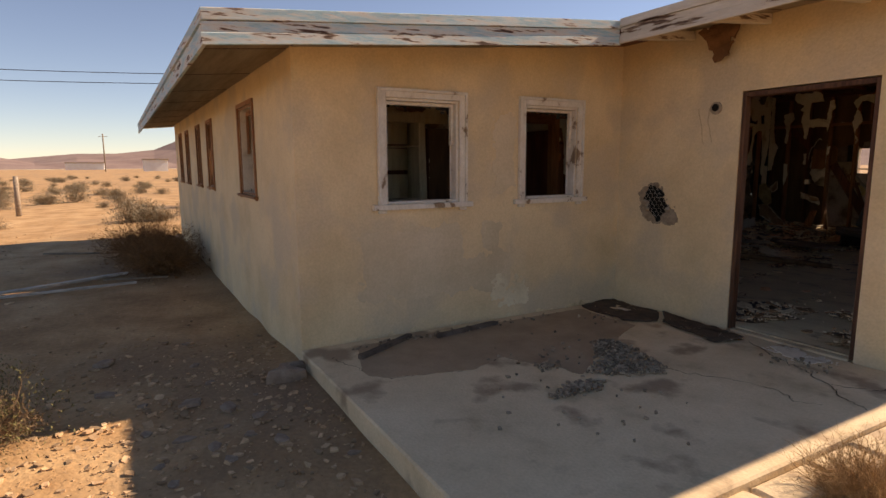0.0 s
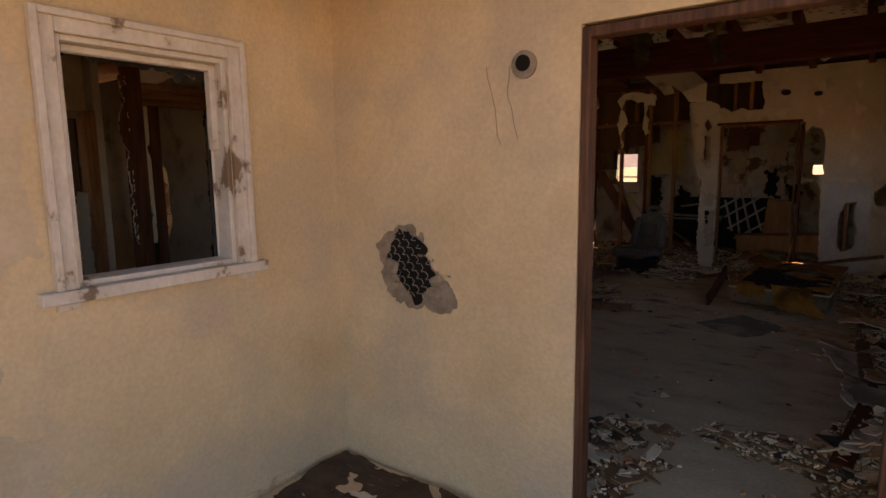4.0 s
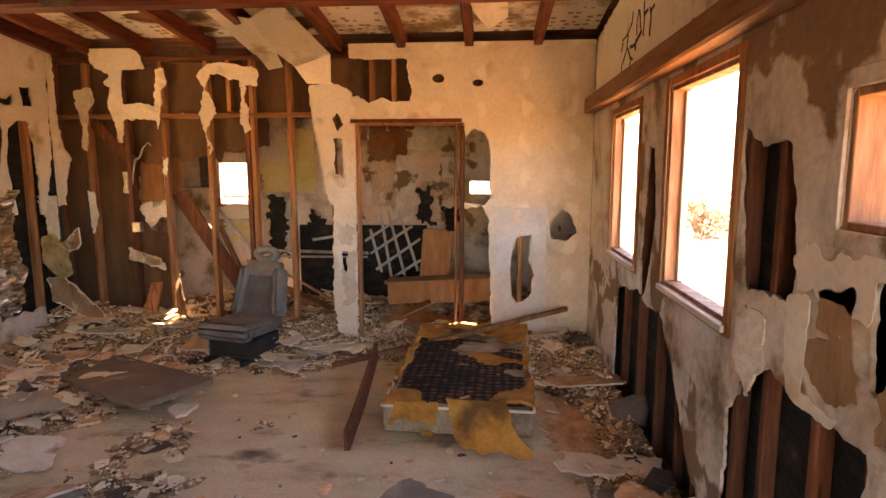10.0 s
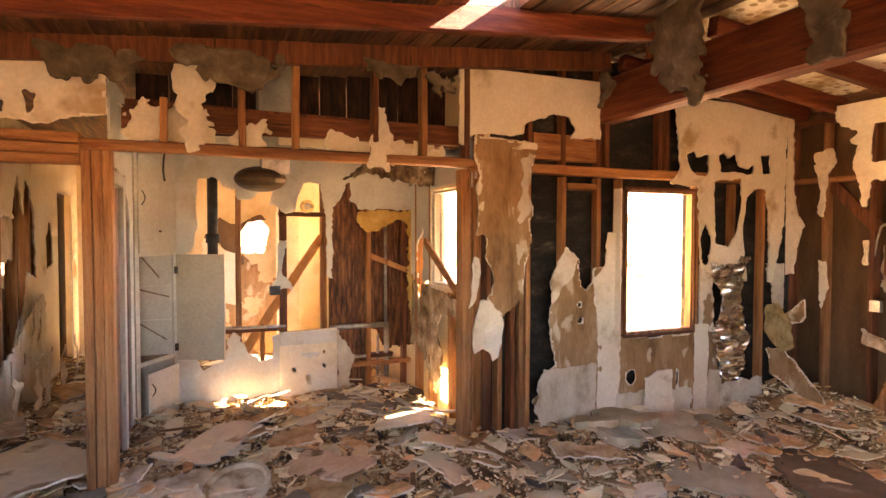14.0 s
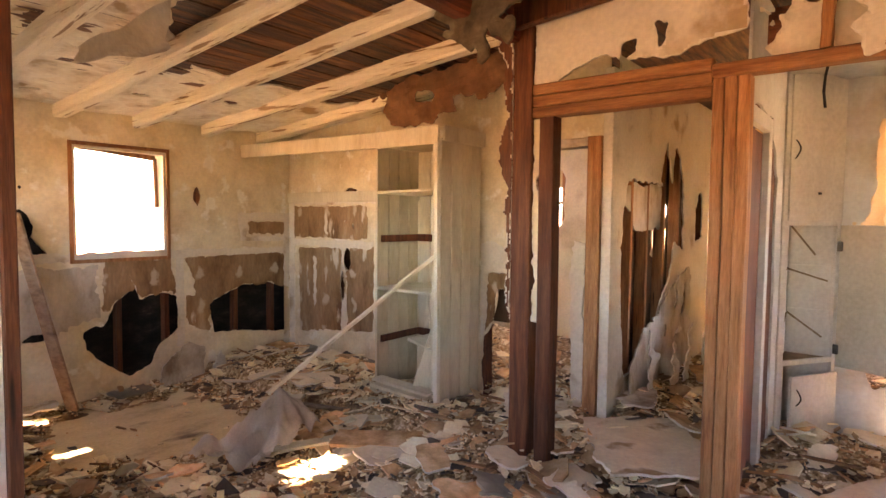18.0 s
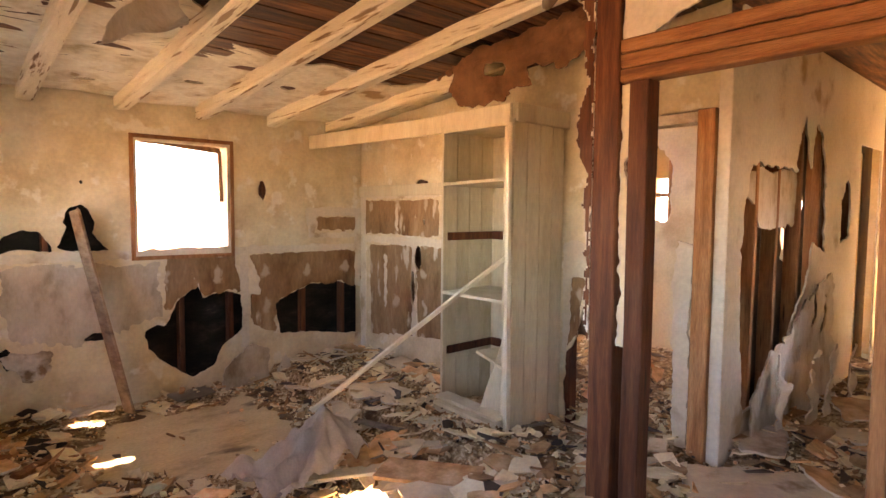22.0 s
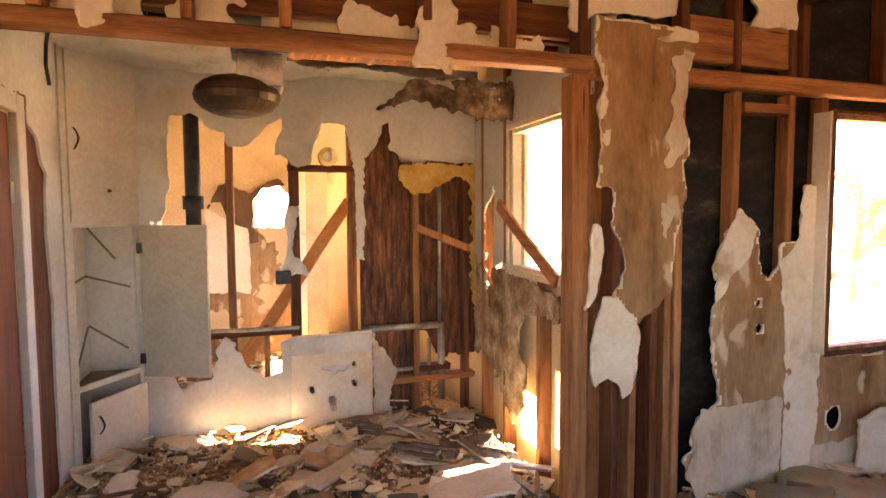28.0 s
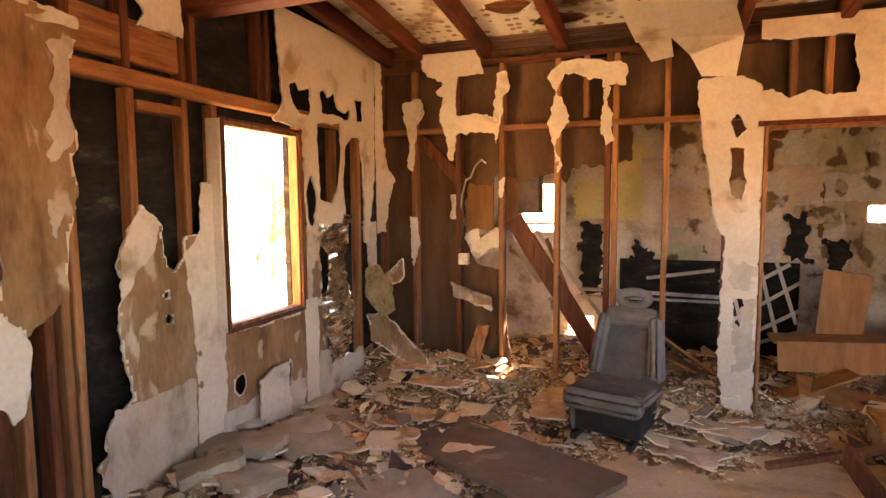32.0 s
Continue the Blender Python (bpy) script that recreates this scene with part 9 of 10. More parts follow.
for k, (dz, h, dx) in enumerate(((0.035, 0.07, 0.0), (-0.035, 0.065, -0.012), (-0.105, 0.07, -0.004))):
    part("fascia_board", timber((-3.11 + dx, 0.97, deck(0.97) + 0.04 + dz), (-3.11 + dx, 4.4, deck(4.4) + 0.04 + dz), 0.025, h, 0.004, seed=k), FASCIA, eaves)
    part("fascia_board", timber((-3.12, 0.98 - dx, deck(1.0) + 0.04 + dz), (-14.0, 0.98 - dx, deck(1.0) + 0.04 + dz), 0.025, h, 0.004, seed=k + 3), FASCIA, eaves)
    part("fascia_board", timber((-3.1, 4.4 - dx, deck(4.42) + 0.05 + dz), (-0.5, 4.4 - dx, deck(4.42) + 0.05 + dz), 0.025, h, 0.004, seed=k + 6), FASCIAW, eaves)
SOFFIT = material("grimy_soffit_boards", [(0.3, (0.42, 0.32, 0.2)), (0.55, (0.58, 0.47, 0.32)), (0.75, (0.66, 0.56, 0.41))], 0.85, 2, 8, 0.2, 40, stretch=(0.6, 5, 1))
bm = bmesh.new()
for k in range(16):
    x0 = -3.14 - 0.67 * k
    vs = [bm.verts.new((x, y, deck(y) - 0.006 - 0.004 * (k % 2))) for x, y in ((x0, 1.0), (x0 - 0.66, 1.0), (x0 - 0.66, 1.655), (x0, 1.655))]
    bm.faces.new(vs)
for k in range(6):
    y0 = 1.67 + 0.46 * k
    bm.faces.new([bm.verts.new((x, y, deck(y) - 0.006 - 0.004 * (k % 2))) for x, y in ((-3.13, y0), (-3.738, y0), (-3.738, y0 + 0.455), (-3.13, y0 + 0.455))])
for k in range(5):
    x0 = -3.12 + 0.52 * k
    bm.faces.new([bm.verts.new((x, y, deck(y) - 0.006 - 0.004 * (k % 2))) for x, y in ((x0, 4.43), (x0 + 0.515, 4.43), (x0 + 0.515, 5.115), (x0, 5.115))])
bmesh.ops.solidify(bm, geom=bm.faces[:], thickness=0.012)
part("soffit", bm, SOFFIT, eaves)
for k, x in enumerate((-2.9, -2.2, -1.5, -0.8)):
    part("rafter_tail", timber((x, 4.42, deck(4.42) - 0.05), (x, 5.1, deck(5.1) - 0.05), 0.05, 0.08, 0.004, seed=k), FASCIAW, eaves)
nest = part("torn_soffit_paper", sheet("y", 5.0, 0.02, (-2.75, -2.35, 2.2, 2.62), [tri((-2.7, 2.6), (-2.4, 2.62), (-2.52, 2.35), (-2.6, 2.25))], seed=500, amp=0.04, lump=0.05, single=True), RUST)
tagged(nest, "torn purple-brown paper hanging from the soffit", "building paper")

# stucco wounds beside the door
wound = thing("stucco_hole", "hole smashed through the stucco with wire mesh", "wall damage", (-3.05, 5.12, 1.02))
CEMENT = material("grey_cement", [(0.3, (0.2, 0.16, 0.115)), (0.6, (0.34, 0.28, 0.21))], 0.95, 14, 8, 0.8, 60)
# near-black that paints the shade inside holes and cracks
VOID = material("hole_shade_black", [(0.3, (0.006, 0.005, 0.004)), (0.6, (0.014, 0.012, 0.01))], 0.95, 5, 4, 0.2, 30)
part("broken_render", sheet("y", 5.112, 0.006, (-3.6, -2.85, 0.7, 1.4), [ell(-3.3, 1.08, 0.16, 0.17), ell(-3.23, 0.99, 0.14, 0.14), ell(-3.07, 0.94, 0.1, 0.095)], seed=501, amp=0.03, size=0.1, step=0.012), CEMENT, wound, "ring of broken grey render")
hollow = (ell(-3.27, 1.11, 0.1, 0.115), ell(-3.2, 1.02, 0.1, 0.105))
# flat black sheet on the solid wall, painting the hole's inner shade
part("cavity", sheet("y", 5.108, 0.003, (-3.45, -2.95, 0.8, 1.3), list(hollow), seed=502, amp=0.025, size=0.1, step=0.012), VOID, wound)
for cx, cz, sx, sz, turn in ((-3.345, 1.055, 0.075, 0.07, 12), (-3.075, 1.01, 0.07, 0.05, -25), (-3.32, 1.0, 0.05, 0.04, 30)):
    lump = box(-sx / 2, sx / 2, -0.02, 0.01, -sz / 2, sz / 2, 0.012)
    for v in lump.verts:
        v.co += 0.008 * noise.noise_vector(v.co * 30 + Vector((cx * 9, 0, cz * 9)))
    lump.transform(pose(cx, 5.1, cz, 0, turn, 0))
    part("render_lump", lump, CEMENT, wound, "loose lump of grey render")
wires = bmesh.new()
for row in range(-5, 6):
    for col in range(-5, 6):
        c = Vector((-3.235 + 0.056 * (col + 0.5 * (row % 2)), 5.1, 1.065 + 0.036 * row))
        n3 = (Vector((-0.014, 0, 0.018)), Vector((0.014, 0, 0.018)), Vector((0.028, 0, 0.0)), Vector((0.014, 0, -0.018)))
        for a, b in zip(n3, n3[1:]):
            p, q = c + a, c + b
            mid = (p + q) / 2
            if max(float(f(np.array(mid.x), np.array(mid.z))) for f in hollow) > 0:
                m, ln = frame_along(p, q)
                add_box(wires, -0.0014, 0.0014, 0, ln, -0.0014, 0.0014, m)
part("wire_mesh", wires, STEEL, wound, "hexagonal chicken wire")
knob = thing("porch_light_base", "round porch light hole with a metal ring", "lamp base", (-2.62, 5.11, 1.95))
part("ring", tube((-2.63, 5.12, 1.93), (-2.63, 5.105, 1.93), 0.055, 14), CEMENT, knob)
part("socket", tube((-2.63, 5.105, 1.935), (-2.63, 5.098, 1.935), 0.032, 12), VOID, knob)

# patio: cracks, mat, sticks, curb
kerb = thing("patio_kerb", "broken concrete kerb along the patio edge", "kerb", (-0.7, 3.4, -0.1), kind="structure")
krng = random.Random(8)
y = 1.66
while y < 5.1:
    ln = krng.uniform(0.35, 0.8)
    b = box(-0.775, -0.56 + krng.uniform(-0.04, 0.02), y, min(y + ln, 5.1), -0.34, -0.05 + krng.uniform(-0.03, 0.01), 0.02)
    for v in b.verts:
        v.co += Vector((krng.uniform(-1, 1), krng.uniform(-1, 1), krng.uniform(-1, 1))) * 0.008
    part("kerb_block", b, PATIO, kerb)
    y += ln + 0.01
crack = thing("patio_cracks", "dark cracks across the patio slab", "crack", (-2.2, 3.6, -0.02), kind="structure")
CRACKM = VOID


def crack_line(pts, w, seed):
    rng = random.Random(seed)
    bm = bmesh.new()
    full = []
    for (ax, ay), (bx, by) in zip(pts, pts[1:]):
        for k in range(10):
            t = k / 10
            full.append(Vector((ax + (bx - ax) * t + rng.gauss(0, 0.012), ay + (by - ay) * t + rng.gauss(0, 0.012), -0.0175)))
    rows = []
    for i, p in enumerate(full):
        d = (full[min(i + 1, len(full) - 1)] - full[max(i - 1, 0)]).normalized()
        n = Vector((-d.y, d.x, 0)) * w * rng.uniform(0.3, 1.2)
        rows.append((bm.verts.new(p - n), bm.verts.new(p + n)))
    for a, b in zip(rows, rows[1:]):
        bm.faces.new((a[0], a[1], b[1], b[0]))
    bmesh.ops.solidify(bm, geom=bm.faces[:], thickness=0.004)
    part("crack", bm, CRACKM, crack)


crack_line([(-3.45, 1.8), (-3.04, 1.90), (-2.82, 2.02), (-2.75, 2.27), (-2.67, 2.61), (-2.79, 2.95), (-2.62, 3.02), (-2.45, 3.16), (-2.39, 3.30)], 0.003, 1)
crack_line([(-2.05, 3.75), (-1.97, 3.83), (-1.82, 3.88), (-1.52, 4.07), (-1.33, 4.12), (-1.19, 4.02), (-1.06, 4.13)], 0.0035, 2)
crack_line([(-2.06, 4.92), (-1.69, 4.74), (-1.45, 4.64), (-1.22, 4.51), (-1.09, 4.36), (-0.85, 4.25)], 0.005, 3)
crack_line([(-1.22, 4.51), (-1.00, 4.66), (-0.94, 4.93)], 0.004, 4)
HAIR = material("hairline_stain", [(0.3, (0.30, 0.22, 0.13)), (0.6, (0.42, 0.32, 0.2))], 0.95, 9, 6, 0.1, 60)
hrng = random.Random(8)
for w, line in ((0.004, ((-2.81, 1.94), (-2.79, 1.85), (-2.76, 1.69), (-2.74, 1.62))), (0.004, ((-2.70, 1.93), (-2.71, 1.84), (-2.69, 1.77), (-2.66, 1.64)))):
    for (x0, z0), (x1, z1) in zip(line, line[1:]):
        xm, zm = (x0 + x1) / 2 + hrng.uniform(-0.008, 0.008), (z0 + z1) / 2
        for a, b in (((x0, z0), (xm, zm)), ((xm, zm), (x1, z1))):
            part("crack", timber((a[0], 5.1195, a[1]), (b[0], 5.1195, b[1]), 0.003, w, 0.0002), HAIR, wall_d, "hairline crack in the stucco")
PATCHC = material("smooth_grey_patch", [(0.3, (0.29, 0.205, 0.13)), (0.6, (0.39, 0.285, 0.185))], 0.85, 3, 7, 0.1, 50)
patch = part("concrete_patch", sheet("z", -0.017, -0.004, (-3.6, -1.2, 1.9, 5.0), [tri((-3.1, 1.90), (-3.66, 2.1), (-3.66, 4.5), (-2.9, 4.5), (-2.6, 3.9), (-2.2, 3.2), (-2.45, 3.16), (-2.62, 3.02), (-2.79, 2.95), (-2.67, 2.61), (-2.75, 2.27), (-2.82, 2.02), (-2.94, 1.90))], seed=510, amp=0.02, size=0.3, step=0.03, single=True), PATCHC)
tagged(patch, "smooth grey cement patch on the patio", "patch", kind="structure")
MATM = material("dark_rotten_mat", [(0.3, (0.05, 0.032, 0.022)), (0.6, (0.11, 0.075, 0.05))], 0.95, 8, 8, 0.6, 60)
for i, pts in enumerate((((-3.64, 4.54), (-3.72, 5.08), (-3.12, 5.07), (-2.86, 4.78), (-3.03, 4.52)), ((-3.04, 5.07), (-2.46, 5.04), (-2.08, 4.92), (-2.19, 4.67), (-2.79, 4.76)))):
    us, vs2 = [p[0] for p in pts], [p[1] for p in pts]
    ob = part("floor_mat", sheet("z", -0.008 + 0.006 * i, 0.012, (min(us) - 0.03, max(us) + 0.03, min(vs2) - 0.03, max(vs2) + 0.03), [tri(*pts)], seed=512 + i, amp=0.012, lump=0.02, single=True), MATM)
    tagged(ob, "rotten dark board lying on the patio by the wall", "mat", "patio mats")
for x, y, w in ((-2.25, 4.85, 0.1), (-3.3, 4.8, 0.06)):
    ob = part("plaster_crust", sheet("z", -0.002, 0.006, (x - 0.3, x + 0.3, y - 0.2, y + 0.2), [ell(x, y, w, w * 0.6)], seed=int(-x * 100), amp=0.03, size=0.06, step=0.015, single=True), PAINT)
    tagged(ob, "flake of white plaster on the dark board", "plaster scrap")
crust = part("plaster_crust", sheet("z", -0.019, 0.004, (-2.2, -1.3, 4.75, 5.11), [ell(-1.66, 4.93, 0.26, 0.12)], [ell(-1.7, 5.0, 0.05, 0.03)], seed=518, amp=0.08, size=0.09, step=0.015, single=True), PAINT)
tagged(crust, "flaking white plaster crust at the doorway", "plaster scrap")
FADED = material("greyed_render", [(0.3, (0.54, 0.435, 0.28)), (0.5, (0.62, 0.51, 0.345)), (0.7, (0.69, 0.575, 0.405))], 0.92, 1.6, 9, 0.3, 55)
part("faded_render", sheet("x", -3.737, -0.003, (2.0, 4.1, 0.0, 1.95), [rect(2.2, 3.18, 0.3, 0.9), rect(2.5, 3.7, 0.28, 0.6), rect(3.36, 3.6, 0.6, 0.9), rect(3.5, 3.74, 1.22, 1.9)], seed=521, amp=0.05, size=0.18, step=0.02), FADED, wall_a, "greyed patch on the front render")
part("primer_patch", sheet("x", -3.736, -0.004, (3.3, 4.1, 0.0, 0.5), [rect(3.5, 3.66, 0.16, 0.4), rect(3.74, 3.92, 0.06, 0.34), rect(3.6, 3.8, 0.1, 0.24)], seed=522, amp=0.05, size=0.1, step=0.015), CREAM, wall_a, "pale primer patch near the wall foot")
part("broken_base", sheet("x", -3.734, -0.004, (1.7, 5.08, -0.1, 0.16), [rect(1.6, 5.2, -0.2, -0.012)], seed=519, amp=0.04, size=0.1, step=0.015), CONCRETE, wall_a, "crumbling render along the foot of the wall")
plank("weathered stick on the patio", (-3.28, 1.97, 0.0), (-3.6, 2.55, 0.0), 0.05, 0.035, SHARD_D, 101, "stick")
plank("weathered stick on the patio", (-3.46, 2.75, 0.0), (-3.56, 3.42, 0.0), 0.05, 0.035, SHARD_D, 102, "stick")
gravel, grng = Pieces(), random.Random(12)
heaps = ((tri((-2.72, 3.81), (-2.65, 3.98), (-2.15, 3.91), (-1.89, 3.73), (-2.00, 3.46), (-2.19, 3.28), (-2.34, 3.51), (-2.54, 3.66)), 620), (tri((-1.98, 2.71), (-2.07, 2.96), (-2.09, 3.16), (-2.02, 3.25), (-1.91, 3.11), (-1.94, 2.96), (-1.94, 2.80)), 140), (tri((-2.54, 3.05), (-2.50, 3.17), (-2.36, 3.13), (-2.37, 3.00)), 25))
for field, n in heaps:
    made = 0
    while made < n:
        x, y = grng.uniform(-2.75, -1.85), grng.uniform(2.65, 4.0)
        if float(field(np.array(x), np.array(y))) < 0.015 * grng.gauss(0, 1):
            continue
        made += 1
        gravel.shard(Vector((x, y, -0.012 + 0.01 * grng.random())), grng.uniform(0.009, 0.022), 0.8, 0.012, grng, 0.35)
for cx, cy, sx, sy, n in ((-2.6, 3.3, 0.5, 0.4, 40), (-1.9, 3.0, 0.6, 0.6, 30), (-3.55, 3.0, 0.06, 0.9, 110), (-3.3, 4.4, 0.2, 0.15, 14), (-1.5, 4.75, 0.25, 0.12, 30)):
    for _ in range(n):
        x, y = grng.gauss(cx, sx / 1.6), grng.gauss(cy, sy / 1.6)
        if -3.7 < x < -0.85 and 1.7 < y < 5.05:
            gravel.shard(Vector((x, y, -0.012 + 0.006 * grng.random())), grng.uniform(0.006, 0.022), 0.8, 0.012, grng, 0.3)
gravel.finish("patio_gravel", island_vary(material("grey_gravel", [(0.3, (0.18, 0.135, 0.09)), (0.6, (0.32, 0.25, 0.175))], 0.95, 9, 6, 0.2, 60), 0.5), "grey gravel spilled on the patio", "gravel")


def terrain(x, y):
    i = min(max(int(np.searchsorted(xs, x)) - 1, 0), len(xs) - 2)
    j = min(max(int(np.searchsorted(ys, y)) - 1, 0), len(ys) - 2)
    tx, ty = (x - xs[i]) / (xs[i + 1] - xs[i]), (y - ys[j]) / (ys[j + 1] - ys[j])
    return (gz[i, j] * (1 - tx) + gz[i + 1, j] * tx) * (1 - ty) + (gz[i, j + 1] * (1 - tx) + gz[i + 1, j + 1] * tx) * ty


stones = Pieces()
for _ in range(4500):
    r = grng.random()
    if r < 0.5:
        x, y = grng.gauss(-3.2, 1.0), grng.uniform(-0.6, 1.6)
    elif r < 0.62:
        x, y = grng.uniform(-0.5, 0.8), grng.uniform(1.5, 5.2)
    else:
        x, y = grng.uniform(-16, 0.5), grng.uniform(-4, 1.55)
    if (-3.75 < x < -0.5 and y > 1.6) or (x < -3.7 and y > 1.62):
        continue
    s = 0.005 + 0.034 * grng.random() ** 4
    stones.shard(Vector((x, y, float(terrain(x, y)) + 0.004)), s, grng.uniform(0.5, 1), s * 0.5, grng, 0.2)
stones.finish("ground_gravel", island_vary(material("desert_stones", [(0.3, (0.30, 0.185, 0.10)), (0.6, (0.50, 0.34, 0.2))], 0.95, 9, 6, 0.2, 60), 0.45), "loose stones and grit on the dirt", "gravel")
rrng = random.Random(21)
STONE = material("flat_desert_stone", [(0.3, (0.2, 0.14, 0.1)), (0.6, (0.33, 0.25, 0.18))], 0.95, 7, 7, 0.3, 50)
for i, (x, y, s) in enumerate(((-3.46, 1.43, 0.16), (-3.62, 1.56, 0.13), (-2.2, 1.5, 0.05), (-3.9, 0.25, 0.09), (-4.65, 0.26, 0.11), (-2.57, 1.2, 0.07), (-2.7, 0.84, 0.06), (-3.2, 1.0, 0.08), (-3.0, 1.15, 0.06), (-2.9, 0.7, 0.07), (-2.5, 0.9, 0.05), (-3.4, 0.8, 0.09), (-3.1, 0.5, 0.05), (-2.75, 1.05, 0.05), (-3.3, 1.2, 0.04), (-2.4, 0.6, 0.045), (-3.7, 0.95, 0.05), (-4.2, 0.9, 0.06), (-2.95, 0.95, 0.04), (-3.55, 0.5, 0.05), (-4.9, 0.9, 0.05), (-2.65, 0.55, 0.04))):
    bm = bmesh.new()
    n = rrng.choice((5, 6, 7))
    outline = [(math.cos(6.283 * (k + rrng.uniform(-0.3, 0.3)) / n) * s * rrng.uniform(0.6, 1.1), math.sin(6.283 * (k + rrng.uniform(-0.3, 0.3)) / n) * s * 0.75 * rrng.uniform(0.6, 1.1)) for k in range(n)]
    hgt = s * (0.8 if i < 2 else 0.28)
    lo = [bm.verts.new((u * 1.05, v * 1.05, -hgt * 0.5)) for u, v in outline]
    mid = [bm.verts.new((u, v, hgt * rrng.uniform(0.15, 0.4))) for u, v in outline]
    hi = [bm.verts.new((u * 0.72, v * 0.72, hgt * rrng.uniform(0.4, 0.6))) for u, v in outline]
    bm.faces.new(hi)
    bm.faces.new(lo)
    for p, q in ((lo, mid), (mid, hi)):
        for k in range(n):
            bm.faces.new((p[k], p[(k + 1) % n], q[(k + 1) % n], q[k]))
    ob = part("broken_concrete" if i < 2 else "flat_stone", bm, STONE)
    ob.matrix_basis = pose(x, y, float(terrain(x, y)) + s * 0.14, 0, 0, rrng.uniform(0, 360))
    tagged(ob, "broken lump of dirty concrete by the house corner" if i < 2 else "flat grey stone lying on the dirt", "stone", "loose stones")


def shrub_mesh(seed, r, h, n, thin, upright_bias=0.3):
    """Many thin branching twigs from one base."""
    rng = random.Random(seed)
    V, F = [], []

    def twig(p, d, ln, w, depth):
        segs = 3
        for _ in range(segs):
            q = p + d * ln / segs
            side = d.cross(Vector((rng.gauss(0, 1), rng.gauss(0, 1), rng.gauss(0, 1)))).normalized() * w
            up = d.cross(side).normalized() * w
            k = len(V)
            V.extend([tuple(p + side), tuple(p - side * 0.5 + up), tuple(p - side * 0.5 - up), tuple(q + side * 0.7), tuple(q - side * 0.35 + up * 0.7), tuple(q - side * 0.35 - up * 0.7)])
            F.extend([(k, k + 1, k + 4, k + 3), (k + 1, k + 2, k + 5, k + 4), (k + 2, k, k + 3, k + 5)])
            p = q
            d = (d + Vector((rng.gauss(0, 0.28), rng.gauss(0, 0.28), rng.gauss(0, 0.22)))).normalized()
            if depth > 0:
                for _ in range(2):
                    twig(p, (d + Vector((rng.gauss(0, 0.6), rng.gauss(0, 0.6), rng.gauss(0.1, 0.5)))).normalized(), ln * 0.5, w * 0.6, depth - 1)

    for _ in range(n):
        a, e = rng.uniform(0, 6.283), rng.uniform(0.05, 1.35)
        d = Vector((math.cos(a) * math.cos(e), math.sin(a) * math.cos(e), math.sin(e) * h / r + upright_bias)).normalized()
        twig(Vector((rng.gauss(0, 0.06 * r), rng.gauss(0, 0.06 * r), 0.0)), d, rng.uniform(0.45, 0.75) * math.hypot(r * math.cos(e), h * math.sin(e)), thin, 2)
    me = bpy.data.meshes.new("twigs")
    me.from_pydata(V, [], F)
    return me


def leaf_mesh(seed, r, h, n, size):
    rng = random.Random(seed)
    V, F = [], []
    while len(F) < n:
        p = Vector((rng.gauss(0, 0.45), rng.gauss(0, 0.45), abs(rng.gauss(0.45, 0.35))))
        if p.length > 1.15 or noise.noise(p * 3 + Vector((seed, 0, 0))) < -0.15:
            continue
        c = Vector((p.x * r, p.y * r, p.z * h))
        u = Vector((rng.gauss(0, 1), rng.gauss(0, 1), rng.gauss(0, 1))).normalized() * size * rng.uniform(0.6, 1.3)
        w = u.cross(Vector((rng.gauss(0, 1), rng.gauss(0, 1), rng.gauss(0, 1)))).normalized() * size * 0.4
        k = len(V)
        V.extend([tuple(c - u), tuple(c + w), tuple(c + u), tuple(c - w)])
        F.append((k, k + 1, k + 2, k + 3))
    me = bpy.data.meshes.new("leaves")
    me.from_pydata(V, [], F)
    return me


TWIG = island_vary(material("dry_twigs", [(0.3, (0.26, 0.15, 0.065)), (0.6, (0.45, 0.29, 0.14))], 0.9, 9, 5, 0.0, 60), 0.35)
TWIGD = island_vary(material("dark_twigs", [(0.3, (0.13, 0.08, 0.045)), (0.6, (0.24, 0.16, 0.09))], 0.9, 9, 5, 0.0, 60), 0.4)
SAGE = island_vary(material("sage_leaves", [(0.3, (0.09, 0.075, 0.03)), (0.6, (0.17, 0.15, 0.06))], 0.9, 9, 5, 0.0, 60), 0.4)
GREYSAGE = island_vary(material("grey_sage_leaves", [(0.3, (0.16, 0.135, 0.09)), (0.6, (0.28, 0.24, 0.165))], 0.9, 9, 5, 0.0, 60), 0.4)


def shrub(name, label, x, y, r, h, seed, twigs, thin, leaves=0, tmat=TWIG, lmat=SAGE, lsize=0.012, group=""):
    root = thing(name, label, "shrub", (0, 0, 0), group)
    part("stem_tangle", shrub_mesh(seed, r, h, twigs, thin), tmat, root)
    if leaves:
        part("foliage", leaf_mesh(seed + 1, r, h, leaves, lsize), lmat, root)
    root.matrix_basis = pose(x, y, float(terrain(x, y)) - 0.01)
    return root


shrub("tumbleweed", "dry golden tumbleweed against the patio kerb", -0.45, 3.28, 0.32, 0.42, 600, 260, 0.0016, tmat=TWIG)
shrub("creosote_bush", "olive creosote bush with fine leaves", -3.35, -0.32, 0.42, 0.5, 610, 40, 0.003, 2600, TWIGD, SAGE, 0.011)
BRUSH = island_vary(material("brown_brush", [(0.3, (0.13, 0.062, 0.025)), (0.6, (0.26, 0.14, 0.06))], 0.9, 9, 5, 0.0, 60), 0.4)
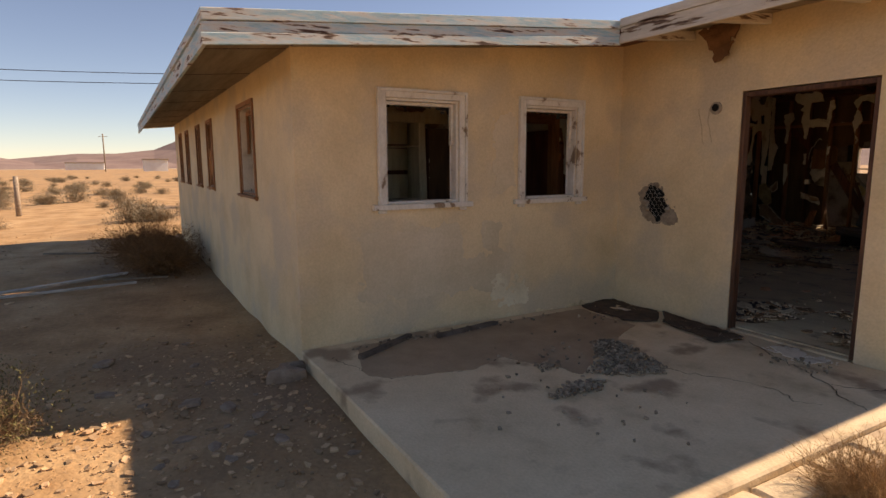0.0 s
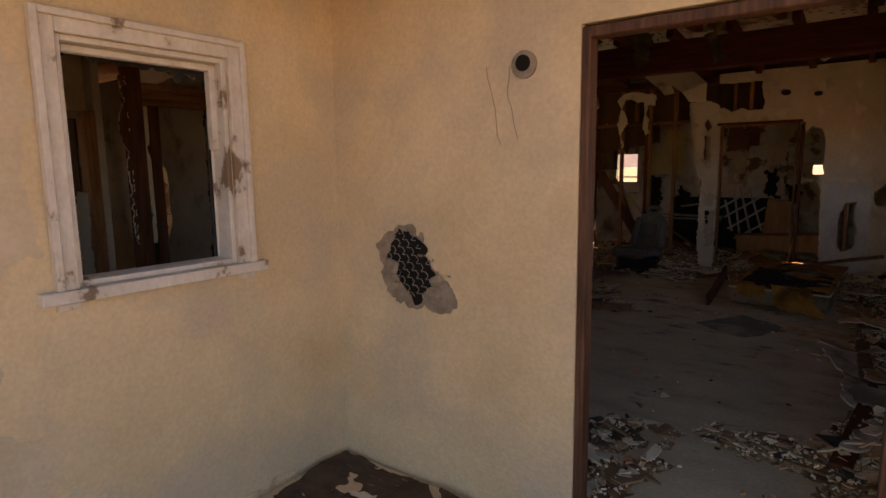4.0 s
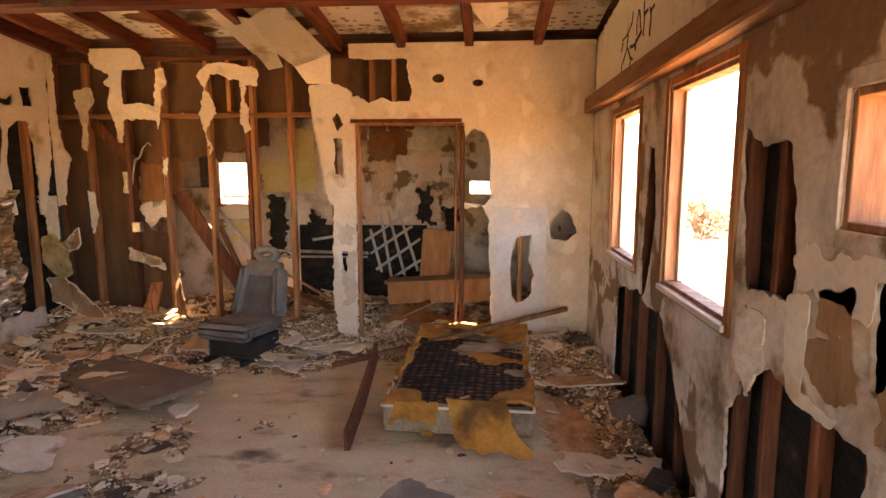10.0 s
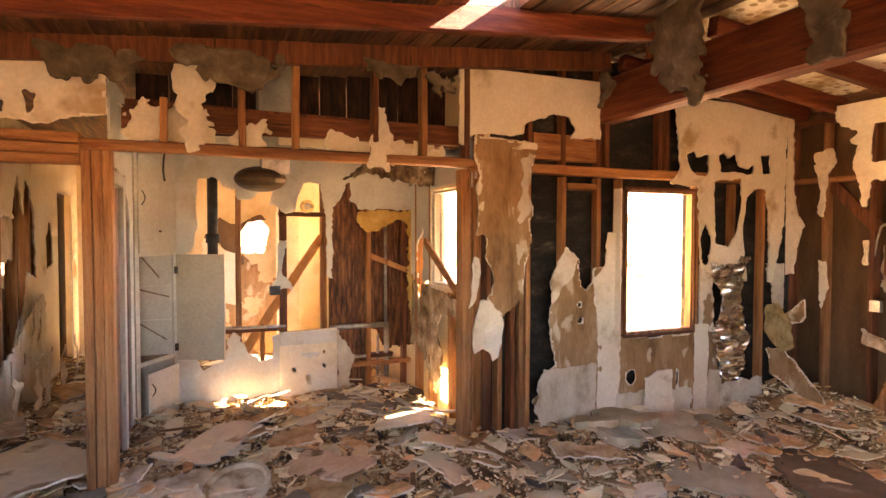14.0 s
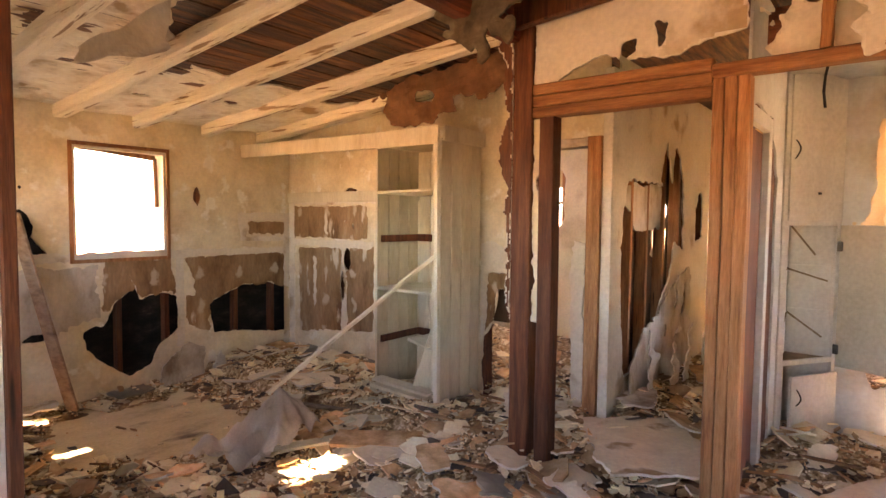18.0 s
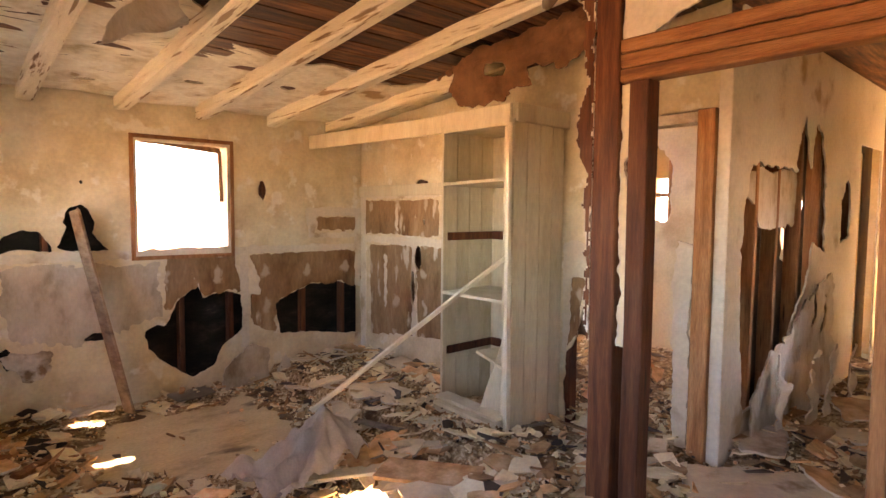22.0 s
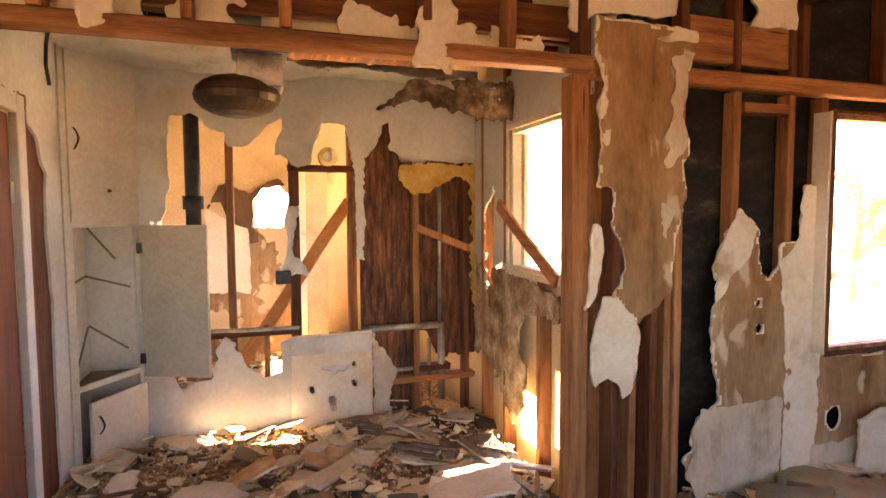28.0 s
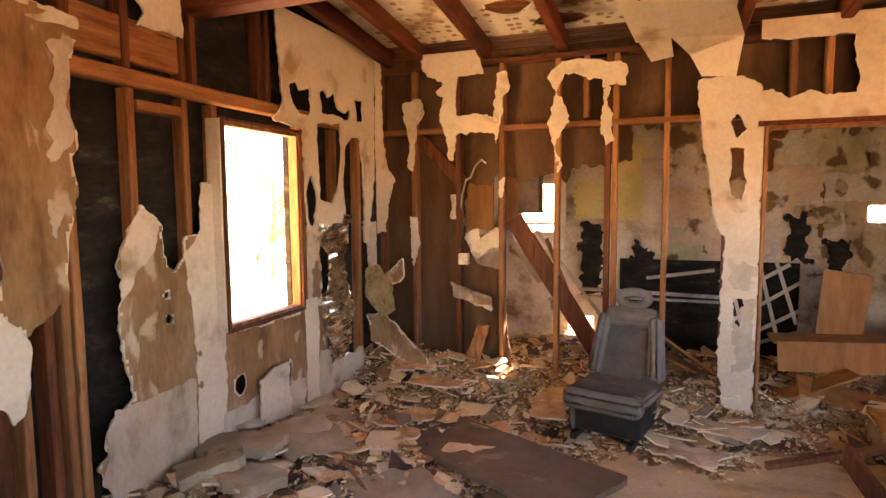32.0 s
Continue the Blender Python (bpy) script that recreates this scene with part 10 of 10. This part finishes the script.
for k, (x, y, r, h) in enumerate(((-8.9, 0.95, 0.75, 0.55), (-9.8, 1.0, 0.9, 0.65), (-10.8, 0.75, 0.9, 0.6))):
    shrub("dead_bush", "brown dead bush piled against the side wall", x, y, r, h, 620 + 5 * k, 150, 0.003, 900, BRUSH, BRUSH, 0.022, "dead bushes")
proto = [shrub("desert_shrub", "low grey-brown desert shrub", -24 - 3 * k, -6 + 2.4 * k, 0.8, 0.7, 640 + k, 26, 0.006, 900, TWIGD, GREYSAGE, 0.035, "desert shrubs") for k in range(3)]
for k in range(230):
    a = rrng.random()
    if a < 0.6:
        d, ang = 18 + 75 * rrng.random() ** 1.4, rrng.uniform(2.72, 3.3)
        x, y = d * math.cos(ang), d * math.sin(ang)
    elif a < 0.8:
        x, y = rrng.uniform(5, 45), rrng.uniform(4, 40)
    else:
        x, y = rrng.uniform(-34, -9), rrng.uniform(15, 40)
    s = rrng.uniform(0.4, 1.05)
    c = copy_thing(proto[k % 3], pose(x, y, float(terrain(x, y)) - 0.02, 0, 0, rrng.uniform(0, 360)) @ Matrix.Diagonal((s, s, s * rrng.uniform(0.6, 1), 1)))
    c.scale = (s, s, s * 0.8)

for k in range(14):
    s = rrng.uniform(1.6, 2.4)
    x, y = rrng.uniform(4.0, 14.0), rrng.uniform(19.0, 26.0)
    c = copy_thing(proto[k % 3], pose(x, y, float(terrain(x, y)) - 0.02, 0, 0, rrng.uniform(0, 360)))
    c.scale = (s, s, s * 0.9)
# planks on the dirt
for i, (p, q, w, h, m) in enumerate((((-8.2, -1.0, -0.13), (-9.0, 0.5, -0.13), 0.09, 0.03, LATW), ((-8.0, -0.9, -0.14), (-8.2, 0.6, -0.14), 0.05, 0.03, LATW), ((-12.0, -0.8, -0.14), (-11.6, 0.1, -0.14), 0.06, 0.03, GREYWOOD), ((-8.6, 0.2, -0.14), (-8.4, 1.0, -0.14), 0.04, 0.02, GREYWOOD), ((-0.62, 3.0, -0.12), (0.3, 3.9, -0.12), 0.06, 0.03, FASCIA), ((-0.4, 2.7, -0.13), (0.5, 2.9, -0.13), 0.2, 0.04, CONCRETE))):
    plank("weathered board lying on the dirt", p, q, w, h, m, 130 + i)
# fence posts, poles, wires, buildings, hills
for i, (x, y, h) in enumerate(((-22.5, -2.4, 1.15), (-24.0, -5.4, 0.9), (-30, 4.0, 1.0))):
    ob = part("fence_post", tube((x, y, -0.3), (x + 0.04, y + 0.02, h), 0.09, 8, 0.075), GREYWOOD)
    tagged(ob, "weathered wooden fence post standing in the sand", "fence post", "fence posts")
pole = thing("utility_pole", "distant wooden utility pole with crossarm", "utility pole", (-190, -42, 0), "utility poles")
part("pole", tube((-190, -42, -1), (-190, -42, 11), 0.18, 8), GREYWOOD, pole)
part("crossarm", timber((-190, -43.2, 10.2), (-190, -40.8, 10.2), 0.1, 0.12), GREYWOOD, pole)
for dx, dy in ((-10, 40), (-60, 95)):
    copy_thing(pole, pose(-190 + dx, -42 + dy, 0))
wire = bmesh.new()
for dz in (0.0, 1.0):
    prev = None
    for k in range(21):
        t = k / 20
        p = Vector((-75 + 10 * t, -60 + 90 * t, 11.2 + dz - 1.6 * math.sin(math.pi * t)))
        if prev:
            m, ln = frame_along(prev, p)
            add_box(wire, -0.03, 0.03, 0, ln, -0.03, 0.03, m)
        prev = p
tagged(part("power_line", wire, BLACKPL), "thin black power lines across the sky", "power line")
WHITEB = material("white_shed_paint", [(0.3, (0.66, 0.64, 0.6)), (0.6, (0.76, 0.75, 0.72))], 0.7, 0.3, 5, 0.0, 10)
for i, (x, y, w, d, h) in enumerate(((-240, -45, 7, 18, 3.2), (-235, -62, 6, 16, 3.0), (-330, -12, 8, 16, 3.0), (-210, 12, 5, 7, 3.4), (-230, -80, 6, 20, 3.0))):
    b = thing("distant_building", "low distant building on the desert plain", "building", (x, y, 0), "distant buildings")
    part("wall", box(x - w / 2, x + w / 2, y - d / 2, y + d / 2, -0.5, h, 0.05), WHITEB, b)
    part("roof", box(x - w / 2 - 0.4, x + w / 2 + 0.4, y - d / 2 - 0.4, y + d / 2 + 0.4, h, h + 0.4, 0.05), GREYWOOD, b)
HILL = material("distant_hill", [(0.3, (0.20, 0.135, 0.12)), (0.6, (0.28, 0.20, 0.17))], 0.95, 0.02, 8, 0.3, 0.2)
bm = bmesh.new()
rows = []
for i in range(90):
    ang = radians(60 + 260 * i / 89)
    col = []
    for r, k in ((900, 0.0), (1000, 0.55), (1150, 1.0), (1500, 0.6), (1900, 0)):
        x, y = r * math.cos(ang), r * math.sin(ang)
        hh = 62 * max(0.0, 0.35 + noise.noise((ang * 2.3, r * 0.001, 1.5)) + 0.5 * noise.noise((ang * 9, r * 0.002, 4.5)))
        col.append(bm.verts.new((x, y, -2 + hh * k)))
    rows.append(col)
for a, b in zip(rows, rows[1:]):
    for k in range(4):
        bm.faces.new((a[k], b[k], b[k + 1], a[k + 1]))
hills = part("backdrop_hills", bm, HILL)
tagged(hills, "low brown hills on the horizon", "hills", kind="structure")
# yard seen from the rear windows: bare trees and rubble walls
def bare_tree(x, y, h, seed):
    rng = random.Random(seed)
    V, F = [], []

    def limb(p, d, ln, r, depth):
        n = 4
        for s in range(n):
            q = p + d * ln / n
            side = d.orthogonal().normalized()
            up = d.cross(side)
            k = len(V)
            for c, rr in ((p, r * (1 - 0.15 * s / n)), (q, r * (1 - 0.15 * (s + 1) / n))):
                for a in range(5):
                    V.append(tuple(c + (side * math.cos(a * 1.2566) + up * math.sin(a * 1.2566)) * rr))
            for a in range(5):
                F.append((k + a, k + (a + 1) % 5, k + 5 + (a + 1) % 5, k + 5 + a))
            p = q
            d = (d + Vector((rng.gauss(0, 0.14), rng.gauss(0, 0.14), rng.gauss(0.03, 0.08)))).normalized()
            if depth and s >= 1:
                for _ in range(2 if depth > 1 else 3):
                    limb(p, (d + Vector((rng.gauss(0, 0.65), rng.gauss(0, 0.65), rng.gauss(0.1, 0.35)))).normalized(), ln * rng.uniform(0.45, 0.65), r * 0.5, depth - 1)

    limb(Vector((0, 0, -0.1)), Vector((0, 0, 1)), h * 0.5, 0.07 * h / 3, 3)
    me = bpy.data.meshes.new("branches")
    me.from_pydata(V, [], F)
    root = thing("bare_tree", "leafless pale desert tree in the yard", "tree", (0, 0, 0), "yard trees")
    part("trunk", me, TWIG, root)
    part("crown", leaf_mesh(seed + 2, h * 0.33, h * 0.5, 900, 0.03), GREYSAGE, root).location = (0, 0, h * 0.4)
    root.matrix_basis = pose(x, y, -0.15)


for i, (x, y, h) in enumerate(((-13.5, 15.0, 4.0), (-17.0, 17.5, 5.0), (-12.0, 18.0, 3.5), (-20, 12.5, 4.5), (-24, 4.6, 3.0), (-15, 26, 5))):
    bare_tree(x, y, h, 700 + i * 7)
ruin = thing("ruined_block_wall", "crumbling tan block wall in the yard", "wall ruin", (-14, 13, 0))
zr = random.Random(4)
for row in range(5):
    for k in range(12):
        if zr.random() < 0.12 * row:
            continue
        y0 = 11.2 + 0.42 * k + (0.21 if row % 2 else 0)
        part("block", box(-14.2, -14.0 + zr.uniform(-0.02, 0.02), y0, y0 + 0.4, -0.2 + 0.2 * row, -0.01 + 0.2 * row, 0.012), STUCCO, ruin)
